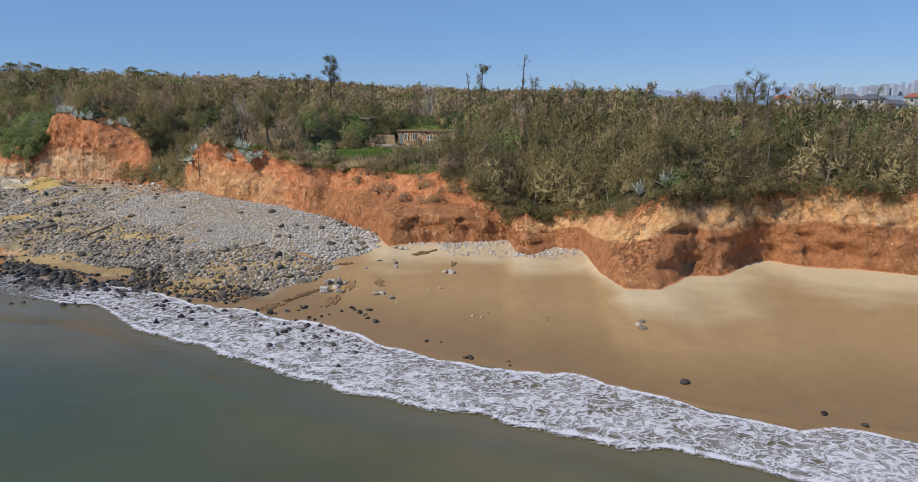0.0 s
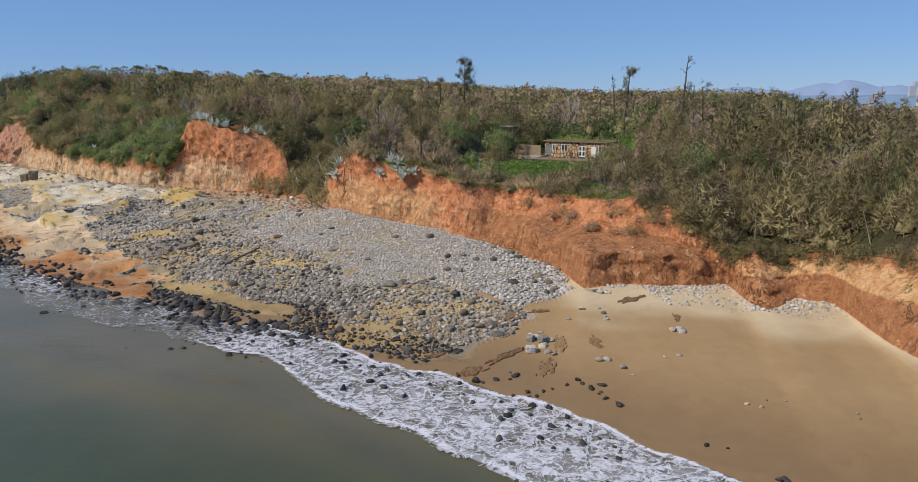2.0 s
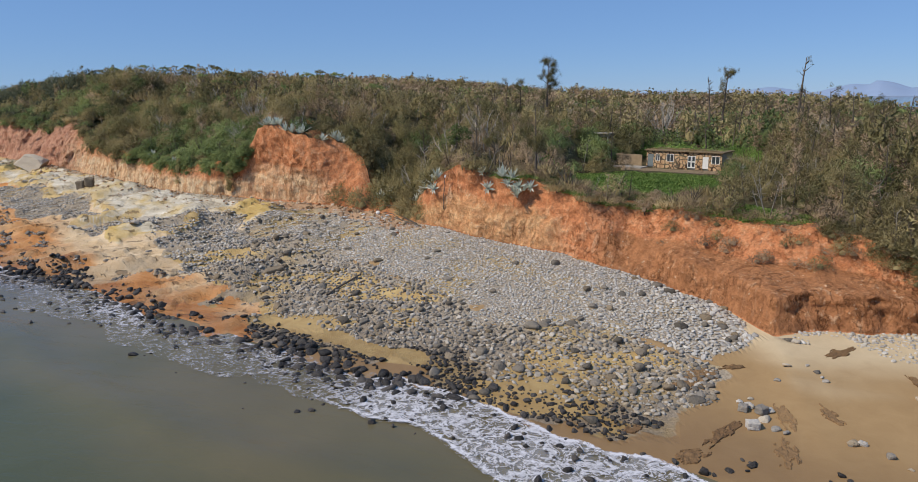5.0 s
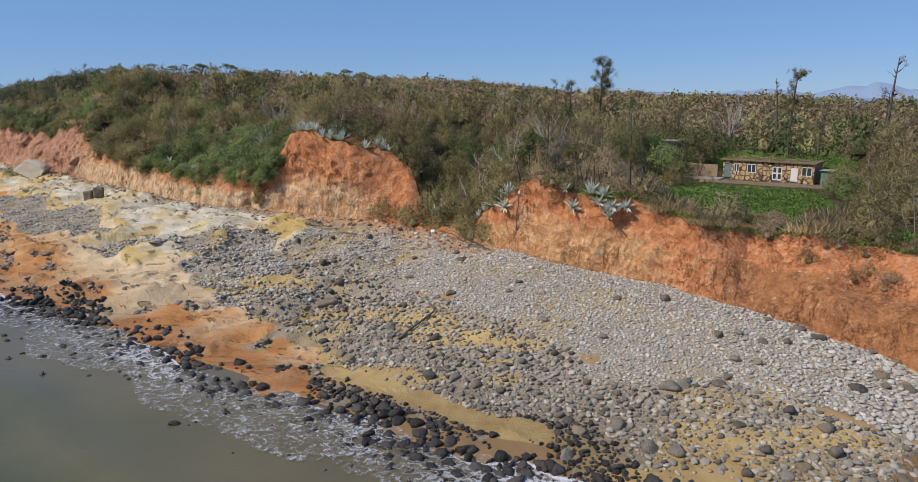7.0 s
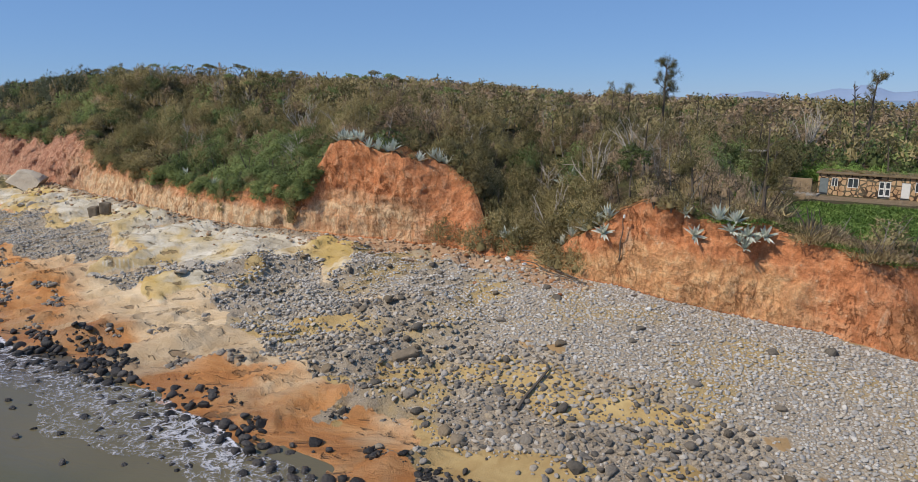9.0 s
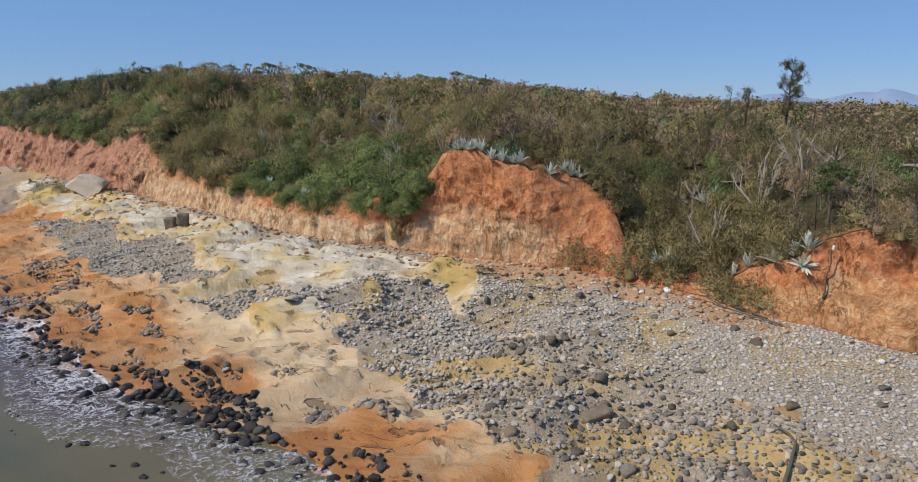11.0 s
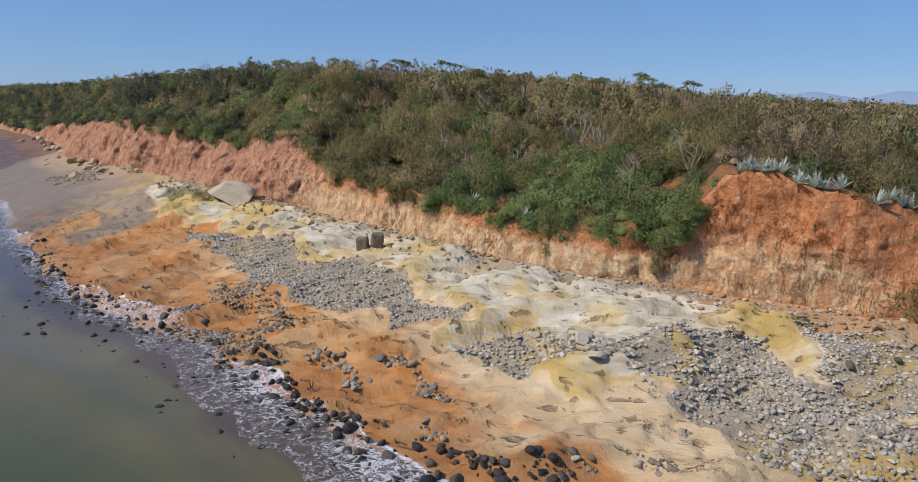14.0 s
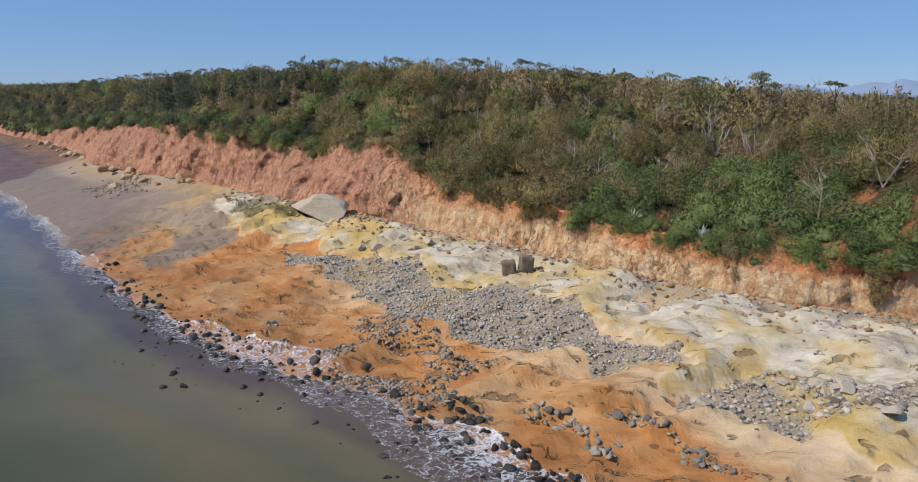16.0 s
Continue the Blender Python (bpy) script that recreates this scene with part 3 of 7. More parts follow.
def top(x):
    x = np.asarray(x, float)
    return lin(x, TOP_X, TOP_Y) + 0.9 * fbm(x / 3.0, 9.0, 4, 21), lin(x, TOP_X, TOP_Z) + 0.55 * fbm(x / 2.4, 2.0, 4, 22)


def beach_z(x, y):
    """The height of the beach between the sea and the foot of the cliff."""
    w = shore(x)
    f, z = foot(x)
    k = (y - w) / (f - w)
    rock = sstep(-62, -72, x) * sstep(-0.05, 0.1, k) * (1 - 0.85 * sstep(-202, -222, x))
    relief = rock * (0.40 * fbm(x / 7.0, y / 4.0, 4, 31) - 0.38 * np.abs(fbm((x + 0.5 * y) / 9.0, (y - 0.3 * x) / 2.2, 3, 32)) + 0.12)
    along, across = 0.8 * x + 0.6 * y, -0.6 * x + 0.8 * y
    step = 2.6 * fbm(along / 10.0, across / 3.2, 3, 35)
    part_up = step - np.floor(step)
    relief = relief + rock * 0.38 * (np.floor(step) + sstep(0.78, 1.0, part_up) - 0.35 * part_up)
    xw, yw = warped(x, y)
    shelf = sstep(-0.5, 0.7, inside(xw, yw, WHITE_SHELF)) * 0.7 + sstep(-0.5, 0.7, inside(xw, yw, WEST_SHELF)) * 0.75
    fields = sstep(-2, 4, inside(x, y, GREY_FIELD)) * 0.5 * (0.6 + 0.4 * fbm(x / 6, y / 6, 2, 33))
    soft = 0.05 * fbm(x / 9.0, y / 5.0, 2, 34)
    fade = sstep(1.02, 0.9, k)
    out = np.where(k > 0, k * z, k * 4.0) + (relief + shelf + fields) * fade + soft
    return np.where(k > 0.03, np.maximum(out, 0.10 + 0.3 * k), out)


def land_z(x, y):
    """The height of the ground above the cliff."""
    ty, tz = top(x)
    d = np.maximum(y - ty, 0)
    hill = lin(x, HILL_X, HILL_Z)
    inland = np.where(x > -60, 5.0 * sstep(120, 40, x), 2.0) * sstep(60, 260, d) - 10 * sstep(300, 900, d)
    run = lin(x, [60, -20, -60, -76, -95, -110, -150, -160, -200], [20, 26, 16, 20, 14, 26, 22, 10, 12])
    z = tz + (hill + inland - tz) * sstep(0, 1, d / (run * 2.2)) ** 0.8
    z = z + (0.5 * fbm(x / 11, y / 11, 3, 41)) * sstep(0, 12, d)
    flat = sstep(1.3, 0.85, np.hypot((x + 24) / 17, (y - 127) / 25))
    z = z + (10.5 - z) * flat * sstep(0, 4, d)
    bay = sstep(130, 400, x - 0.1 * (y - 500)) * sstep(420, 700, y)
    return z - bay * 40


def bare_earth(x, y):
    """Red earth laid bare between the shrubs of the western slope."""
    d = y - top(x)[0]
    return sstep(0.42, 0.6, fbm(x / 4.0 + 7, y / 2.6, 3, 43)) * sstep(-84, -92, x) * sstep(-156, -148, x) * sstep(2.0, 3.5, d) * sstep(15, 11, d)


# ---------------------------------------------------------------- the ground, one sheet
def build_ground():
    xs = np.concatenate([np.geomspace(3600, 60, 34)[:-1], np.arange(60, 42, -1.5), np.arange(42, -232, -0.42), np.arange(-232, -380, -0.75), -np.geomspace(380, 3600, 30)])
    w = shore(xs)
    fy, fz = foot(xs)
    ty, tz = top(xs)
    sea_rows = np.array([-900, -200, -70, -30, -14, -7, -3.5, -1.5])
    nb, ncl = 92, 40
    inland = np.concatenate([np.arange(0.8, 16, 0.8), np.arange(16, 64, 2.4), np.geomspace(66, 4600, 26)])
    X, Y, Z = [], [], []
    for r in sea_rows:
        Y.append(w + r)
        Z.append(np.full_like(xs, 0.0) + np.maximum(r * 0.09, -9))
        X.append(xs)
    for k in np.linspace(0, 1, nb):
        y = w + (fy - w) * k
        X.append(xs)
        Y.append(y)
        Z.append(beach_z(xs, y))
    z0 = Z[-1]
    # the face of the cliff, fluted and undercut
    tall = np.clip((tz - z0) / 8.0, 0.15, 1.4)
    east = sstep(-24, -16, xs)
    mid = sstep(-36, -28, xs) * (1 - east)
    for g in np.linspace(0, 1, ncl + 1)[1:]:
        z = z0 + (tz - z0) * g
        tier = np.where(g < 0.42, 0.12 * g / 0.42, np.where(g < 0.56, 0.12 + 0.55 * (g - 0.42) / 0.14, 0.67 + 0.33 * (g - 0.56) / 0.44))
        two = sstep(-30, -24, xs) * sstep(-2, -6, xs)
        lean = g ** 1.15 * (1 - two) + tier * two
        env = np.sin(np.pi * min(g, 0.999)) ** 0.5 * tall
        us = xs - 0.52 * (ty - fy) * lean * sstep(-30, -60, xs)
        bulge = (0.7 + 1.1 * sstep(-150, -175, xs)) * fbm(us / 6.0, z / 12.0, 3, 51) + (0.26 + 0.3 * sstep(-84, -100, xs)) * fbm(us / 1.7 + 0.35 * fbm(us / 4.0, z / 3.0, 2, 50), z / 5.0, 4, 52) + (0.26 + 0.16 * east) * fbm(us / 1.1, z / 0.8, 3, 53)
        notch = np.exp(-((g - 0.2 - 0.06 * fbm(us / 5.0, 0.0, 2, 54)) / 0.13) ** 2) * (0.9 + 1.4 * np.maximum(fbm(us / 4.0, 3.0, 2, 55), -0.4)) * 0.5 * east
        crack = np.exp(-((g - 0.5 - 0.05 * fbm(us / 7.0, 1.0, 2, 56)) / 0.06) ** 2) * 0.6 * np.maximum(east, mid) * sstep(-0.2, 0.5, fbm(us / 5.0, 8.0, 2, 57))
        gully = 0.5 * np.maximum(fbm(us / 3.5, 4.0 + 0.05 * z, 3, 58) - 0.3, 0)
        y = fy + (ty - fy) * lean + (-bulge + gully) * env + notch + crack
        X.append(xs + 0.3 * fbm(xs / 1.5, z / 1.5, 2, 59) * env)
        Y.append(y)
        Z.append(z + 0.12 * fbm(xs / 1.2, z / 1.2 + 40, 2, 60) * env)
    for d in inland:
        y = ty + d
        X.append(xs)
        Y.append(y)
        Z.append(land_z(xs, y) + (tz - land_z(xs, ty)) * max(0, 1 - d / 4))
    X, Y, Z = (np.stack(a, 1) for a in (X, Y, Z))
    nc, nr = X.shape
    verts = np.stack([X, Y, Z], 2).reshape(-1, 3)
    row = np.tile(np.arange(nr), nc)
    first_cliff, first_land = len(sea_rows) + nb - 1, len(sea_rows) + nb + ncl - 1
    a, b = np.zeros((len(verts), 3)), np.zeros((len(verts), 3))
    x, y, z = verts.T
    on_beach = row <= first_cliff
    wv = shore(x)
    fyv, fzv = foot(x)
    k = (y - wv) / (fyv - wv)
    # beach zones
    shelf = sstep(-64, -68, x + 0.35 * (y - 80)) * sstep(0.93, 0.84, k)
    far_sand = np.maximum(sstep(-176, -196, x) * sstep(0.3, 0.5, k - 0.0015 * (x + 210)), sstep(-212, -226, x + 6 * fbm(x / 8.0, y / 5.0, 3, 64)))
    shelf = shelf * (1 - far_sand)
    white = np.maximum(sstep(-1.2, 1.2, inside(*warped(x, y), WHITE_SHELF)), sstep(-1.2, 1.2, inside(*warped(x, y), WEST_SHELF)))
    slab = sstep(-0.8, 0.6, inside(*warped(x, y), YELLOW_SLAB))
    white = np.maximum(white, slab)
    talus = sstep(-54, -62, x) * sstep(-99, -94, x) * sstep(5.5, 2.5, fyv - y + 2.0 * fbm(x / 4.0, y / 3.0, 3, 50))
    stony = np.zeros_like(x)
    xw, yw = warped(x, y)
    for poly in (GREY_FIELD, DARK_FIELD, WEST_FIELD, LOW_FIELD, INNER_FIELD, TONGUE):
        stony = np.maximum(stony, sstep(-0.6, 0.6, inside(xw, yw, poly) + 1.2 * fbm(x / 3.0, y / 3.0, 3, 91)) * (1 - 0.75 * sstep(0.3, 0.55, fbm(x / 9.0 + 3, y / 4.0, 3, 92)) if poly is DARK_FIELD else 1.0))
    stony = stony * (1 - 0.85 * sstep(-1, 1, inside(xw, yw, LOW_FIELD)))
    rubble = sstep(-60, -70, x) * sstep(0.84, 0.95, k) * 0.6
    a[on_beach] = np.stack([shelf, white * (1 - stony * 0.3), np.maximum(stony, rubble) * (1 - slab)], 1)[on_beach]
    wet = 0.9 * sstep(-200, -225, x) * sstep(0.80, 0.52, k + 0.12 * fbm(x / 14.0, y / 6.0, 3, 65)) + 0.7 * sstep(6.0, 2.5, y - wv + 1.5 * fbm(x / 5.0, y / 3.0, 3, 69)) * sstep(-66, -80, x) + sstep(0.5, 0.08, k) * sstep(-70, -50, x) + (sstep(0.16, 0.0, k) + (0.55 + 0.5 * sstep(-140, -165, x)) * sstep(0.45 + 0.3 * sstep(-140, -165, x), 0.1, k + 0.2 * fbm(x / 7.0, y / 4.0, 3, 66))) * sstep(-50, -70, x)
    pools = sstep(-70, -80, x) * sstep(0.75, 0.6, k)
    dry = sstep(0.62, 0.98, k + 0.12 * fbm(x / 8.0, y / 5.0, 3, 61)) * sstep(-30, -20, x) + far_sand * 0.35 + sstep(0.16, 0.68, k + 0.2 * fbm(x / 9.0, y / 6.0, 3, 62)) * sstep(-64, -70, x) * sstep(-176, -150, x) * 0.9
    dry = dry + 0.95 * sstep(0.02, 0.34, k + 0.25 * fbm(x / 7.0, y / 5.0, 3, 67)) * sstep(-122, -106, x) * sstep(-66, -76, x)
    b[on_beach] = np.stack([np.clip(wet, 0, 1), pools, np.clip(dry, 0, 1)], 1)[on_beach]
    c = np.zeros((len(verts), 3))
    ochre = sstep(-1, 1, inside(xw, yw, DARK_FIELD)) * sstep(0.18, 0.4, fbm(x / 9.0 + 3, y / 4.0, 3, 92))
    strip = sstep(1.7, 0.9, np.abs(y - shore(x) - 4.4 + 0.5 * fbm(x / 3.0, 0.0, 2, 63))) * sstep(-45, -49, x) * sstep(-70, -66, x)
    c[on_beach, 0] = np.maximum(ochre, strip)[on_beach]
    c[on_beach, 1] = (sstep(-196, -218, x + 8 * fbm(x / 9.0, y / 5.0, 3, 68)) * (1 - 0.55 * sstep(0.72, 0.9, k)) * (1 - white))[on_beach]
    c[on_beach, 1] = np.maximum(c[:, 1], sstep(-1.5, 1.0, inside(xw, yw, TIDAL_SAND)))[on_beach]
    rims = [inside(*warped(x, y), p) for p in (WHITE_SHELF, WEST_SHELF)]
    rim = np.maximum(*[sstep(-0.5, 0.6, q) * sstep(3.2, 1.2, q + 1.2 * fbm(x / 4.0, y / 4.0, 2, 46)) for q in rims]) * sstep(0.8, 0.65, k)
    c[on_beach, 2] = np.maximum(rim, 0.62 * slab)[on_beach]
    pool = sstep(-0.4, 0.5, inside(xw, yw, ALGAE_POOL) + 1.2 * fbm(x / 2.5, y / 2.0, 3, 47))
    # cliff zones: buff lower beds, golden sand, brown toe, pink far face
    on_cliff = (row > first_cliff) & (row <= first_land)
    ztop = top(x)[1]
    g = np.clip((z - fzv) / np.maximum(ztop - fzv, 1), 0, 1)
    buff = sstep(-72, -84, x) * sstep(0.72, 0.3, g) * (0.7 + 0.05 * sstep(-97, -104, x)) + sstep(-98, -112, x) * sstep(1.2, 0.7, g) * (0.26 + 0.24 * sstep(-122, -134, x))
    buff = buff + 0.38 * sstep(-32, -40, x) * sstep(-70, -58, x) * sstep(0.9, 0.3, g)
    gold = 0.8 * sstep(-6, 2, x) * sstep(0.25, 0.5, g) * sstep(1.05, 0.8, g) + 0.6 * sstep(-34, -42, x) * sstep(-72, -62, x) * sstep(0.85, 0.4, g)
    brown = sstep(-38, -30, x) * sstep(0.66, 0.48, g)
    pink = sstep(-140, -172, x) * 0.95
    a[on_cliff] = np.stack([np.clip(buff, 0, 1), gold, brown], 1)[on_cliff]
    b[on_cliff, 0] = pink[on_cliff]
    # above the cliff: lawn and bare earth
    on_land = row > first_land
    lawn = np.maximum(sstep(-2, 2, inside(x, y, LAWN)), sstep(-48, -44, x) * sstep(-11, -15, x) * sstep(10, 7, y - top(x)[0]) * sstep(-0.35, 0.1, fbm(x / 4.0, y / 4.0, 3, 49)))
    earth = sstep(4.0, 1.0, np.abs((y - 137.2) - 0.35 * (-18 - x))) * sstep(-33, -30, x) * sstep(-8, -11, x)
    d_top = y - top(x)[0]
    lip = np.maximum(sstep(3.2, 0.8, d_top + 1.5 * fbm(x / 3.0, y / 3.0, 3, 44)), sstep(7, 4, d_top) * sstep(-74, -77, x) * sstep(-103, -99, x))
    a[on_land] = np.stack([lawn * (1 - earth), earth, np.maximum(lip, bare_earth(x, y))], 1)[on_land]
    faces = grid_faces(nc, nr)
    fr = np.tile(np.arange(nr - 1), nc - 1)
    index = np.where(fr < first_cliff, 0, np.where(fr < first_land, 1, 2))
    me = mesh_from("ground", verts, faces, [BEACH, CLIFF, SOIL], True, index)
    attribute(me, "zone_a", a)
    attribute(me, "zone_b", b)
    attribute(me, "zone_c", c)
    far_rock = sstep(-276, -300, x + 10 * fbm(x / 14.0, y / 9.0, 3, 48))
    attribute(me, "zone_d", np.stack([pool * on_beach, far_rock * on_beach, talus * on_beach], 1))
    return tagged(new("ground", me), "sandy beach, rock shelf, red clay cliff and scrub-covered land", "ground", kind="structure")


build_ground()


# ---------------------------------------------------------------- sea and foam
def build_sea():
    xs = np.concatenate([np.geomspace(4800, 64, 24), np.arange(60, -260, -1.6), -np.geomspace(264, 4800, 26)])
    off = np.concatenate([-np.geomspace(4800, 90, 22), np.arange(-86, 3, 1.3), np.geomspace(5, 5200, 24)])
    X = np.repeat(xs[:, None], len(off), 1)
    w = lin(xs, SHORE_X, SHORE_Y)
    w = np.where(xs < -600, 420.0, w)
    Y = w[:, None] + off[None, :]
    near = np.exp(-(off / 60.0) ** 2)[None, :] * ((np.abs(xs + 100) < 175)[:, None])
    bend = 1.8 * fbm(X / 22.0, Y * 0, 2, 71)
    swell = 0.34 * np.exp(-(((off[None, :] + 14 + bend) / 1.8) ** 2)) + 0.10 * np.exp(-(((off[None, :] + 29 + 2 * bend) / 3.0) ** 2))
    Z = (swell + 0.03 * fbm(X / 5.0, Y / 3.0, 2, 72)) * near
    Z = Z - 0.4 * sstep(3, 8, off)[None, :]
    me = mesh_from("sea", np.stack([X, Y, Z], 2).reshape(-1, 3), grid_faces(*X.shape), [SEA])
    shallow = sstep(-26, -3, off[None, :] + 6 * fbm(X / 20.0, Y / 9.0, 3, 73)) * np.ones_like(X) * 0.9
    brown = sstep(-7.5, -5.2, off[None, :] + 1.6 * fbm(X / 9.0, Y / 6.0, 3, 74)) * sstep(-95, -118, X)
    attribute(me, "zone_a", np.stack([shallow.ravel(), brown.ravel(), brown.ravel()], 1))
    return tagged(new("sea", me), "murky green sea water with low swell", "sea", kind="structure")


def build_foam(name, x0, x1, lower, upper, strength, label, inward=0.0):
    xs = np.arange(x0, x1, -0.5)
    n = 30
    rows = np.linspace(0, 1, n)
    w = shore(xs)
    lo = w + lower(xs)
    hi = w + upper(xs)
    X = np.repeat(xs[:, None], n, 1)
    Y = lo[:, None] + (hi - lo)[:, None] * rows[None, :]
    Z = np.maximum(beach_z(X, Y), 0.10) + 0.045
    ends = sstep(x1, x1 + 8, xs) * sstep(x0, x0 - 8, xs)
    body = sstep(0, 0.22, rows) * (1 - 0.25 * rows) + 1.6 * np.exp(-((rows - 0.975) / 0.018) ** 2)
    body = body + 1.5 * np.exp(-((rows - 0.07) / 0.035) ** 2)
    body = body * (1 - inward + inward * 1.5 * sstep(0.15, 0.75, rows))
    body = body[None, :] * ends[:, None] * strength * sstep(1.0, 0.99, rows)[None, :]
    me = mesh_from(name, np.stack([X, Y, Z], 2).reshape(-1, 3), grid_faces(*X.shape), [FOAM])
    attribute(me, "zone_a", np.stack([body.ravel()] * 3, 1))
    return tagged(new(name, me), label, "foam", kind="stuff")


build_sea()
build_foam("surf_foam", 40, -58, lambda x: lin(x, [10, -12, -30, -41, -50, -59], [-7.4, -9.6, -9.6, -7.5, -5.4, -5.0]) + 0.7 * fbm(x / 5.0, 1.0, 3, 81), lambda x: lin(x, [22, 4, -15, -25, -38, -47, -54], [0.2, 0.4, 0.6, 0.4, 0.0, 0.4, 0.4]) + 1.0 * fbm(x / 4.0, 6.0, 3, 82), 1.05 - 0.2 * sstep(-30, -50, np.arange(40, -58, -0.5))[:, None], "white lace of broken surf over the sand edge")
build_foam("surf_foam", -50, -310, lambda x: lin(x, [-60, -117, -134, -150, -173, -230], [-6.5, -7.2, -5.6, -4.2, -2.4, -3.5]) + 1.5 * fbm(x / 6.0, 2.0, 3, 83), lambda x: lin(x, [-60, -100, -112, -123, -137, -155, -177, -230], [0.2, 0.2, 0.4, 1.4, 2.2, 2.8, 1.0, 1.5]) + 1.3 * fbm(x / 5.0, 7.0, 3, 84), 0.42 - 0.2 * sstep(-132, -112, np.arange(-50, -310, -0.5))[:, None] + 0.36 * fbm(np.arange(-50, -310, -0.5) / 7.0, 3.0, 3, 85)[:, None], "thin broken surf among dark shore rocks", 0.75)

# ---------------------------------------------------------------- stones
def ico(level):
    bm = bmesh.new()
    bmesh.ops.create_icosphere(bm, subdivisions=level, radius=1.0)
    bm.verts.index_update()
    v = np.array([p.co[:] for p in bm.verts])
    f = np.array([[q.index for q in t.verts] for t in bm.faces])
    bm.free()
    return v, f


FINE_BALL, COARSE_BALL = ico(2), ico(1)


def stone_shapes(count, lumps, seed, ball):
    """Rounded stones, cut off a little under their middle."""
    r = np.random.default_rng(seed)
    out = []
    ball_v, ball_f = ball
    for k in range(count):
        v = ball_v.copy()
        for _ in range(10):
            d = r.normal(size=3)
            d /= np.linalg.norm(d)
            s = v @ d
            cut = r.uniform(0.40, 0.84)
            v = v - d[None, :] * np.maximum(s - cut, 0)[:, None] * lumps
        keep = (ball_v[ball_f][:, :, 2] > (-0.45 if len(ball_f) > 100 else -0.1)).any(1)
        f = ball_f[keep]
        used = np.unique(f)
        remap = -np.ones(len(v), int)
        remap[used] = np.arange(len(used))
        out.append((v[used], remap[f]))
    return out


SMOOTH_STONES = stone_shapes(12, 0.95, 5, FINE_BALL)
ROUGH_STONES = stone_shapes(5, 1.0, 6, FINE_BALL)
SMALL_STONES = stone_shapes(10, 0.7, 7, COARSE_BALL)


def scatter(count, x0, x1, y_of, accept, size_of, seed, gap=0.82):
    """Stone places by throwing darts, largest first. Returns x, y, radius."""
    r = np.random.default_rng(seed)
    x = r.uniform(x1, x0, count)
    lo, hi = y_of(x)
    y = lo + (hi - lo) * r.uniform(0, 1, count)
    ok = accept(x, y, r)
    x, y = x[ok], y[ok]
    rad = size_of(x, y, r)
    order = np.argsort(-rad)
    x, y, rad = x[order], y[order], rad[order]
    cells, kept, size = {}, [], 0.5
    for i in range(len(x)):
        cx, cy, reach = int(x[i] // size), int(y[i] // size), int(rad[i] / size) + 2
        free = True
        for a in range(cx - reach, cx + reach + 1):
            for b in range(cy - reach, cy + reach + 1):
                for j in cells.get((a, b), ()):
                    if (x[i] - x[j]) ** 2 + (y[i] - y[j]) ** 2 < (gap * (rad[i] + rad[j])) ** 2:
                        free = False
                        break
                if not free:
                    break
            if not free:
                break
        if free:
            cells.setdefault((cx, cy), []).append(i)
            kept.append(i)
    return x[kept], y[kept], rad[kept]


def stone_heap(name, places, shapes, mat, label, category, seed, flat=(0.5, 0.8), level=None):
    """Many stones joined into one mesh."""
    r = np.random.default_rng(seed)
    x, y, rad = places
    z = beach_z(x, y) if level is None else np.full(len(x), level)
    vs, fs, base = [], [], 0
    for i in range(len(x)):
        pool = shapes if rad[i] > 0.25 else SMALL_STONES
        v, f = pool[r.integers(len(pool))]
        a, e, h = r.uniform(0, math.tau), r.uniform(0.85, 1.25), r.uniform(*flat)
        c, s = math.cos(a), math.sin(a)
        px, py, pz = v[:, 0] * rad[i] * e, v[:, 1] * rad[i] / e, v[:, 2] * rad[i] * h
        tilt = r.normal(0, 0.15)
        pz = pz + px * tilt
        vs.append(np.stack([x[i] + px * c - py * s, y[i] + px * s + py * c, z[i] + rad[i] * h * 0.25 + pz], 1))
        fs.append(f + base)
        base += len(v)
    me = mesh_from(name, np.concatenate(vs), np.concatenate(fs), [mat])
    return tagged(new(name, me), label, category, kind="stuff")


def boulders(places, mat, label, group, seed, name="boulder", flat=(0.55, 0.85), shapes=None, smooth=True):
    """Stones that stand apart, each a thing of its own."""
    r = np.random.default_rng(seed)
    shapes = shapes or SMOOTH_STONES
    meshes = [mesh_from(name, v, f, [mat], smooth) for v, f in shapes]
    for px, py, rad in zip(*places):
        ob = new(name, meshes[r.integers(len(meshes))])
        h = r.uniform(*flat)
        ob.matrix_world = Matrix.LocRotScale((px, py, float(beach_z(px, py)) + rad * h * 0.2), Euler((r.normal(0, 0.1), r.normal(0, 0.1), r.uniform(0, 6.28))), (rad * r.uniform(0.9, 1.25), rad, rad * h))
        tagged(ob, label, "boulder", group)


def band(x):
    w = shore(x)
    return w, foot(x)[0]


def in_poly(poly, soft=1.2):
    def test(x, y, r):
        return inside(*warped(x, y), poly) + soft * fbm(x / 3.0, y / 3.0, 3, 91) > 0
    return test


def split_large(places, limit):
    """The largest stones and the rest."""
    x, y, rad = places
    big = np.zeros(len(x), bool)
    big[:limit] = True
    return tuple(v[big] for v in places), tuple(v[~big] for v in places)


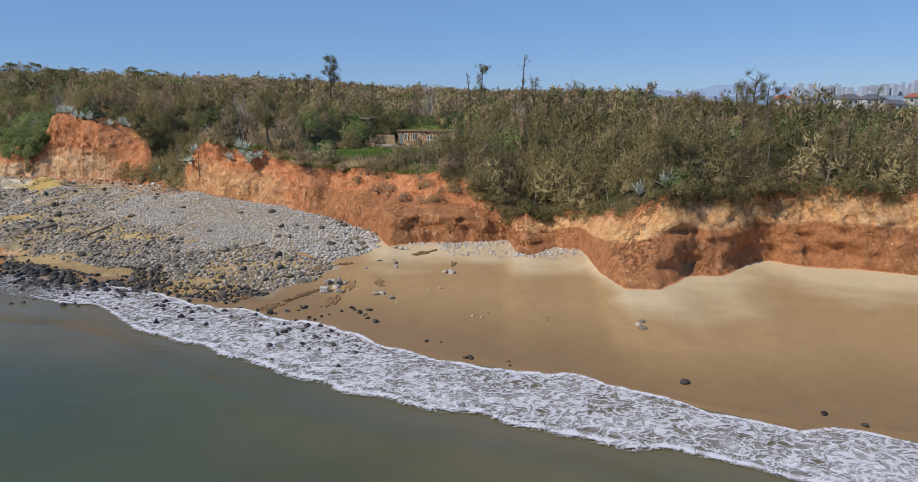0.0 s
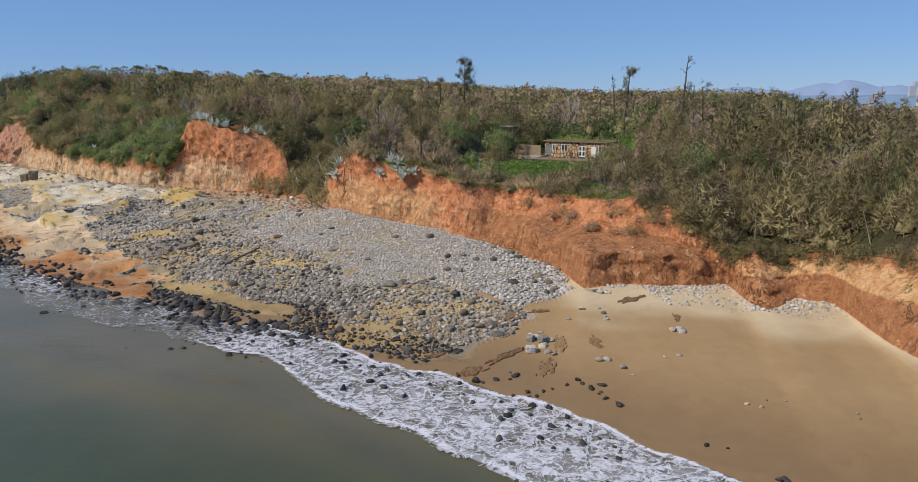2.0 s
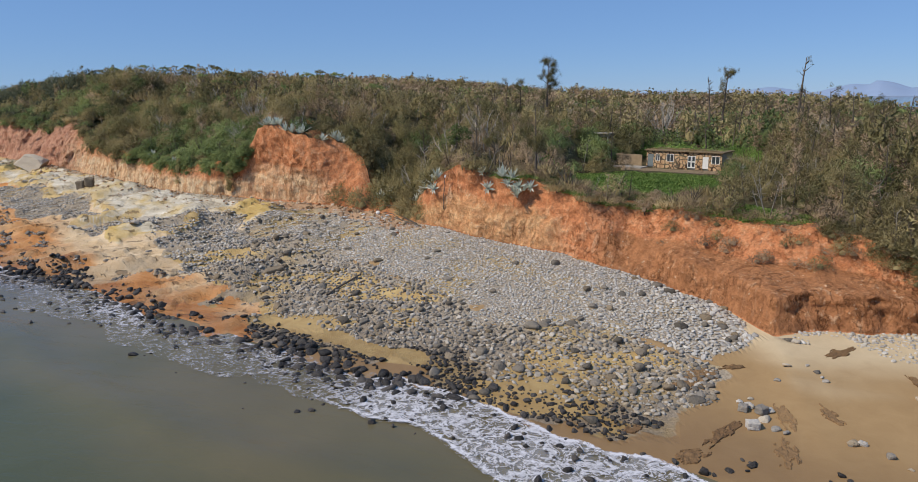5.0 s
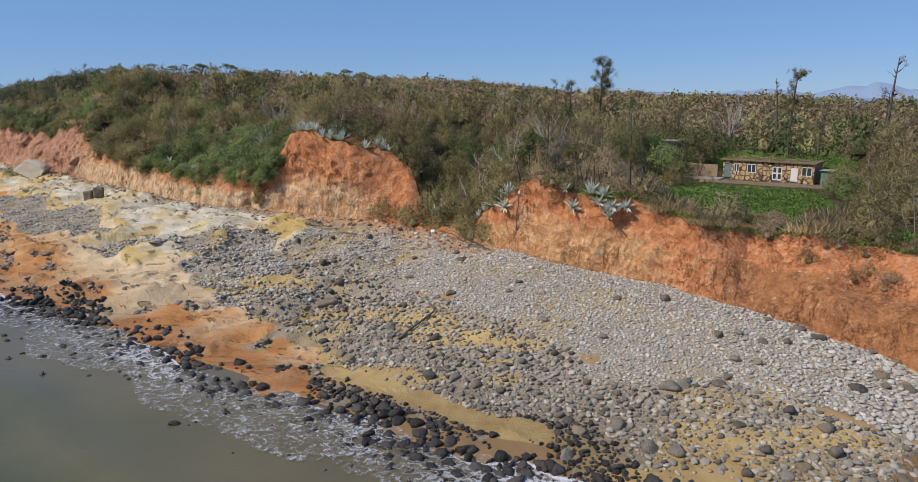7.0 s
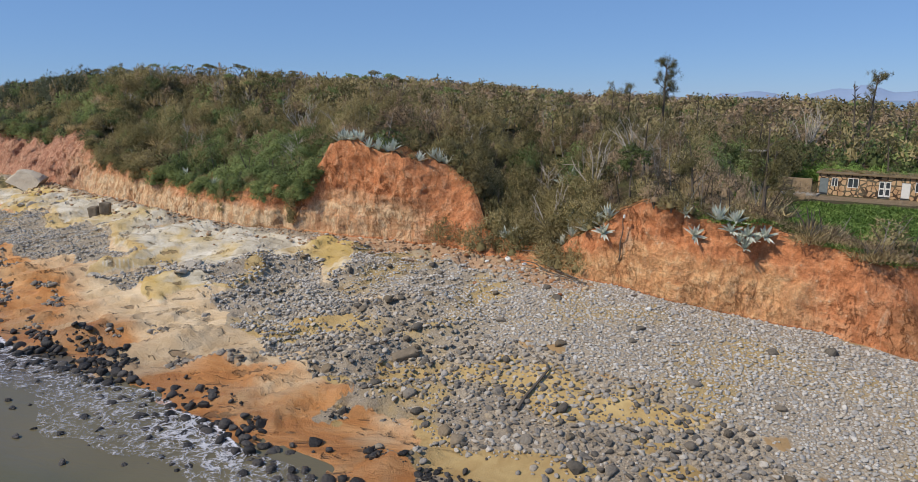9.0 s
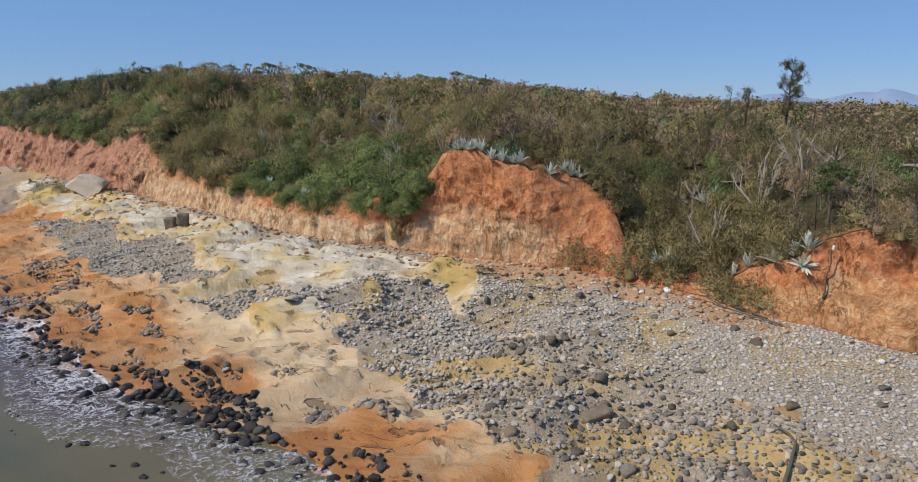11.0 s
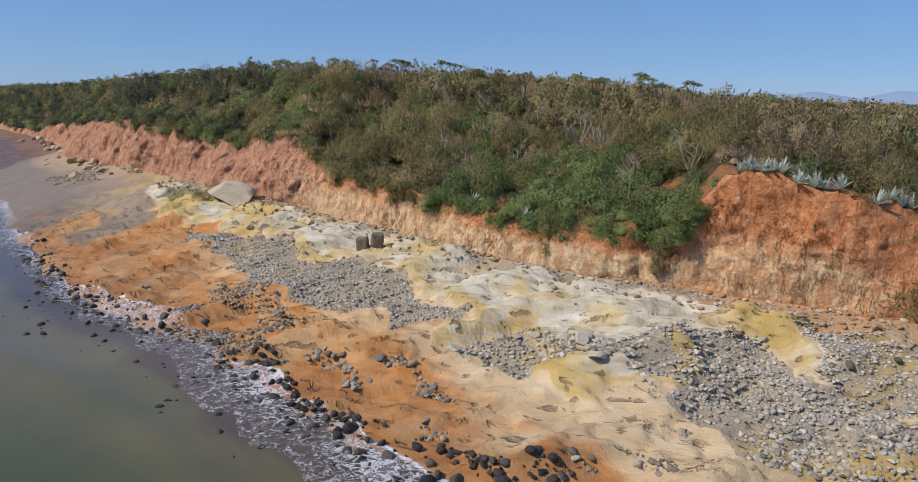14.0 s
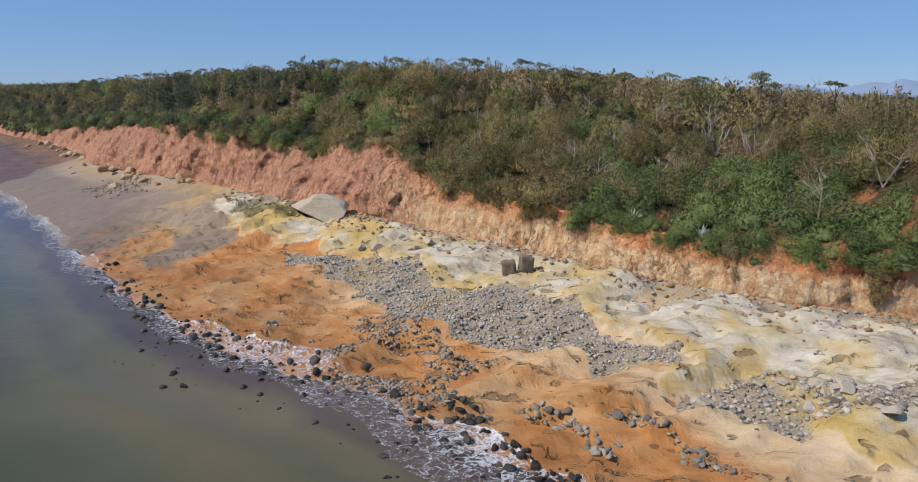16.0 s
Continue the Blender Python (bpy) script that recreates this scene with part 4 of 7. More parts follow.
def off_slab(x, y, r):
    """Leaves the yellow slab bare, and the grit at the foot of the face thinly strewn."""
    near_foot = foot(x)[0] - y + 2.0 * fbm(x / 4.0, y / 3.0, 3, 50)
    thin = sstep(-54, -62, x) * sstep(6.5, 3.0, near_foot) * 0.72
    return (inside(*warped(x, y), YELLOW_SLAB) + 0.8 * fbm(x / 1.5, y / 1.5, 2, 51) < 0.2) & (r.random(len(x)) > thin)


grey_stones = scatter(80000, -15, -98, band, lambda x, y, r: in_poly(GREY_FIELD)(x, y, r) & off_slab(x, y, r), lambda x, y, r: 0.10 + 0.18 * r.random(len(x)) ** 3 + 0.42 * (r.random(len(x)) > 0.9985) * r.uniform(0.5, 1.3, len(x)) + 0.22 * sstep(-34, -20, x) * r.random(len(x)) ** 2, 101, 0.62)
big, rest = split_large(grey_stones, 46)
stone_heap("cobble_field", rest, SMOOTH_STONES, STONE_PALE, "pale grey rounded cobbles heaped below the cliff", "cobbles", 1, (0.35, 0.65))
boulders(big, STONE_DARK, "rounded dark grey boulder lying among pale cobbles", "boulders on the cobble field", 2)


def on_strip(x, y):
    """The bare strip of sand between the rock bar and the cobble bank."""
    return sstep(1.4, 0.7, np.abs(y - shore(x) - 4.4 + 0.5 * fbm(x / 3.0, 0.0, 2, 63))) * sstep(-45, -49, x) * sstep(-70, -66, x)


def dark_accept(x, y, r):
    sandy = fbm(x / 9.0 + 3, y / 4.0, 3, 92)
    return (inside(*warped(x, y), DARK_FIELD) + fbm(x / 3.0, y / 3.0, 3, 93) > 0) & (sandy < 0.62 + 0.9 * (r.random(len(x)) - 0.4)) & ~(on_strip(x, y) > 0.5)


dark_stones = scatter(50000, -20, -95, band, dark_accept, lambda x, y, r: 0.11 + 0.26 * r.random(len(x)) ** 3 + (r.random(len(x)) > 0.993) * r.uniform(0.2, 0.5, len(x)), 102, 0.66)
big, rest = split_large(dark_stones, 70)
low = (rest[1] - shore(rest[0])) < 5.5 + 2.0 * fbm(rest[0] / 4.0, rest[1] / 4.0, 2, 94)
stone_heap("cobble_field", tuple(v[~low] for v in rest), SMOOTH_STONES, STONE_MID, "grey weathered cobbles with sand between", "cobbles", 3)
stone_heap("wet_cobbles", tuple(v[low] for v in rest), SMOOTH_STONES, STONE_WET, "black wet cobbles along the waterline", "cobbles", 4)
boulders(big, STONE_DARK, "dark grey rounded boulder among weathered cobbles", "boulders on the cobble bank", 5)

west = scatter(40000, -118, -176, band, in_poly(WEST_FIELD), lambda x, y, r: 0.11 + 0.17 * r.random(len(x)) ** 3, 103, 0.62)
stone_heap("cobble_field", west, SMOOTH_STONES, STONE_GREY, "pale grey cobbles filling a hollow in the shelf", "cobbles", 6)
inner = scatter(8000, -104, -120, band, in_poly(INNER_FIELD), lambda x, y, r: 0.12 + 0.2 * r.random(len(x)) ** 2, 104, 0.74)
stone_heap("cobble_field", inner, SMOOTH_STONES, STONE_GREY, "grey cobbles lying in a rock basin", "cobbles", 7)
tongue = scatter(26000, -82, -114, band, lambda x, y, r: in_poly(TONGUE, 1.6)(x, y, r) & off_slab(x, y, r) & (fbm(x / 5.0, y / 3.0, 3, 99) < 0.1 + 0.7 * r.random(len(x))), lambda x, y, r: 0.12 + 0.24 * r.random(len(x)) ** 3, 113, 0.64)
stone_heap("cobble_field", tongue, SMOOTH_STONES, STONE_GREY, "grey cobbles lying along the shelf edge", "cobbles", 21)
lowf = scatter(40000, -132, -163, band, lambda x, y, r: in_poly(LOW_FIELD)(x, y, r) & (fbm(x / 4.0, y / 2.4, 3, 95) > -0.05), lambda x, y, r: 0.10 + 0.24 * r.random(len(x)) ** 4, 105, 0.66)
stone_heap("cobble_field", lowf, SMOOTH_STONES, STONE_BROWN, "brown-grey cobbles strewn over orange rock", "cobbles", 8)


# clusters of stones in the hollows of the shelf: centre, half length, half width
HOLLOWS = [(-122.6, 106, 3, 1.2), (-103.5, 92.5, 4.5, 1.6), (-94.7, 91.9, 2.2, 1.2), (-90, 93, 2.2, 1.0), (-98.1, 101.3, 0.9, 0.7), (-88.1, 86.5, 1.6, 0.8), (-109.4, 90.5, 2.5, 2.2),
           (-100.6, 86.8, 2.2, 1.8), (-100.2, 96.6, 2.0, 0.5), (-129, 105.5, 4.0, 0.9), (-123, 106, 2.4, 1.3), (-125.2, 102, 1.6, 0.9), (-117.7, 102.1, 2.5, 0.9), (-116.7, 97.6, 1.5, 0.8)]
HOLLOWS += [(-123.2, 97.6, 2.0, 0.8), (-128.1, 99.1, 2.2, 1.0), (-113.9, 95.6, 2.2, 0.7), (-111.6, 94.2, 1.5, 0.7), (-105.2, 95.9, 1.5, 0.7), (-136.3, 106.4, 3.0, 1.5), (-106.5, 109.5, 3.0, 1.3),
            (-93.2, 83.4, 2.2, 1.2), (-83.5, 80.2, 4.5, 1.5), (-81.8, 82.4, 1.0, 0.7), (-71, 80.5, 2.0, 0.8), (-140, 103.6, 4.0, 1.4)]


def cluster_accept(x, y, r):
    best = np.full(len(x), 9.0)
    for cx, cy, a, b in HOLLOWS:
        u, v = 0.9 * (x - cx) - 0.44 * (y - cy), 0.44 * (x - cx) + 0.9 * (y - cy)
        best = np.minimum(best, np.hypot(u / a, v / b))
    return best + 0.5 * fbm(x / 1.6 + 50, y / 1.2, 2, 96) < 0.85


clus = scatter(110000, -66, -150, band, cluster_accept, lambda x, y, r: 0.10 + 0.40 * r.random(len(x)) ** 4, 106, 0.64)
near = (clus[1] - shore(clus[0])) < 4.5
big, rest = split_large(tuple(v[near] for v in clus), 30)
boulders(big, STONE_WET, "dark wet boulder in a hollow of the rock shelf", "shelf boulders", 9)
stone_heap("shelf_stones", rest, SMOOTH_STONES, STONE_WET, "dark wet stones caught in shelf hollows", "stones", 10)
stone_heap("shelf_stones", tuple(v[~near] for v in clus), SMOOTH_STONES, STONE_BROWN, "grey stones caught in shelf hollows", "stones", 11)


def surf_accept(x, y, r):
    d = y - shore(x)
    return (r.random(len(x)) < np.exp(-((d + 0.3) / 2.6) ** 2)) & (fbm(x / 6.0 + 9, y / 3.0, 2, 97) > -0.35)


def bar_accept(x, y, r):
    best = np.maximum(*[inside(x, y, p) for p in SURF_BARS])
    seaward = np.clip((y - shore(x) + 7.0) / 6.0, 0.25, 1.0)
    return (best + 0.9 * fbm(x / 2.0, y / 2.0, 2, 100) > 0) & (on_strip(x, y) < 0.5) & ((x > -68) | (y - shore(x) < 1.2 + 0.8 * fbm(x / 3.0, y / 3.0, 2, 102))) & (r.random(len(x)) < seaward) & (fbm(x / 3.2 + 20, y / 2.2, 3, 101) > 0.12 - 0.5 * (x > -66))


bars = scatter(42000, -42, -114, lambda x: (shore(x) - 8, shore(x) + 8), bar_accept, lambda x, y, r: 0.18 + 0.44 * r.random(len(x)) ** 2.2, 114, 0.86)
big, rest = split_large(bars, 60)
boulders(big, STONE_WET, "black wet boulder on a rock bar at the waterline", "boulders of the rock bars", 26, flat=(0.65, 0.95))
stone_heap("surf_stones", rest, SMOOTH_STONES, STONE_WET, "black wet stones of the rock bars in the shallows", "stones", 27, (0.65, 0.95))
surf = scatter(4800, -40, -200, lambda x: (shore(x) - 9, shore(x) + 4), surf_accept, lambda x, y, r: 0.16 + 0.5 * r.random(len(x)) ** 3, 107, 0.8)
big, rest = split_large(surf, 40)
boulders(big, STONE_WET, "black wet boulder standing in the surf", "surf boulders", 12, flat=(0.7, 1.0))
stone_heap("surf_stones", rest, SMOOTH_STONES, STONE_WET, "black wet stones in the shallow surf", "stones", 13, (0.7, 1.0))
east_surf = scatter(170, -14, -50, lambda x: (shore(x) - 6.5, shore(x) + 1.0), lambda x, y, r: r.random(len(x)) < 0.3 + 0.7 * sstep(-5, 0, y - shore(x)), lambda x, y, r: 0.16 + 0.28 * r.random(len(x)) ** 2, 115, 1.0)
stone_heap("surf_stones", east_surf, SMOOTH_STONES, STONE_WET, "black wet stones standing in white surf", "stones", 28, (0.8, 1.1), 0.06)
drowned = scatter(640, -44, -175, lambda x: (shore(x) - 10, shore(x) - 1), lambda x, y, r: r.random(len(x)) < np.exp((y - shore(x)) / 5.0), lambda x, y, r: 0.15 + 0.35 * r.random(len(x)) ** 2, 108, 1.2)
stone_heap("surf_stones", drowned, SMOOTH_STONES, STONE_WET, "black stones breaking the surface offshore", "stones", 18, (0.6, 0.9), -0.08)


def far_accept(x, y, r):
    return np.hypot((x + 232 + 0.6 * (y - 181)) / 13, (y - 181) / 9) + 0.35 * fbm(x / 4.0, y / 3.0, 3, 98) < 0.62 + 0.5 * (r.random(len(x)) - 0.5)


far_bed = scatter(5000, -212, -252, lambda x: (shore(x) + 6, foot(x)[0]), far_accept, lambda x, y, r: 0.16 + 0.25 * r.random(len(x)) ** 2.5, 112)
stone_heap("cobble_field", far_bed, SMOOTH_STONES, STONE_BROWN, "grey cobbles spread on the brown sand flat", "cobbles", 20)
ledge_x = np.random.default_rng(15).uniform(-345, -208, 46)
ledge_rocks = (ledge_x, foot(ledge_x)[0] - np.random.default_rng(16).exponential(2.2, 46), np.random.default_rng(17).uniform(0.5, 1.7, 46))
boulders(ledge_rocks, STONE_CLAY, "brown eroded rock stub at the cliff foot", "rock stubs", 25, "rock_stub", (0.6, 1.0), ROUGH_STONES, False)


# rubble at the foot of the clay cliff
def rubble_accept(x, y, r):
    k = foot(x)[0] - y
    return (r.random(len(x)) < np.exp(-k / 2.8)) & (inside(x, y, GREY_FIELD) < 3)


rub = scatter(10000, -58, -200, lambda x: (foot(x)[0] - 9, foot(x)[0] - 0.1), rubble_accept, lambda x, y, r: 0.12 + 0.32 * r.random(len(x)) ** 3, 109)
stone_heap("cliff_rubble", rub, ROUGH_STONES, STONE_CLAY, "buff clay and stone rubble fallen from the cliff", "rubble", 14)
grav = scatter(22000, 10, -18, band, lambda x, y, r: in_poly(FOOT_GRAVEL, 2.6)(x, y, r) & (r.random(len(x)) < 0.25 + 0.75 * sstep(3.5, 0.5, foot(x)[0] - y)), lambda x, y, r: 0.08 + 0.20 * r.random(len(x)) ** 2.5, 110, 0.7)
stone_heap("foot_gravel", grav, ROUGH_STONES, STONE_PALE, "pale stones banked against the cliff foot", "gravel", 15)

clods = scatter(420, -60, -92, lambda x: (foot(x)[0] - 7, foot(x)[0] + 0.5), lambda x, y, r: r.random(len(x)) < np.exp((y - foot(x)[0]) / 3.5), lambda x, y, r: 0.10 + 0.35 * r.random(len(x)) ** 4, 111)
stone_heap("clay_clods", clods, ROUGH_STONES, STONE_CLOD, "orange clay clods fallen below the red face", "rubble", 19)

# mats of brown debris on the sand
def debris_mat(k, mx, my, ml, mw, turn):
    """A ragged, crumbly patch of stranded plant debris."""
    rr = np.random.default_rng(130 + k)
    n = 26
    g = np.linspace(-1.25, 1.25, n)
    U, V = np.meshgrid(g, g, indexing="ij")
    d = np.hypot(U, V) + 0.55 * fbm(U * 2.2 + 9 * k, V * 2.2, 4, 150 + k)
    ca, sa = math.cos(turn), math.sin(turn)
    X, Y = mx + U * ml * ca - V * mw * sa, my + U * ml * sa + V * mw * ca
    Z = beach_z(X, Y) + np.where(d < 0.85, 0.05 + 0.09 * np.abs(fbm(X / 0.35, Y / 0.35, 2, 160 + k)), -0.12)
    f = grid_faces(n, n)
    keep = (d.ravel()[f] < 1.0).any(1)
    me = mesh_from("debris_mat", np.stack([X, Y, Z], 2).reshape(-1, 3), f[keep], [DEBRIS], False)
    tagged(new("debris_mat", me), "brown mat of stranded plant debris on sand", "debris", kind="stuff")


for k, spot in enumerate(((-24.9, 73.5, 2.3, 1.2, 0.9), (-26.0, 62.9, 1.3, 0.7, 0.5), (-23.6, 65.7, 2.0, 0.6, 0.9), (-20.0, 64.1, 1.6, 0.7, 1.5), (-19.2, 68.7, 1.7, 0.6, 1.7), (-16.1, 69.0, 1.5, 0.5, 1.8), (-12.9, 79.8, 1.9, 0.6, 0.8), (-29.6, 65.5, 0.8, 0.5, 0.3), (-8.8, 75.8, 0.9, 0.4, 1.5), (-21.6, 76.0, 1.2, 0.4, 0.4))):
    debris_mat(k, *spot)

# single stones on the open sand
SAND_STONES = [(-16.8, 76.4, .5), (-15.4, 74.7, .5), (-15.7, 66, .5), (-12.8, 64.1, .55), (-10.6, 67.3, .5), (-9.1, 72.5, .5), (-18.1, 60.9, .35), (-16, 60.9, .4),
               (-15.7, 59.1, .5), (-14.8, 58.3, .45), (-19.1, 73.6, .5), (-23, 62.6, .4), (-22.2, 62, .4), (-20.8, 59.7, .45), (9.8, 55.9, .45), (11.3, 47.4, .45),
               (20.4, 41.6, .4), (18.9, 43.3, .35), (1.3, 59.4, .35), (-8.5, 54.5, .4), (-5, 50.8, .4), (-2.2, 49.9, .35), (-3.7, 60.8, .3)]
r_s = np.random.default_rng(12)
px, py, pr = [], [], []
for sx, sy, sr in SAND_STONES:
    for _ in range(r_s.integers(1, 5)):
        px.append(sx + r_s.normal(0, 0.7))
        py.append(sy + r_s.normal(0, 0.5))
        pr.append(sr * r_s.uniform(0.35, 0.9))
dark = np.array(py) - shore(np.array(px)) < 9
sand_places = tuple(np.array(v) for v in (px, py, pr))
boulders(tuple(v[dark] for v in sand_places), STONE_WET, "dark wet stone half sunk in the sand", "stones on the sand", 16, "stone")
boulders(tuple(v[~dark] for v in sand_places), STONE_MID, "grey stone half sunk in the sand", "stones on the sand", 17, "stone")

# ---------------------------------------------------------------- plants
def blades(centres, dirs, length, width, r, out=None):
    """Slim three-cornered leaves from centres along dirs, lying on the surface that faces out."""
    n = len(centres)
    side = np.cross(dirs, r.normal(size=(n, 3)) if out is None else out + 0.3 * r.normal(size=(n, 3)))
    side /= np.linalg.norm(side, axis=1)[:, None] + 1e-9
    L, W = length[:, None], width[:, None]
    return np.stack([centres - side * W, centres + side * W, centres + dirs * L], 1).reshape(-1, 3)


def with_normals(v, n):
    """Corners and the directions by which they are shaded, side by side."""
    return np.concatenate([v, n / (np.linalg.norm(n, axis=1)[:, None] + 1e-9)], 1)


def puffs(centres, radii, leaves, length, width, r, lift=0.2, loose=0.45, core=0.7, reach=(0.8, 1.08)):
    """Rounded clusters of loose leaves over one closed shell, added to block light inside."""
    m = len(centres)
    mid = np.array([centres[:, 0].mean(), centres[:, 1].mean(), centres[:, 2].min() - 0.2])
    lead = (centres - mid) / (np.linalg.norm(centres - mid, axis=1)[:, None] + 1e-9)
    out = []
    if core > 0:
        wide = np.abs(centres - mid).max(0) + radii.mean(0)
        u = HEART_V
        v = mid + np.array([0, 0, 0.2]) + u * r.uniform(0.8, 1.1, (len(HEART_V), 1)) * wide * core
        out.append(with_normals(v[HEART_F].reshape(-1, 3), (u + np.array([0, 0, 0.3]))[HEART_F].reshape(-1, 3)))
    sel = np.repeat(np.arange(m), leaves)
    n = len(sel)
    off = r.normal(size=(n, 3))
    off /= np.linalg.norm(off, axis=1)[:, None]
    off[:, 2] = np.where(off[:, 2] < -0.5, -off[:, 2], off[:, 2])
    c = centres[sel] + off * radii[sel] * r.uniform(*reach, n)[:, None]
    flat = np.cross(off, r.normal(size=(n, 3)))
    flat /= np.linalg.norm(flat, axis=1)[:, None] + 1e-9
    d = flat + loose * (off + 0.6 * r.normal(size=(n, 3))) + np.array([0, 0, lift])
    d /= np.linalg.norm(d, axis=1)[:, None]
    v = blades(c, d, r.uniform(*length, n), r.uniform(*width, n), r, off + np.array([0, 0, 0.15]))
    u = off * 0.75 + 0.45 * lead[sel] + np.array([0, 0, 0.3]) + 0.22 * r.normal(size=(n, 3))
    out.append(with_normals(v, np.repeat(u, 3, 0)))
    return np.concatenate(out)


def foliage_mesh(name, data, mat):
    """A mesh of loose leaves that are shaded as a soft whole."""
    me = mesh_from(name, data[:, :3], leaf_faces(len(data)), [mat], True)
    at = me.attributes.new("custom_normal", 'FLOAT_VECTOR', 'POINT')
    at.data.foreach_set("vector", np.ascontiguousarray(data[:, 3:6], np.float32).ravel())
    me.update()
    return me


def heart():
    """A shell added inside a shrub to block light, open below."""
    v = [(0, 0, 1.0)] + [(math.cos(q * math.tau / 5) * 0.8, math.sin(q * math.tau / 5) * 0.8, 0.55) for q in range(5)]
    v += [(math.cos((q + 0.5) * math.tau / 5), math.sin((q + 0.5) * math.tau / 5), -0.25) for q in range(5)]
    f = [(0, 1 + q, 1 + (q + 1) % 5) for q in range(5)]
    for q in range(5):
        f += [(1 + q, 6 + q, 1 + (q + 1) % 5), (1 + (q + 1) % 5, 6 + q, 6 + (q + 1) % 5)]
    return np.array(v), np.array(f)


HEART_V, HEART_F = heart()


def dome(m, r, low=0.0, squash=1.0):
    """Places of leaf clusters over the top of a rounded shrub."""
    a = np.arange(m) * 2.39996 + r.uniform(0, 6.28)
    h = 1 - (np.arange(m) + 0.5) / m * (1 - low)
    ring = np.sqrt(np.maximum(1 - h ** 2, 0.0)) * r.uniform(0.75, 1.12, m)
    return np.stack([np.cos(a) * ring * 0.8, np.sin(a) * ring * 0.8, 0.18 + 0.68 * h * r.uniform(0.75, 1.2, m) * squash], 1)


def crown_shape(kind, n, seed):
    """Leaves of one plant of unit radius, its foot at the origin."""
    r = np.random.default_rng(seed)
    if kind == "green":
        m = max(5, n // 40)
        k = n // m
        big = math.sqrt(40.0 * 13 / (k * m))
        rad = math.sqrt(13 / m) ** 0.8 * r.uniform(0.28, 0.44, m)
        return puffs(dome(m, r), rad[:, None] * np.array([1, 1, 0.85]), k, (0.08 * big, 0.145 * big), (0.03 * big, 0.05 * big), r, 0.1, 0.5, 0.46 if n > 110 else 0.3, (0.55, 1.1))
    if kind == "olive":
        m = max(5, n // 42)
        k = n // m
        big = math.sqrt(40.0 * 11 / (k * m))
        c = dome(m, r, 0.05, 1.05)
        c[: m // 4, 2] += r.uniform(0.0, 0.2, m // 4)
        rad = math.sqrt(11 / m) ** 0.8 * r.uniform(0.28, 0.44, m)
        return puffs(c, rad[:, None] * np.array([0.95, 0.95, 1.1]), k, (0.15 * big ** 0.2, 0.27 * big ** 0.2), (0.018 * big ** 1.8, 0.034 * big ** 1.8), r, 0.2, 0.6, 0.28 if n > 110 else 0.2, (0.35, 1.12))
    if kind == "dry":
        m = max(5, n // 44)
        k = n // m
        big = math.sqrt(40.0 * 10 / (k * m))
        rad = math.sqrt(10 / m) ** 0.8 * r.uniform(0.28, 0.44, m)
        return puffs(dome(m, r, 0.1, 1.1), rad[:, None] * np.array([1.0, 1.0, 1.05]), k, (0.14 * big ** 0.2, 0.26 * big ** 0.2), (0.018 * big ** 1.8, 0.034 * big ** 1.8), r, 0.15, 0.8, 0.26 if n > 110 else 0.18, (0.3, 1.15))
    if kind == "ragged":
        m = max(5, n // 30)
        la, lh = r.uniform(0, math.tau, m), np.linspace(0.2, 1.9, m) + r.normal(0, 0.06, m)
        lr = r.uniform(0.05, 0.42, m) * (1.25 - 0.5 * lh)
        c = np.stack([np.cos(la) * lr, np.sin(la) * lr, lh], 1)
        rad = r.uniform(0.15, 0.28, m) * (1.2 - 0.3 * lh)
        return puffs(c, rad[:, None] * np.array([0.85, 0.85, 1.35]), n // m, (0.10, 0.24), (0.016, 0.03), r, 0.5, 0.6, 0.0, (0.4, 1.2))
    if kind == "tuft":
        c = np.array([[0, 0, 0.3], [r.normal(0, 0.35), r.normal(0, 0.35), r.uniform(0.2, 0.8)]])
        rad = r.uniform(0.28, 0.5, 2)
        return puffs(c, rad[:, None] * np.array([0.9, 0.9, 1.2]), n // 2, (0.11, 0.28), (0.015, 0.032), r, 0.35, 0.7, 0.0, (0.2, 1.15))
    if kind == "leafy_tuft":
        c = r.normal(0, 0.4, (3, 3)) * np.array([1, 1, 0.5]) + np.array([0, 0, 0.35])
        return puffs(c, r.uniform(0.3, 0.5, 3)[:, None] * np.array([1, 1, 0.7]), n // 3, (0.14, 0.28), (0.05, 0.09), r, 0.1, 0.5, 0.0, (0.5, 1.1))
    if kind == "umbrella":
        m = 11
        a, q = np.arange(m) * 2.39996 + seed, np.sqrt((np.arange(m) + 0.3) / m) * r.uniform(0.75, 1.1, m)
        c = np.stack([np.cos(a) * q, np.sin(a) * q, 0.42 * (1 - q ** 2) + r.normal(0, 0.10, m)], 1)
        return puffs(c, r.uniform(0.22, 0.40, m)[:, None] * np.array([1, 1, 0.5]), n // m, (0.10, 0.22), (0.03, 0.06), r, 0.1, 0.5, 0.0, (0.4, 1.1))
    if kind == "grass":
        a, q = r.uniform(0, math.tau, n), r.uniform(0, 0.9, n)
        c = np.stack([np.cos(a) * q, np.sin(a) * q, 0.25 * r.random(n)], 1)
        d = np.stack([np.cos(a) * q * 0.5, np.sin(a) * q * 0.5, np.ones(n) * 0.9], 1) + r.normal(size=(n, 3)) * 0.4
        le, wi = r.uniform(0.25, 0.6, n), r.uniform(0.016, 0.034, n)
    else:  # mat
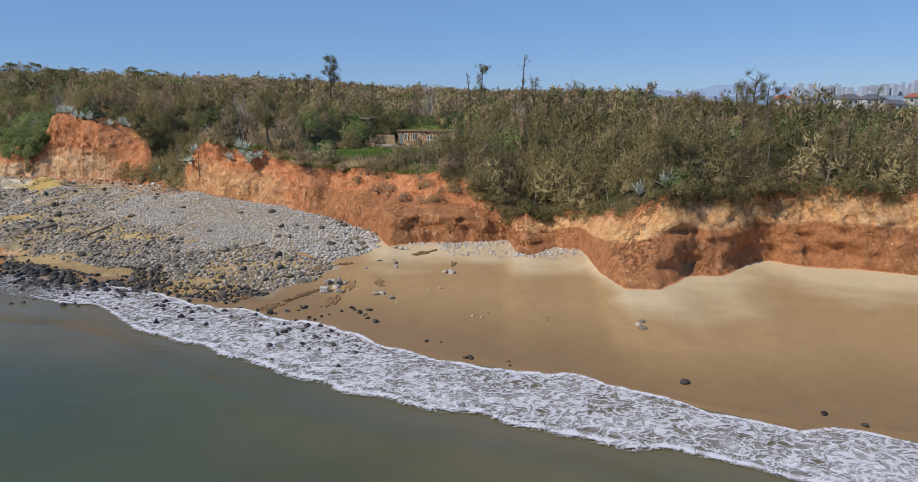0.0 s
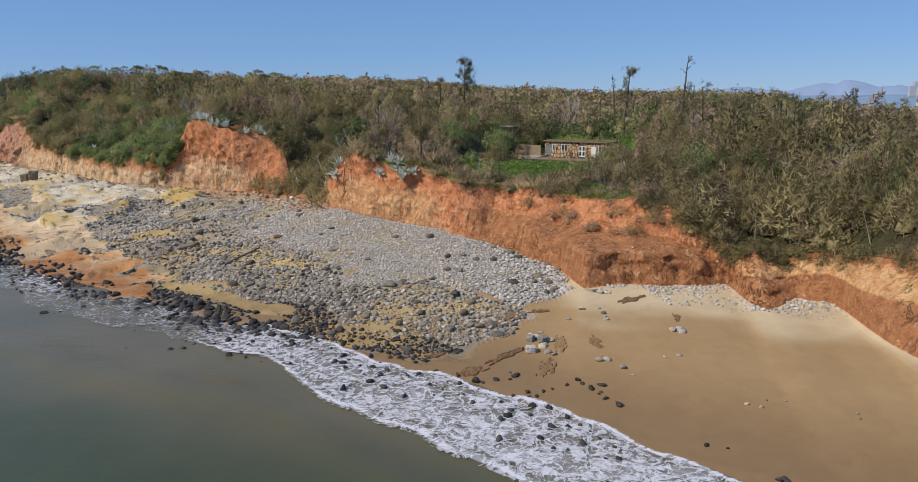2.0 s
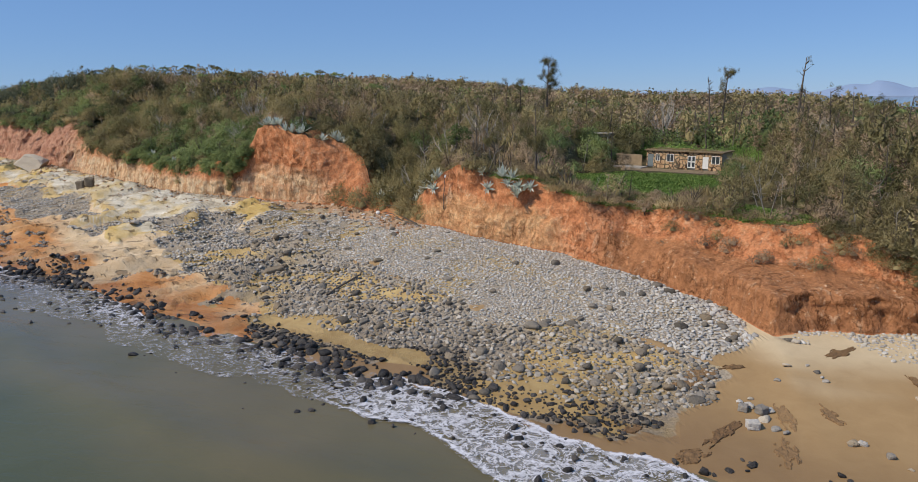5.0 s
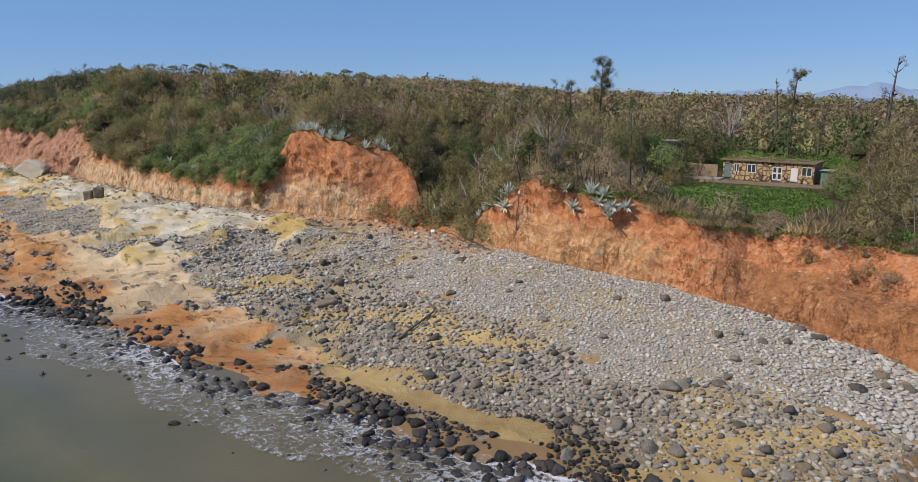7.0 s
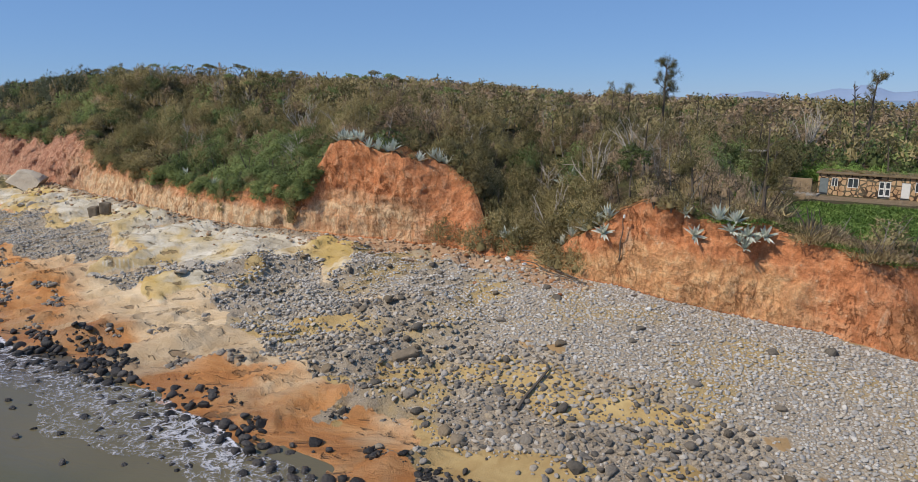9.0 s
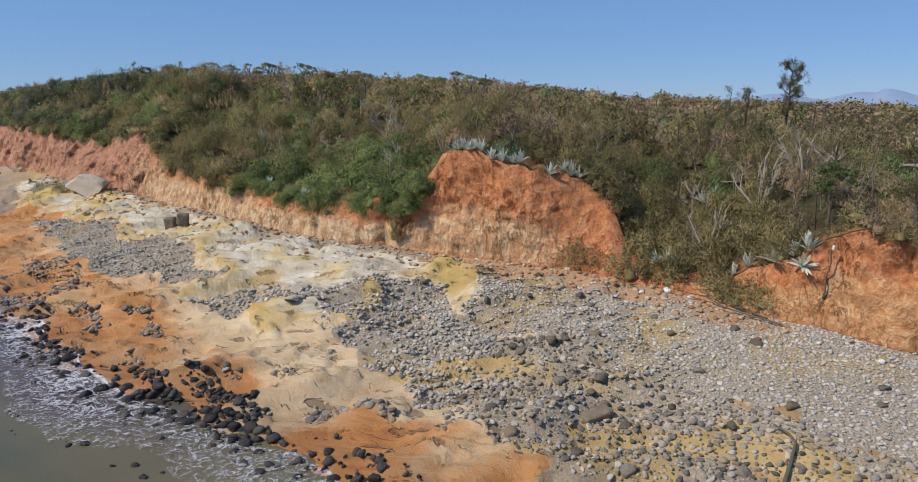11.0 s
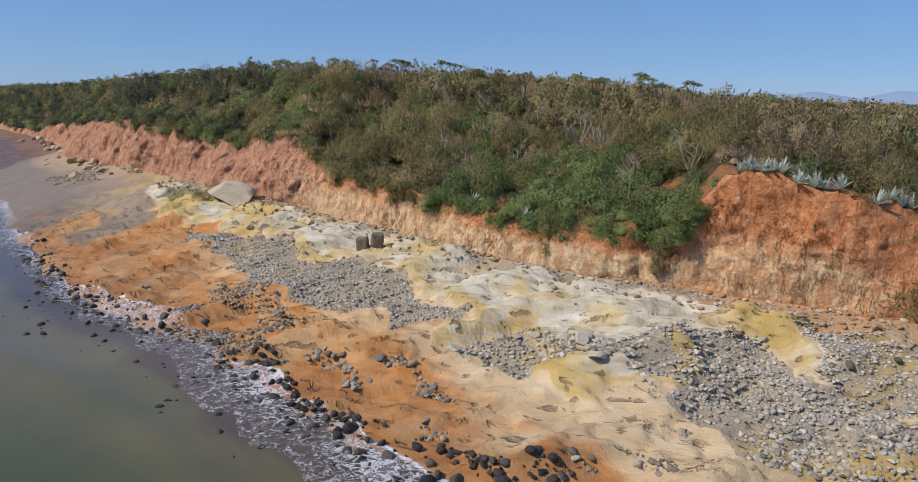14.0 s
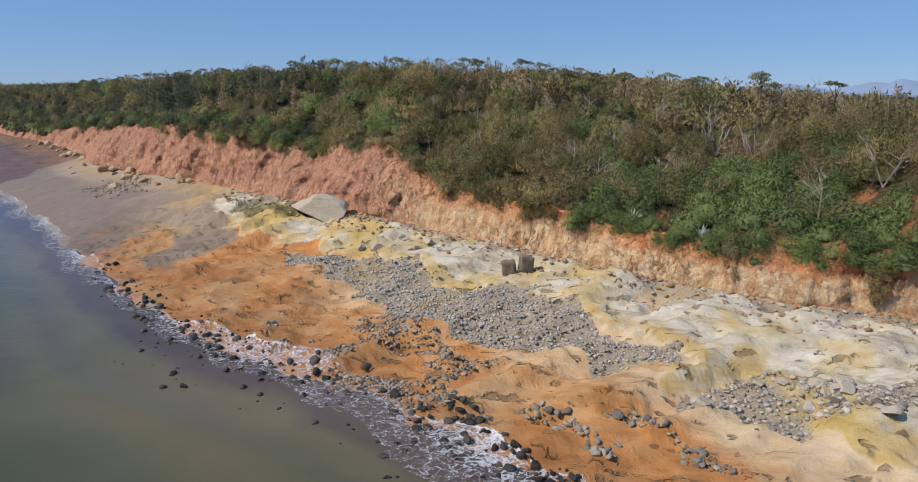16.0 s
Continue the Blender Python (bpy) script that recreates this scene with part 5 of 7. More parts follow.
        a, q = r.uniform(0, math.tau, n), np.sqrt(r.uniform(0, 1, n))
        c = np.stack([np.cos(a) * q, np.sin(a) * q, 0.15 + 0.3 * r.random(n) * (1 - q)], 1)
        d = r.normal(size=(n, 3)) + np.array([0, 0, 0.8])
        le, wi = r.uniform(0.16, 0.30, n), r.uniform(0.05, 0.10, n)
    d /= np.linalg.norm(d, axis=1)[:, None]
    v = blades(c, d, le, wi, r, None)
    return with_normals(v, np.repeat(d * 0.3 + np.array([-0.2, -0.2, 0.9]) + 0.3 * r.normal(size=(n, 3)), 3, 0))


def leaf_faces(nv):
    return np.arange(nv).reshape(-1, 3)


def plant_mass(name, shapes, x, y, z, sx, sz, mat, label, category, seed):
    """Many plants joined into one mesh."""
    r = np.random.default_rng(seed)
    if len(x) == 0:
        return None
    which = r.integers(len(shapes), size=len(x))
    out, tones = [], []
    for k, s in enumerate(shapes):
        m = which == k
        if not m.any():
            continue
        a = r.uniform(0, math.tau, m.sum())
        ca, sa = np.cos(a)[:, None], np.sin(a)[:, None]
        px = x[m][:, None] + (s[None, :, 0] * ca - s[None, :, 1] * sa) * sx[m][:, None]
        py = y[m][:, None] + (s[None, :, 0] * sa + s[None, :, 1] * ca) * sx[m][:, None]
        pz = z[m][:, None] + s[None, :, 2] * sz[m][:, None]
        nx = s[None, :, 3] * ca - s[None, :, 4] * sa
        ny = s[None, :, 3] * sa + s[None, :, 4] * ca
        out.append(np.stack([px, py, pz, nx, ny, np.repeat(s[None, :, 5], m.sum(), 0)], 2).reshape(-1, 6))
        tones.append(np.repeat(r.random(m.sum()), len(s)))
    v = np.concatenate(out)
    me = foliage_mesh(name, v, mat)
    attribute(me, "tone", np.stack([np.concatenate(tones)] * 3, 1))
    return tagged(new(name, me), label, category, kind="stuff")


def shrub_thing(kind, mat, seed, leaves, label):
    """A shrub with its stems and foliage, kept as a pattern for copies."""
    r = np.random.default_rng(seed)
    root = new("shrub")
    bm = bmesh.new()
    for _ in range(6):
        a = r.uniform(0, math.tau)
        tip = (math.cos(a) * r.uniform(0.2, 0.6), math.sin(a) * r.uniform(0.2, 0.6), r.uniform(0.7, 1.25))
        tube(bm, [(0, 0, -0.2), (tip[0] * 0.4, tip[1] * 0.4, tip[2] * 0.5), tip], [0.035, 0.025, 0.008], 4)
    part("stem", bm, BARK, root)
    v = crown_shape(kind, leaves, seed)
    fol = new("foliage", foliage_mesh("foliage", v, mat))
    fol.parent = root
    return tagged(root, label, "shrub", "shrubs along the cliff edge")


def edge_places(n, x0, x1, d0, d1, seed, spacing):
    r = np.random.default_rng(seed)
    x = r.uniform(x1, x0, n)
    d = r.uniform(d0, d1, n)
    y = top(x)[0] + d
    keep, cells = [], {}
    for i in range(n):
        c = (int(x[i] // spacing), int(y[i] // spacing))
        if c not in cells:
            cells[c] = 1
            keep.append(i)
    return x[keep], y[keep], d[keep]


def sparse(x, y, r):
    """Thins the scrub far out on both flanks of the coast."""
    flank = (x > 0.66 * y + 8) | (x + 125 < -1.35 * (y - 57) - 10)
    return ~flank | (r.random(len(x)) < 0.22)


# clumps of agave on the gully slope, in the open between the bushes
CLUMPS = [(-62.4, 123.9), (-67.6, 126.1), (-60.4, 119.3), (-62.7, 133.2), (-69.0, 128.4)]


def clear_of_clumps(x, y):
    ok = np.ones(len(x), bool)
    for cx, cy in CLUMPS:
        ok &= ((x - cx + 0.5 * (cy - y)) / 1.8) ** 2 + ((y - cy + 1.2) / 2.8) ** 2 > 1
    return ok


def clear_of_house(x, y):
    along = (x + 22) * -0.90 + (y - 142) * 0.436
    across = (x + 22) * 0.436 + (y - 142) * 0.90
    return ~((np.abs(along) < 11.5) & (across > -8.5) & (across < 7.5))


SHAPES = {k: [crown_shape(k, n, 200 + i + 10 * j) for i in range(6)] for j, (k, n) in enumerate((("green", 600), ("olive", 480), ("dry", 440), ("grass", 220), ("umbrella", 400), ("mat", 40), ("ragged", 240)))}
MID_SHAPES = {k: [crown_shape(k, n, 250 + i + 10 * j) for i in range(6)] for j, (k, n) in enumerate((("green", 250), ("olive", 260), ("dry", 250), ("grass", 110)))}
BIG_SHAPES = {k: [crown_shape(k, n, 280 + i + 10 * j) for i in range(5)] for j, (k, n) in enumerate((("green", 1150), ("olive", 1150), ("dry", 1050), ("grass", 420)))}
FAR_SHAPES = {k: [crown_shape(k, n, 300 + i + 10 * j) for i in range(5)] for j, (k, n) in enumerate((("green", 110), ("olive", 110), ("dry", 110)))}
FARTHEST = {k: [crown_shape(k, 80, 350 + i) for i in range(5)] for k in ("green", "olive", "dry")}


def kind_of(x, y, d, r):
    """0 green, 1 olive, 2 dry twigs, 3 dry grass; chosen by place."""
    n = fbm(x / 14.0, y / 10.0, 3, 120) + r.normal(0, 0.35, len(x))
    kind = np.where(n > -0.1, 1, 2)
    kind = np.where(n > 0.72, 0, kind)
    lush = sstep(-93, -97, x) * sstep(-134, -128, x) * sstep(26, 14, d) + 0.62 * sstep(-158, -166, x) * sstep(22, 12, d)
    kind = np.where(r.random(len(x)) < lush * (0.5 + 0.7 * sstep(-0.5, 0.3, fbm(x / 5.0, y / 5.0, 2, 121))), 0, kind)
    gully = sstep(-56, -60, x) * sstep(-80, -74, x) * sstep(18, 10, d)
    kind = np.where(r.random(len(x)) < gully * 0.85, 1, kind)
    west_slope = sstep(-130, -136, x) * sstep(-168, -160, x) * sstep(26, 14, d)
    u = r.random(len(x))
    kind = np.where(u < west_slope * 0.85, np.where(u < 0.26, 3, np.where(u < 0.46, 0, 1)), kind)
    far_west = sstep(-165, -180, x) * (0.35 + 0.4 * sstep(40, 10, d))
    kind = np.where(r.random(len(x)) < far_west, np.where(r.random(len(x)) < 0.5, 0, 1), kind)
    below_house = sstep(-18, -24, x) * sstep(-56, -46, x) * sstep(20, 12, d)
    kind = np.where(r.random(len(x)) < below_house * 0.7, 3, kind)
    east = sstep(-12, -4, x) * sstep(14, 6, d)
    kind = np.where(r.random(len(x)) < east * 0.75, 1, kind)
    back = np.exp(-(((x + 23) / 14) ** 2 + ((y - 152) / 7) ** 4)) + np.exp(-(((x + 36) / 6) ** 2 + ((y - 141) / 4) ** 2))
    kind = np.where(r.random(len(x)) < back, 0, kind)
    return kind


MATS = [LEAF_GREEN, LEAF_OLIVE, LEAF_DRY, LEAF_GRASS]
KIND_NAMES = ["green", "olive", "dry", "grass"]
LABELS = ["leafy green shrub on the cliff edge", "grey-green needle-leaved shrub on the cliff edge", "leafless brown twiggy shrub on the cliff edge", "tall dry grass tuft on the cliff edge"]
MASS_LABELS = ["leafy green scrub covering the slope", "grey-green needle-leaved scrub thicket", "leafless brown twiggy scrub thicket", "tall dry straw-coloured grass"]


def tall(x, d, r):
    """How high the scrub grows."""
    u, v = r.random(len(x)), r.random(len(x))
    h = np.where(u < 0.35, 0.9 + 0.8 * v, np.where(u < 0.75, 1.8 + 1.0 * v, 2.8 + 1.2 * v))
    h = h * (1 - 0.1 * sstep(-150, -165, x))
    h = h * (0.6 + 0.4 * sstep(0, 7, d)) * (1 + 0.35 * sstep(20, 50, d))
    h = h * (1 + 0.5 * sstep(-14, -2, x) * sstep(22, 8, d))
    open_ground = np.exp(-(((x + 25) / 14) ** 2 + ((d - 14) / 14) ** 2))
    h = np.where((x < -58) & (d > 22), np.minimum(h, 3.2), h)
    return h * (1 - 0.15 * open_ground)


def near_plants():
    r = np.random.default_rng(31)
    x, y, d = edge_places(6400, 80, -580, -0.6, 62, 32, 2.9)
    more = np.append(r.uniform(-133, -96, 200), r.uniform(-180, -130, 380))
    md = r.uniform(0.5, 26, 580)
    x, y, d = np.append(x, more), np.append(y, top(more)[0] + md), np.append(d, md)
    ok = clear_of_house(x, y) & (inside(x, y, LAWN) < 0.5) & sparse(x, y, r) & clear_of_clumps(x, y)
    x, y, d = x[ok], y[ok], d[ok]
    kind = kind_of(x, y, d, r)
    h = tall(x, d, r)
    h = np.where(kind == 2, np.minimum(h, 2.3), h)
    z = land_z(x, y) - 0.15
    bare = ((bare_earth(x, y) > 0.4) & (r.random(len(x)) < 0.85)) | ((sstep(-78, -83, x) * sstep(-96, -93, x) * sstep(2.4, 1.0, d)) > r.random(len(x)))
    x, y, d, kind, h, z = (v[~bare] for v in (x, y, d, kind, h, z))
    single = (d < 5) & (x < 40) & (x > -170)
    for k in range(4):
        m = (kind == k) & ~single
        wide = 1.25 if k == 3 else 1.0
        close = ((d < 30) & (x > -200) & (x < 48)) | ((d < 52) & (x > -62) & (x < 2))
        large = close & (h > 2.3) & (x > -160)
        dark = (k < 3) & (r.random(len(x)) < 0.12 + 0.4 * sstep(0.1, 0.5, fbm(x / 6.0 + 30, y / 6.0, 3, 125)) + 0.30 * sstep(-125, -165, x) + 0.12 * sstep(-14, -4, x) * sstep(20, 10, d))
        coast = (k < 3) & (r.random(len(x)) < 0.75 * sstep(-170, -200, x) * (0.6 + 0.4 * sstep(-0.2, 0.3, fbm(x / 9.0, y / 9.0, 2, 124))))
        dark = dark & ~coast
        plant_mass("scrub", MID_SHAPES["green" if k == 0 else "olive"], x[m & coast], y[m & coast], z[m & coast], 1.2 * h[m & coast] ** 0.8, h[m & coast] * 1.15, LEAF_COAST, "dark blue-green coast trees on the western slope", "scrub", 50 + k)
        m = m & ~coast
        for shapes, m, leaf in ((BIG_SHAPES, m & large & ~dark, MATS[k]), (SHAPES, m & close & ~large & ~dark, MATS[k]), (MID_SHAPES, m & ~close & ~dark, MATS[k]), (BIG_SHAPES, m & large & dark, LEAF_PINE), (SHAPES, m & close & ~large & dark, LEAF_PINE), (MID_SHAPES, m & ~close & dark, LEAF_PINE)):
            plant_mass("scrub" if k < 3 else "dry_grass", shapes[KIND_NAMES[k]], x[m], y[m], z[m], 1.15 * h[m] ** 0.8 * wide, h[m] * (1.15 if k < 3 else 1.0), leaf, MASS_LABELS[k], "scrub" if k < 3 else "grass", 40 + k)
        pattern = [shrub_thing(KIND_NAMES[k], MATS[k], 500 + 10 * k + q, 480, LABELS[k]) for q in range(3)]
        first = {0: True, 1: True, 2: True}
        for i in np.nonzero((kind == k) & single)[0]:
            q = int(r.integers(3))
            m4 = Matrix.LocRotScale((x[i], y[i], z[i]), Euler((0, 0, r.uniform(0, 6.28))), (h[i] * wide, h[i] * wide, h[i]))
            if first[q]:
                pattern[q].matrix_world = m4
                first[q] = False
            else:
                c = copy_thing(pattern[q], m4)
                c.matrix_basis = m4
        for q in range(3):
            if first[q]:
                for ch in list(pattern[q].children):
                    bpy.data.objects.remove(ch)
                bpy.data.objects.remove(pattern[q])


def far_plants():
    r = np.random.default_rng(33)
    for d0, d1, n, grow, sp, big in ((60, 150, 2900, 2.9, 4.4, False), (150, 460, 5600, 3.4, 7.0, True)):
        x, y, d = edge_places(n, 60 + d1 * 0.9, -560 - 0.4 * d1, d0, d1, int(d0) + 5, sp)
        z = land_z(x, y) - 0.2
        ok = (z > 1.0) & sparse(x, y, r)
        x, y, d, z = x[ok], y[ok], d[ok], z[ok]
        kind = np.minimum(kind_of(x, y, d, r), 2)
        h = grow * (0.65 + 0.6 * r.random(len(x)))
        for k in range(3):
            m = kind == k
            plant_mass("scrub", (FARTHEST if big else FAR_SHAPES)[KIND_NAMES[k]], x[m], y[m], z[m], h[m] * 1.15, h[m] * 1.05, MATS[k], "distant " + MASS_LABELS[k], "scrub", 60 + k)


def hanging_plants():
    """Growth that spills over the lip of the cliff."""
    r = np.random.default_rng(35)
    x = np.concatenate([r.uniform(-131, -96, 150), r.uniform(-300, -160, 110), r.uniform(-12, 40, 130), r.uniform(-158, -133, 60)])
    y, z = top(x)
    g = r.uniform(-2.2, 0.4, len(x)) * np.where(x > -40, 0.8, 1.0)
    green = (x < -90) & (x > -132)
    plant_mass("hanging_creeper", SHAPES["green"], x[green], y[green] - 0.4, z[green] + g[green] - 0.3, r.uniform(0.9, 1.6, green.sum()), r.uniform(0.9, 1.5, green.sum()), LEAF_GREEN, "green creeper hanging over the cliff lip", "creeper", 70)
    tx = r.uniform(-345, -158, 190)
    td = r.uniform(-0.6, 7, 190)
    ty, tz = top(tx)[0] + td, np.where(td < 1, top(tx)[1] - r.uniform(0.2, 1.8, 190), land_z(tx, top(tx)[0] + td) - 0.3)
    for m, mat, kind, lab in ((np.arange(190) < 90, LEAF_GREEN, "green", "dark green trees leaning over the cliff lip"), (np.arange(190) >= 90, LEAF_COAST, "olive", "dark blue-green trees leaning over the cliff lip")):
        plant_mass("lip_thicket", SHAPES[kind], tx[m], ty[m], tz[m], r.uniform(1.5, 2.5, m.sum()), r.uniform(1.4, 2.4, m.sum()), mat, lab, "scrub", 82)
    wx = r.uniform(-520, -336, 130)
    wy = foot(wx)[0] + r.uniform(0.5, 9, 130)
    wz = np.minimum(land_z(wx, wy), foot(wx)[1] + 2.5) - 0.3
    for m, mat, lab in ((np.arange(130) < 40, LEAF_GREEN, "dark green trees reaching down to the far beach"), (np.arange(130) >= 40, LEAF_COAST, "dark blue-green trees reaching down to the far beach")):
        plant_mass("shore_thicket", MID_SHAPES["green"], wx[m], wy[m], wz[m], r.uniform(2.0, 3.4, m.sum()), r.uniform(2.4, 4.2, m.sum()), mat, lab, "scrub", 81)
    lx = r.uniform(-200, 45, 900)
    bare = ((lx > -97) & (lx < -82)) & (r.random(900) < 0.6)
    lx = lx[~bare]
    ly, lz = top(lx)
    lo = r.uniform(-0.25, 1.0, len(lx)) + r.exponential(0.9, len(lx))
    pick = r.random(len(lx)) < 0.5
    for m, mat, shp, lab in ((pick, LEAF_GRASS, "grass", "dry grass fringe along the cliff lip"), (~pick, LEAF_OLIVE, "olive", "low grey-green fringe along the cliff lip")):
        plant_mass("lip_fringe", [s[:360] if shp == "grass" else FAR_SHAPES[shp][0] for s in SHAPES[shp][:3]], lx[m], ly[m] + lo[m], np.where(lo[m] < 1, lz[m], land_z(lx[m], ly[m] + lo[m])) - 0.2, r.uniform(0.4, 0.9, m.sum()), r.uniform(0.4, 0.9, m.sum()), mat, lab, "grass", 74)
    cx = r.uniform(-27, -3, 46)
    cg = r.uniform(0.5, 1.0, 46)
    cy = foot(cx)[0] + (top(cx)[0] - foot(cx)[0]) * (0.55 + 0.45 * (cg - 0.5) / 0.5)
    cz = foot(cx)[1] + (top(cx)[1] - foot(cx)[1]) * cg - 0.4
    plant_mass("ledge_scrub", SHAPES["dry"], cx[:20], cy[:20], cz[:20], r.uniform(0.6, 1.3, 20), r.uniform(0.5, 1.1, 20), LEAF_DRY, "dry twiggy scrub on the cliff ledge", "scrub", 76)
    plant_mass("ledge_scrub", SHAPES["olive"], cx[34:], cy[34:], cz[34:] + 0.1, r.uniform(0.7, 1.5, 12), r.uniform(0.6, 1.2, 12), LEAF_OLIVE, "grey-green scrub on the cliff ledge", "scrub", 77)
    vx = np.concatenate([r.normal(-100.7, 0.45, 60), r.normal(-113.5, 0.3, 20)])
    vy = foot(vx)[0] + 0.0
    vz = r.uniform(6.6, 11.5, 80)
    vy = vy + (top(vx)[0] - vy) * np.clip((vz - 6) / 6, 0, 1) - 0.7
    plant_mass("hanging_vine", MID_SHAPES["olive"], vx, vy, vz, r.uniform(0.3, 0.5, 80), r.uniform(0.4, 0.8, 80), LEAF_OLIVE, "dark vine hanging down the clay face", "vine", 75)
    gx = r.uniform(-80, -57.5, 140)
    gy = foot(gx)[0] + r.uniform(0.2, 12, 140) + np.where(np.arange(140) > 75, 6.0, 0.0)
    gz = np.where(gy < top(gx)[0], foot(gx)[1] + 0.3, land_z(gx, gy)) - 0.2
    gw, gh = r.uniform(1.4, 2.4, 140), r.uniform(1.5, 2.8, 140)
    for m, mat, lab in ((np.arange(140) % 3 > 0, LEAF_OLIVE, "grey-green thicket filling the gully"), (np.arange(140) % 3 == 0, LEAF_PINE, "dark grey-green thicket filling the gully")):
        plant_mass("gully_thicket", SHAPES["olive"], gx[m], gy[m], gz[m], gw[m], gh[m], mat, lab, "scrub", 73)
    plant_mass("hanging_scrub", SHAPES["olive"], x[~green], y[~green] - 0.2, z[~green] + g[~green] - 0.2, r.uniform(0.7, 1.5, (~green).sum()), r.uniform(0.7, 1.6, (~green).sum()), LEAF_PINE, "grey-green scrub hanging over the cliff lip", "scrub", 71)


def lawn_plants():
    r = np.random.default_rng(37)
    x, y = r.uniform(-50, -14, 3000), r.uniform(104, 138, 3000)
    ok = (inside(x, y, LAWN) + 1.5 * fbm(x / 4, y / 4, 2, 130) > 0) & (y > top(x)[0] + 0.3)
    x, y = x[ok], y[ok]
    plant_mass("lawn_grass", SHAPES["mat"], x, y, land_z(x, y) - 0.15, r.uniform(0.7, 1.1, len(x)), r.uniform(0.5, 1.0, len(x)), LEAF_LAWN, "fresh green creeping grass below the house", "grass", 72)


def ragged_plants():
    """Storm-torn casuarinas that stand out of the scrub."""
    r = np.random.default_rng(39)
    x = np.concatenate([r.uniform(-60, 80, 620), r.uniform(-300, -60, 330)])
    d = np.concatenate([r.uniform(2, 70, 620), r.uniform(10, 58, 330)])
    y = top(x)[0] + d
    ok = clear_of_house(x, y) & (np.hypot((x + 24) / 15, (y - 154) / 11) > 1) & (inside(x, y, LAWN) < -2) & ~((x > -52) & (x < -12) & (y < 140))
    x, y, d = x[ok], y[ok], d[ok]
    h = r.uniform(1.3, 2.4, len(x)) * (1 + 0.35 * sstep(-50, -20, x)) * (0.75 + 0.25 * sstep(3, 10, d)) * np.where(r.random(len(x)) < 0.08, 1.35, 1.0)
    pick = r.random(len(x)) < 0.5
    for m, mat, lab in ((pick, LEAF_PINE, "torn dark grey-green casuarina saplings in the scrub"), (~pick, LEAF_DRY, "torn brown casuarina saplings in the scrub")):
        plant_mass("sapling_thicket", SHAPES["ragged"], x[m], y[m], land_z(x[m], y[m]) - 0.2, h[m] * 0.95, h[m], mat, lab, "scrub", 78)


def bare_branches():
    """Broken stems and branches that stick out of the scrub."""
    r = np.random.default_rng(45)
    for mat, n, lab in ((BARK, 820, "dark broken stems standing in the scrub"), (BARK_PALE, 560, "bleached broken branches standing in the scrub")):
        x = np.where(r.random(n) < 0.6, r.uniform(-70, 75, n), r.uniform(-260, -70, n))
        d = r.uniform(1, 66, n)
        y = top(x)[0] + d
        ok = clear_of_house(x, y) & (inside(x, y, LAWN) < -1)
        x, y = x[ok], y[ok]
        z = land_z(x, y)
        a, b, w0, w1 = [], [], [], []
        for i in range(len(x)):
            hgt = r.uniform(2.2, 5.0)
            base = np.array([x[i], y[i], z[i] - 0.2])
            tip = base + np.array([r.normal(0, 0.22) * hgt, r.normal(0, 0.22) * hgt, hgt])
            a.append(base)
            b.append(tip)
            w0.append(0.075)
            w1.append(0.02)
            for _ in range(r.integers(3, 8)):
                q = r.uniform(0.4, 1.0)
                s = base + (tip - base) * q
                e = s + np.array([r.normal(0, 0.5), r.normal(0, 0.5), r.uniform(0.1, 0.8)]) * hgt * 0.3
                a.append(s)
                b.append(e)
                w0.append(0.03)
                w1.append(0.008)
        a, b, w0, w1 = np.array(a), np.array(b), np.array(w0)[:, None], np.array(w1)[:, None]
        dr = (b - a) / np.linalg.norm(b - a, axis=1)[:, None]
        u = np.cross(dr, np.array([0.31, 0.17, 0.05]) + np.zeros_like(dr))
        u /= np.linalg.norm(u, axis=1)[:, None]
        v = np.cross(dr, u)
        ring = [u, -0.5 * u + 0.866 * v, -0.5 * u - 0.866 * v]
        verts = np.stack([a + q * w0 for q in ring] + [b + q * w1 for q in ring], 1).reshape(-1, 3)
        k = np.arange(len(a))[:, None] * 6
        faces = np.concatenate([k + np.array([[i, (i + 1) % 3, 3 + (i + 1) % 3, 3 + i]]) for i in range(3)])
        tagged(new("bare_branches", mesh_from("bare_branches", verts, faces, [mat])), lab, "branches", kind="stuff")


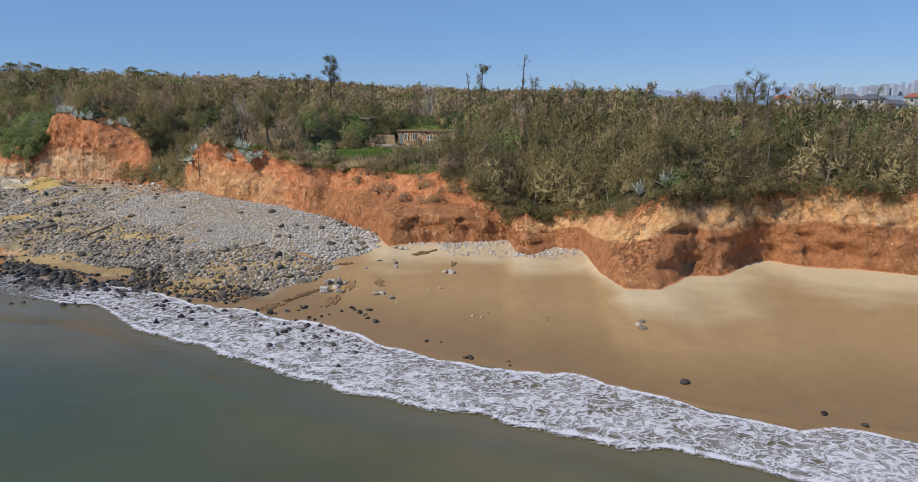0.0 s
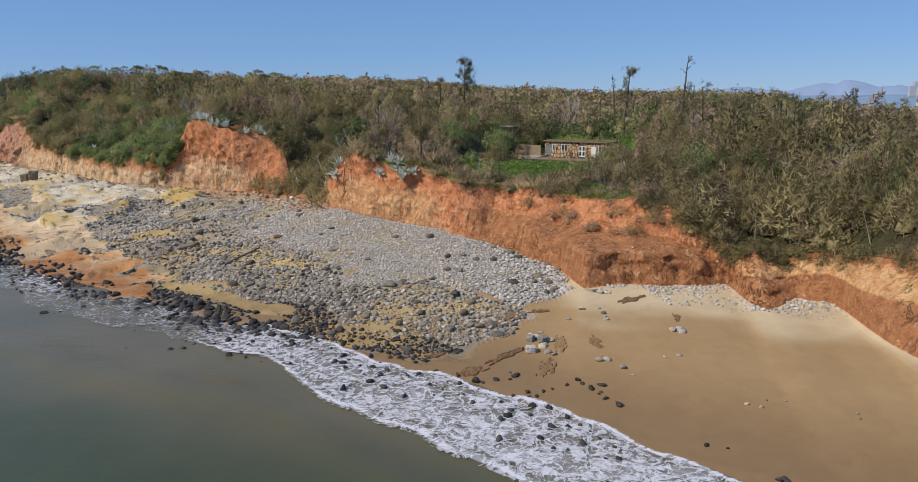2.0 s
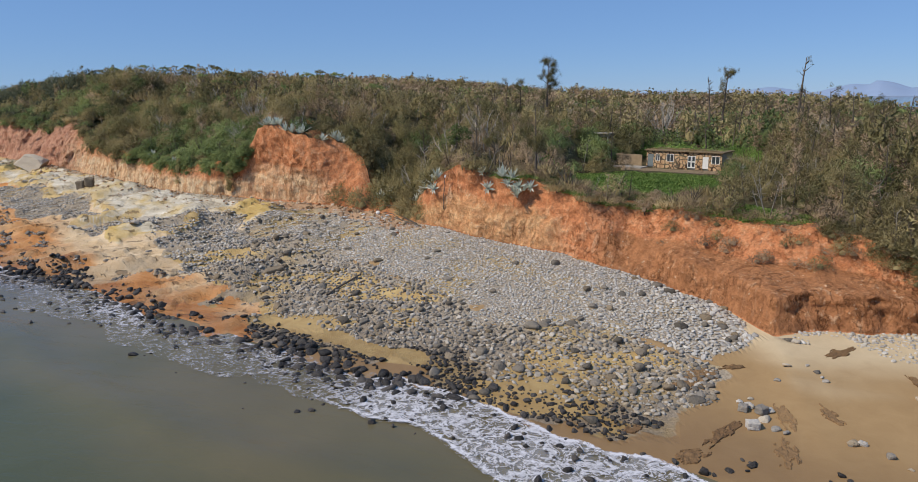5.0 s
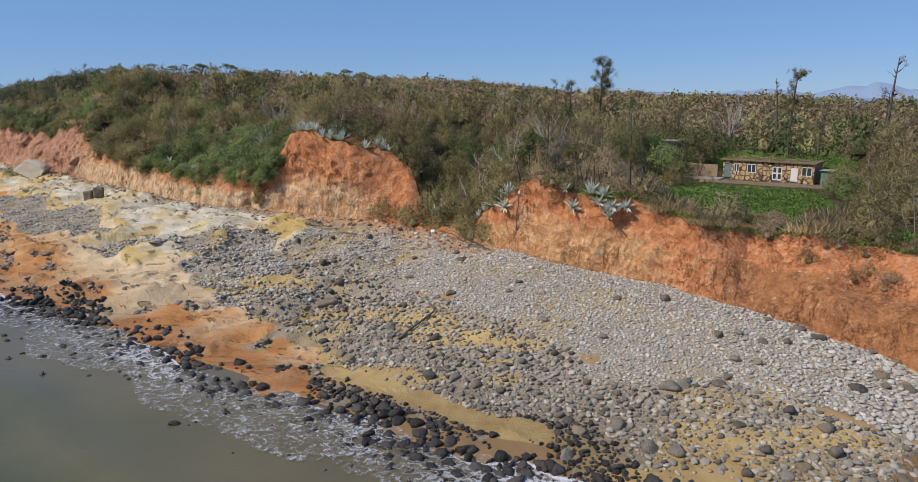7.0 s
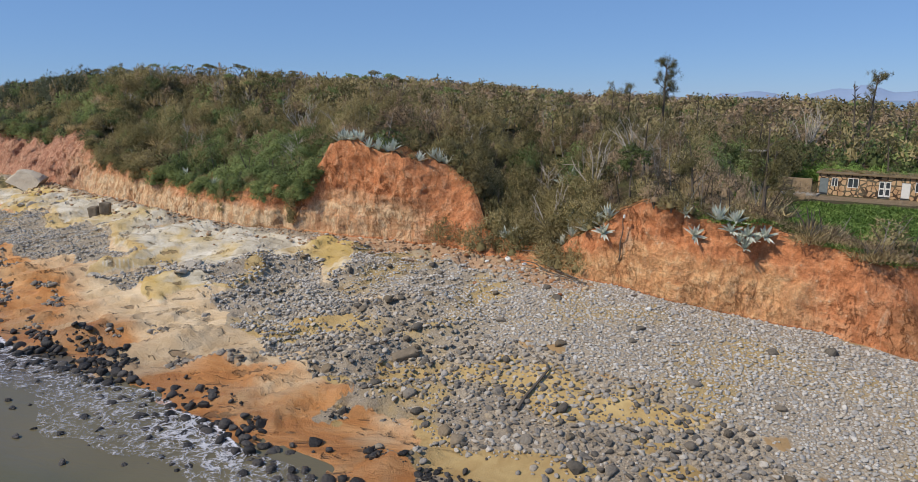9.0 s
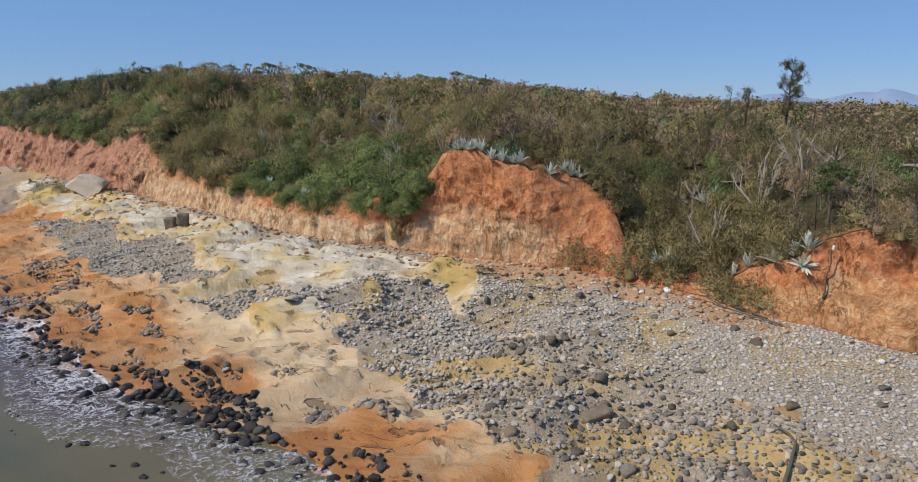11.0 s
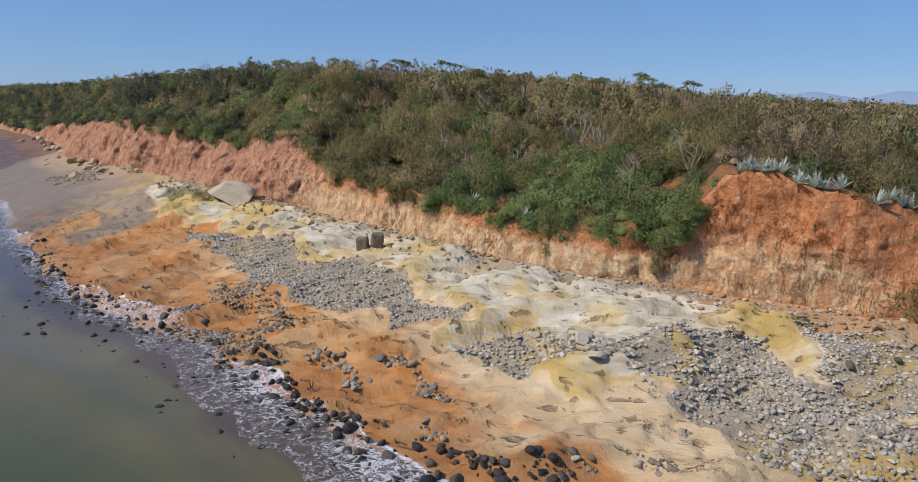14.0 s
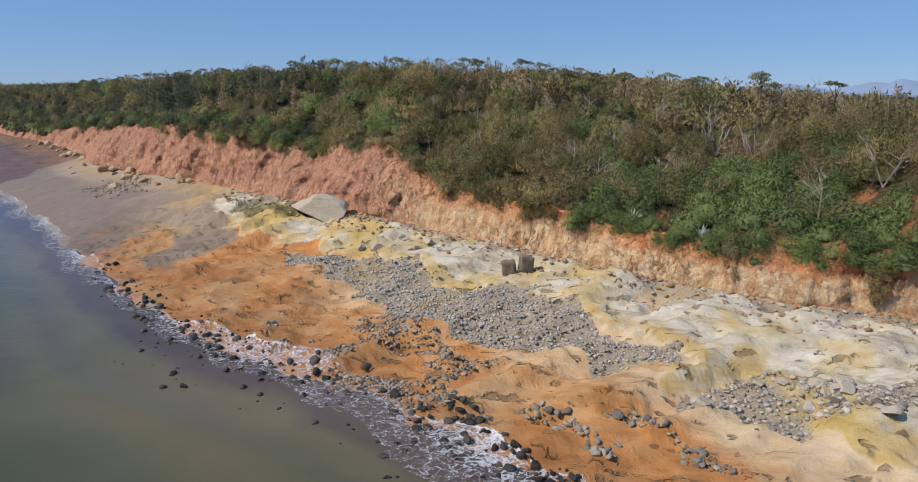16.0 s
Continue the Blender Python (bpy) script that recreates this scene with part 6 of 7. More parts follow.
def brush_mounds():
    """Straw-coloured brush between the lawn and the cliff edge."""
    r = np.random.default_rng(47)
    gx, gd = r.uniform(-48, -12, 1000), r.uniform(-0.3, 7.0, 1000)
    lush = fbm(gx / 4.0, gd / 2.0, 3, 122) > -0.1
    gx, gy = gx[lush], top(gx[lush])[0] + gd[lush]
    plant_mass("lip_grass", SHAPES["mat"], gx, gy, land_z(gx, gy) - 0.1, r.uniform(0.6, 1.0, len(gx)), r.uniform(0.5, 1.0, len(gx)), LEAF_LAWN, "green creeping grass along the cliff edge", "grass", 80)
    x, d = r.uniform(-47, -19, 90), r.uniform(0.6, 6.5, 90)
    y = top(x)[0] + d
    z = land_z(x, y) - 0.15
    for m, kind, mat, lab in ((np.arange(90) < 52, "grass", LEAF_GRASS, "straw-coloured brush below the lawn"), (np.arange(90) >= 52, "dry", LEAF_DRY, "brown twiggy brush below the lawn")):
        plant_mass("brush_mound", SHAPES[kind], x[m], y[m], z[m], r.uniform(0.9, 1.7, m.sum()), r.uniform(0.7, 1.3, m.sum()), mat, lab, "brush", 79)


near_plants()
brush_mounds()
ragged_plants()
bare_branches()
far_plants()
hanging_plants()
lawn_plants()


# ---------------------------------------------------------------- trees
def tree(name, place, height, crown, seed, label, mat=LEAF_PINE, bark=BARK, tufts=26, spread=0.5, kind="olive", group="trees"):
    """A tapered trunk with limbs, and foliage in loose tufts at their ends."""
    r = np.random.default_rng(seed)
    root = new(name)
    x, y = place
    root.location = (x, y, float(land_z(np.array([x]), np.array([y]))[0]) - 0.2)
    bm = bmesh.new()
    lean = r.normal(0, 0.05, 2)
    pts = [Vector((lean[0] * height * t ** 2, lean[1] * height * t ** 2, height * t)) for t in (0, 0.25, 0.5, 0.75, 1.0)]
    w = 0.018 * height + 0.05
    tube(bm, pts, [w, w * 0.8, w * 0.6, w * 0.4, w * 0.15], 6)
    part("trunk", bm, bark, root)
    tips = []
    for k in range(int(8 + 3 * r.random() + 0.9 * max(height - 6, 0))):
        bm = bmesh.new()
        t = r.uniform(0.28, 0.97)
        base = pts[0].lerp(pts[-1], t) if t > 0.999 else Vector((lean[0] * height * t ** 2, lean[1] * height * t ** 2, height * t))
        a = r.uniform(0, math.tau)
        ln = spread * height * r.uniform(0.25, 0.6) * (1.15 - 0.6 * t)
        mid = base + Vector((math.cos(a) * ln * 0.5, math.sin(a) * ln * 0.5, ln * 0.35))
        tip = base + Vector((math.cos(a) * ln, math.sin(a) * ln, ln * r.uniform(0.5, 1.0)))
        tube(bm, [base, mid, tip], [w * 0.4, w * 0.25, w * 0.08], 4)
        limb = part("limb", bm, bark, root)
        for _ in range(2 if tufts else 3):
            b2 = tip + Vector(r.normal(0, 1, 3) * ln * 0.3) + Vector((0, 0, ln * 0.25))
            tips.append(b2)
            if not tufts:
                bm = bmesh.new()
                tube(bm, [mid, b2], [w * 0.18, w * 0.06], 3)
                part("twig", bm, bark, limb)
        tips.append(tip)
    if tufts:
        vs = []
        for k in range(tufts):
            s = crown_shape("leafy_tuft" if kind == "green" else "tuft", 72, seed * 50 + k)
            s[:, :3] = s[:, :3] * crown * r.uniform(0.4, 0.8) + np.array(tips[r.integers(len(tips))][:]) - np.array([0, 0, crown * 0.3])
            vs.append(s)
        v = np.concatenate(vs)
        c = new("crown", foliage_mesh("crown", v, mat))
        c.parent = root
    return tagged(root, label, "tree", group)


def umbrella_tree(place, height, crown, seed):
    r = np.random.default_rng(seed)
    root = new("tree")
    x, y = place
    root.location = (x, y, float(land_z(np.array([x]), np.array([y]))[0]) - 0.2)
    bm = bmesh.new()
    tube(bm, [(0, 0, 0), (0.1, 0, height * 0.5), (0.2, 0.1, height * 0.75)], [0.16, 0.12, 0.09], 6)
    part("trunk", bm, BARK, root)
    for k in range(4):
        bm = bmesh.new()
        a = k * math.tau / 4 + r.uniform(-0.4, 0.4)
        tube(bm, [(0.15, 0.05, height * 0.62), (math.cos(a) * crown * 0.35, math.sin(a) * crown * 0.35, height * 0.85), (math.cos(a) * crown * 0.75, math.sin(a) * crown * 0.75, height)], [0.07, 0.05, 0.02], 4)
        part("limb", bm, BARK, root)
    v = SHAPES["umbrella"][seed % 5].copy()
    v[:, :3] = v[:, :3] * np.array([crown, crown, crown * 0.9]) + np.array([0, 0, height * 0.93])
    c = new("crown", foliage_mesh("crown", v, LEAF_PINE if r.random() < 0.75 else LEAF_GREEN))
    c.parent = root
    return tagged(root, "flat-topped wind-shaped tree on the hill crest", "tree", "trees on the crest")


tree("tree", (-1.4, 156.6), 15.0, 1.3, 601, "tall thin storm-stripped tree above the scrub", tufts=7, spread=0.22)
tree("tree", (-48.3, 165), 14.2, 2.2, 602, "tall ragged casuarina above the scrub", tufts=120, spread=0.26)
tree("tree", (-57.2, 165), 9.5, 1.7, 611, "round-headed casuarina above the scrub", tufts=56, spread=0.3)
tree("tree", (-54.2, 166), 9.8, 1.6, 612, "round-headed casuarina above the scrub", tufts=56, spread=0.3)
tree("tree", (-12.0, 176), 14.0, 2.0, 613, "tall ragged casuarina beside a bare trunk", tufts=70, spread=0.26)
tree("dead_tree", (-14.6, 175), 12.5, 1.0, 614, "tall bare leaning trunk above the scrub", bark=BARK, tufts=0, spread=0.16, group="dead trees")
tree("tree", (-48.5, 110.5), 7.0, 1.6, 615, "grey ragged casuarina above the cliff edge", tufts=44, spread=0.36)
tree("tree", (10.5, 166), 9.5, 1.5, 603, "storm-stripped casuarina above the scrub", tufts=10, spread=0.4)
tree("tree", (-6, 158), 9.0, 1.6, 604, "storm-stripped casuarina above the scrub", tufts=14, spread=0.45)
tree("dead_tree", (-53, 121), 4.6, 1.0, 606, "bleached broken tree above the gully", bark=BARK_PALE, tufts=0, spread=1.0, group="dead trees")
tree("tree", (-42.5, 107.5), 9.0, 1.9, 607, "grey ragged casuarina beside the agaves", tufts=74, spread=0.36)
tree("tree", (-54.5, 113), 5.2, 1.6, 608, "green leafy tree above the gully", mat=LEAF_GREEN, kind="green", tufts=26, spread=0.5)


def fan_tree(place, base, height, limbs, seed, label):
    """A bleached leafless tree whose limbs fan out from the ground."""
    r = np.random.default_rng(seed)
    root = new("dead_tree")
    x, y = place
    root.location = (x, y, float(land_z(np.array([x]), np.array([y]))[0]) + base)
    for k in range(limbs):
        a, out = r.uniform(0, math.tau), r.uniform(0.15, 0.75)
        d = Vector((math.cos(a) * out, math.sin(a) * out, 1.0)).normalized()
        ln = height * r.uniform(0.7, 1.0)
        bend = Vector(r.normal(0, 0.1, 3)) * ln
        pts = [Vector((0, 0, 0)), d * ln * 0.35 + bend * 0.4, d * ln * 0.7 + bend, d * ln + bend * 0.7]
        bm = bmesh.new()
        tube(bm, pts, [0.13, 0.10, 0.065, 0.02], 5)
        limb = part("limb", bm, BARK_PALE, root)
        for q in range(4):
            s = pts[1].lerp(pts[3], r.uniform(0.1, 0.95))
            e = s + (d + Vector(r.normal(0, 0.5, 3))).normalized() * ln * r.uniform(0.18, 0.34)
            bm = bmesh.new()
            tube(bm, [s, e], [0.05, 0.015], 3)
            part("twig", bm, BARK_PALE, limb)
    return tagged(root, label, "tree", "dead trees")


fan_tree((-24.5, 165.5), 0.0, 8.6, 15, 616, "bleached leafless tree fanning out behind the bunkhouse")
fan_tree((-58.5, 123.5), 0.0, 6.6, 6, 617, "bleached broken limbs standing above the gully")
fan_tree((-53.5, 127), 0.0, 7.0, 6, 618, "bleached broken limbs standing in the scrub")
fan_tree((-63.5, 121.0), 0.0, 5.8, 5, 619, "bleached broken limbs at the gully edge")
fan_tree((-108.5, 152), 0.0, 6.0, 6, 620, "bleached leafless tree on the green slope")
fan_tree((-97.5, 139), 0.0, 6.0, 5, 621, "bleached leafless tree above the red bluff")
fan_tree((-113, 157), 0.0, 6.0, 6, 622, "bleached leafless tree on the green slope")
fan_tree((-158, 182), 0.0, 6.0, 5, 623, "bleached leafless tree on the western slope")
r_t = np.random.default_rng(77)
for k in range(64):
    tx = r_t.uniform(-70, 75)
    ty = float(top(np.array([tx]))[0][0]) + r_t.uniform(8, 85)
    if not (-50 < tx < -4 and ty < 166):
        tree("tree", (tx, ty), r_t.uniform(4.5, 8.0), 1.4, 620 + k, "storm-stripped casuarina standing in the scrub", tufts=int(r_t.integers(8, 34)), spread=0.4)
for k in range(34):
    tx = r_t.uniform(-45, 75)
    ty = float(top(np.array([tx]))[0][0]) + r_t.uniform(38, 88)
    tree("tree", (tx, ty), r_t.uniform(5.5, 9.5), 1.5, 1100 + k, "tall ragged storm-stripped tree above the scrub", tufts=int(r_t.integers(8, 24)), spread=0.3)
for k in range(60):
    tx = r_t.uniform(-170, 30)
    ty = float(top(np.array([tx]))[0][0]) + r_t.uniform(6, 60)
    if not (-50 < tx < -4 and ty < 152):
        tree("dead_tree", (tx, ty), r_t.uniform(3.0, 5.4), 1.0, 700 + k, "bleached leafless tree in the scrub", bark=BARK_PALE, tufts=0, spread=0.8, group="dead trees")
for k in range(165):
    tx = r_t.uniform(-440, -62)
    d = r_t.uniform(34, 62)
    ty = float(top(np.array([tx]))[0][0]) + d
    umbrella_tree((tx, ty), r_t.uniform(4.0, 6.4), r_t.uniform(1.1, 2.1), 800 + k)


r_c = np.random.default_rng(78)
for k in range(20):
    tx = r_c.uniform(-14, 44)
    ty = float(top(np.array([tx]))[0][0]) + r_c.uniform(28, 80)
    tree("tree", (tx, ty), r_c.uniform(6.0, 10.0), r_c.uniform(1.5, 2.1), 660 + k, "tall storm-torn casuarina with ragged crown", tufts=int(r_c.integers(18, 42)), spread=0.42)


def casuarina_row():
    """The dense dark trees at the eastern edge."""
    r = np.random.default_rng(91)
    for k in range(34):
        tx = r.uniform(-12, 36)
        ty = float(top(np.array([tx]))[0][0]) + r.uniform(2, 22)
        tree("tree", (tx, ty), r.uniform(3.5, 6.0), 1.9, 900 + k, "dense grey-green casuarina at the cliff edge", mat=LEAF_OLIVE if k % 3 else LEAF_PINE, tufts=30, spread=0.5)


casuarina_row()


# ---------------------------------------------------------------- agaves
def agave(seed):
    r = np.random.default_rng(seed)
    root = new("agave")
    for k in range(18):
        bm = bmesh.new()
        a, el = k * 2.4 + r.uniform(-0.2, 0.2), radians(r.uniform(22, 86))
        ln, w = r.uniform(0.8, 1.15), 0.10
        d = Vector((math.cos(a), math.sin(a), 0))
        s = Vector((-math.sin(a), math.cos(a), 0))
        rows = []
        for q, (t, ww) in enumerate(((0, 0.7), (0.3, 1.0), (0.65, 0.75), (1.0, 0.05))):
            p = d * (ln * t * math.cos(el)) + Vector((0, 0, ln * t * math.sin(el) - 0.25 * t * t * math.cos(el)))
            rows.append([bm.verts.new(p - s * w * ww), bm.verts.new(p + Vector((0, 0, -0.05 * ww))), bm.verts.new(p + s * w * ww)])
        for r0, r1 in zip(rows, rows[1:]):
            for q in range(2):
                bm.faces.new((r0[q], r0[q + 1], r1[q + 1], r1[q]))
        part("leaf", bm, LEAF_AGAVE, root)
    return tagged(root, "blue-grey spiky agave growing on the cliff edge", "agave", "agaves")


AGAVES = [(-93.2, 129.6), (-92.0, 129.9), (-90.3, 129.4), (-87.4, 129.0), (-86.0, 128.8), (-84.4, 127.0), (-77.6, 128.2), (-68.6, 121.0), (-58.8, 112.2), (-92.4, 128.6), (-91.2, 128.4), (-89.4, 128.0), (-88.0, 127.6), (-86.6, 127.2), (-85.6, 127.6), (-81.0, 126.0), (-79.6, 126.4), (-78.6, 126.8), (-71.0, 130.0), (-70.0, 131.0), (-72.0, 131.5),
          (-46.6, 106.0), (-45.2, 106.8), (-56.6, 109.6), (-57.6, 110.4), (-60.5, 114.0), (-61.6, 114.8), (-67.6, 119.0), (-66.5, 119.6),
          (12.3, 77.6), (14.8, 76.6), (15.6, 77.4), (-124, 137.0), (-116.5, 134.0), (-112, 148), (-110.5, 148.6), (-109, 149), (-107, 148.4), (-124.5, 143)]
AGAVES += [(cx + dx, cy + dy) for cx, cy in CLUMPS for dx, dy in ((0, 0), (1.1, 0.3), (-0.5, 0.8))]
# rooted in the face, below the lip
HANGING = [(-45.6, 0.7), (-44.9, 1.4), (-44.2, 1.0), (-43.5, 1.7), (-42.7, 1.2), (-44.4, 2.1), (-48.6, 1.6), (-49.4, 0.3), (-57.0, 1.0)]
pattern_agaves = [agave(3), agave(4)]
r_a = np.random.default_rng(8)
for k, (ax, ay) in enumerate(AGAVES):
    s = r_a.uniform(1.4, 1.9)
    lip = top(np.array([ax]))
    if ay - float(lip[0][0]) < 3.0:
        ay = float(lip[0][0]) + r_a.uniform(-0.1, 0.7)
        az = float(lip[1][0]) + 0.05
    else:
        az = float(land_z(np.array([ax]), np.array([ay]))[0]) + 0.3
    m4 = Matrix.LocRotScale((ax, ay, az), Euler((r_a.normal(0, 0.15), r_a.normal(0, 0.15), r_a.uniform(0, 6))), (s, s, s))
    if k < 2:
        pattern_agaves[k].matrix_world = m4
    else:
        copy_thing(pattern_agaves[k % 2], m4).matrix_basis = m4
for k, (ax, drop) in enumerate(HANGING):
    (ty,), (tz,) = top(np.array([ax]))
    (fy,), (fz,) = foot(np.array([ax]))
    s = r_a.uniform(1.0, 1.4)
    m4 = Matrix.LocRotScale((ax, ty - 0.15 + (fy - ty) * drop / max(tz - fz, 2), tz - drop), Euler((0.55 + r_a.normal(0, 0.15), r_a.normal(0, 0.2), 0)), (s, s, s))
    tagged(copy_thing(pattern_agaves[k % 2], m4), "blue-grey spiky agave hanging from the clay face", "agave", "agaves").matrix_basis = m4


# ---------------------------------------------------------------- the painted bunkhouse
def camouflage():
    m, nt, b = material("camouflage_paint", 0.9, 0.2)
    p = coords(nt)
    warp = noise_node(nt, 1.2, 3, 0.5, p)
    v = nt.nodes.new("ShaderNodeTexVoronoi")
    v.feature = 'DISTANCE_TO_EDGE'
    v.inputs["Scale"].default_value = 1.5
    nt.links.new(p, v.inputs["Vector"])
    tan = ramp(nt, warp, [(0.4, (0.56, 0.38, 0.22)), (0.6, (0.44, 0.27, 0.15))])
    seam = ramp(nt, noise_node(nt, 0.8, 2, 0.5, p), [(0.45, (0.07, 0.045, 0.03)), (0.55, (0.13, 0.11, 0.075))])
    col = mix(nt, ramp(nt, calc(nt, 'ADD', v.outputs["Distance"], calc(nt, 'MULTIPLY', calc(nt, 'SUBTRACT', warp, 0.5), 0.25)), [(0.07, grey(1)), (0.11, grey(0))]), tan, seam)
    nt.links.new(col, b.inputs["Base Color"])
    bump(nt, b, warp, 0.3, 0.05)
    return m


CAMO = camouflage()
WHITE_PAINT = plain_material("white_paint", (0.78, 0.78, 0.75), 0.6, 3.0, 0.15)
ROOF_BROWN = plain_material("browned_roof", (0.27, 0.20, 0.12), 0.95, 2.0, 0.5)
DOOR_GREY = plain_material("grey_blue_door", (0.20, 0.24, 0.25), 0.7, 3.0, 0.3)
SHED_GREEN = plain_material("green_sheet", (0.16, 0.27, 0.19), 0.7, 3.0, 0.3)
GLASS, gnt, gb = material("window_glass", 0.08, 0.5)
gb.inputs["Base Color"].default_value = (0.05, 0.06, 0.07, 1)


def bm_box(lo, hi):
    bm = bmesh.new()
    box(bm, lo, hi)
    bmesh.ops.bevel(bm, geom=bm.edges[:], offset=0.015, segments=1, affect='EDGES')
    return bm


def window(root, x0, x1, z0, z1):
    w = part("window", bm_box((x0, -0.04, z0), (x1, 0.0, z0 + 0.08)), WHITE_PAINT, root, "white-framed window with dark glass")
    for lo, hi in (((x0, -0.04, z1 - 0.08), (x1, 0.04, z1)), ((x0, -0.04, z0 + 0.08), (x0 + 0.08, 0.04, z1 - 0.08)), ((x1 - 0.08, -0.04, z0 + 0.08), (x1, 0.04, z1 - 0.08)),
                   (((x0 + x1) / 2 - 0.05, -0.04, z0 + 0.08), ((x0 + x1) / 2 + 0.05, 0.04, z1 - 0.08))):
        part("frame_bar", bm_box(lo, hi), WHITE_PAINT, w)
    part("pane", bm_box((x0 + 0.08, 0.06, z0 + 0.08), (x1 - 0.08, 0.08, z1 - 0.08)), GLASS, w, "dark window glass")


def bunkhouse():
    root = new("bunkhouse")
    ex = Vector((0.90, -0.436, 0)).normalized()
    ey = Vector((0.436, 0.90, 0)).normalized()
    root.matrix_world = Matrix(((ex.x, ey.x, 0, -27.9), (ex.y, ey.y, 0, 144.6), (0, 0, 1, 10.75), (0, 0, 0, 1)))
    L, H, D = 13.2, 2.7, 5.0
    holes = [(0.2, 1.3, 0.0, 2.1), (1.7, 2.5, 1.0, 2.2), (3.7, 5.0, 0.95, 2.25), (7.4, 8.8, 0.0, 2.1), (10.0, 11.0, 0.0, 2.05), (11.5, 12.9, 0.9, 2.2)]
    x = 0.0
    bm = bmesh.new()
    for x0, x1, z0, z1 in holes:
        box(bm, (x, 0, -0.4), (x0, 0.25, H))
        if z0 > 0:
            box(bm, (x0, 0, -0.4), (x1, 0.25, z0))
        box(bm, (x0, 0, z1), (x1, 0.25, H))
        x = x1
    box(bm, (x, 0, -0.4), (L, 0.25, H))
    part("front_wall", bm, CAMO, root, "wall painted in tan and brown camouflage patches")
    for name, lo, hi in (("side_wall", (0, 0.25, -0.4), (0.25, D, H)), ("side_wall", (L - 0.25, 0.25, -0.4), (L, D, H)), ("back_wall", (0.25, D - 0.25, -0.4), (L - 0.25, D, H))):
        part(name, bm_box(lo, hi), CONCRETE, root)
    part("roof", bm_box((-0.3, -0.34, H), (L + 0.3, D + 0.3, H + 0.2)), ROOF_BROWN, root, "flat roof slab browned by dead growth")
    part("floor_slab", bm_box((0.25, 0.25, -0.3), (L - 0.25, D - 0.25, 0.0)), CONCRETE, root)
    for x0, x1, z0, z1 in (holes[1], holes[2], holes[5]):
        window(root, x0, x1, z0, z1)
    part("door", bm_box((0.22, 0.04, 0.0), (1.28, 0.10, 2.08)), DOOR_GREY, root, "grey-blue plank door")
    part("door", bm_box((10.02, 0.04, 0.0), (10.98, 0.10, 2.03)), WHITE_PAINT, root, "white painted door")
    for k in range(2):
        lo = 7.42 + k * 0.7
        dr = part("door", bm_box((lo, 0.05, 0.0), (lo + 0.66, 0.09, 2.06)), WHITE_PAINT, root, "white glazed double door leaf")
        for q in range(2):
            part("pane", bm_box((lo + 0.12, 0.03, 0.25 + q * 0.95), (lo + 0.54, 0.045, 1.0 + q * 0.95)), GLASS, dr, "dark door glass")
    return tagged(root, "low bunkhouse with camouflage-painted wall and flat roof", "house")


def annex():
    root = new("walled_yard")
    root.matrix_world = bpy.data.objects["bunkhouse"].matrix_world.copy()
    part("wall", bm_box((-5.4, -0.4, -0.3), (-0.7, -0.1, 1.9)), WALL_TAN, root, "stained tan plastered wall")
    part("wall", bm_box((-5.7, -0.4, -0.3), (-5.4, 4.0, 1.9)), WALL_TAN, root)
    part("ledge", bm_box((-7.0, -3.2, -0.35), (0.5, -0.42, -0.05)), CONCRETE, root, "low concrete ledge")
    tagged(root, "stained low yard wall joined to the bunkhouse", "wall")
    shed = new("shed")
    shed.matrix_world = root.matrix_world.copy()
    part("wall", bm_box((14.0, 0.6, -0.3), (15.6, 0.7, 1.8)), SHED_GREEN, shed)
    part("wall", bm_box((14.0, 0.7, -0.3), (14.1, 2.4, 1.8)), SHED_GREEN, shed)
    part("wall", bm_box((15.5, 0.7, -0.3), (15.6, 2.4, 1.8)), SHED_GREEN, shed)
    part("roof", bm_box((13.8, 0.3, 1.8), (15.8, 2.6, 1.9)), CONCRETE, shed)
    tagged(shed, "small green sheet-metal shed beside the bunkhouse", "shed")


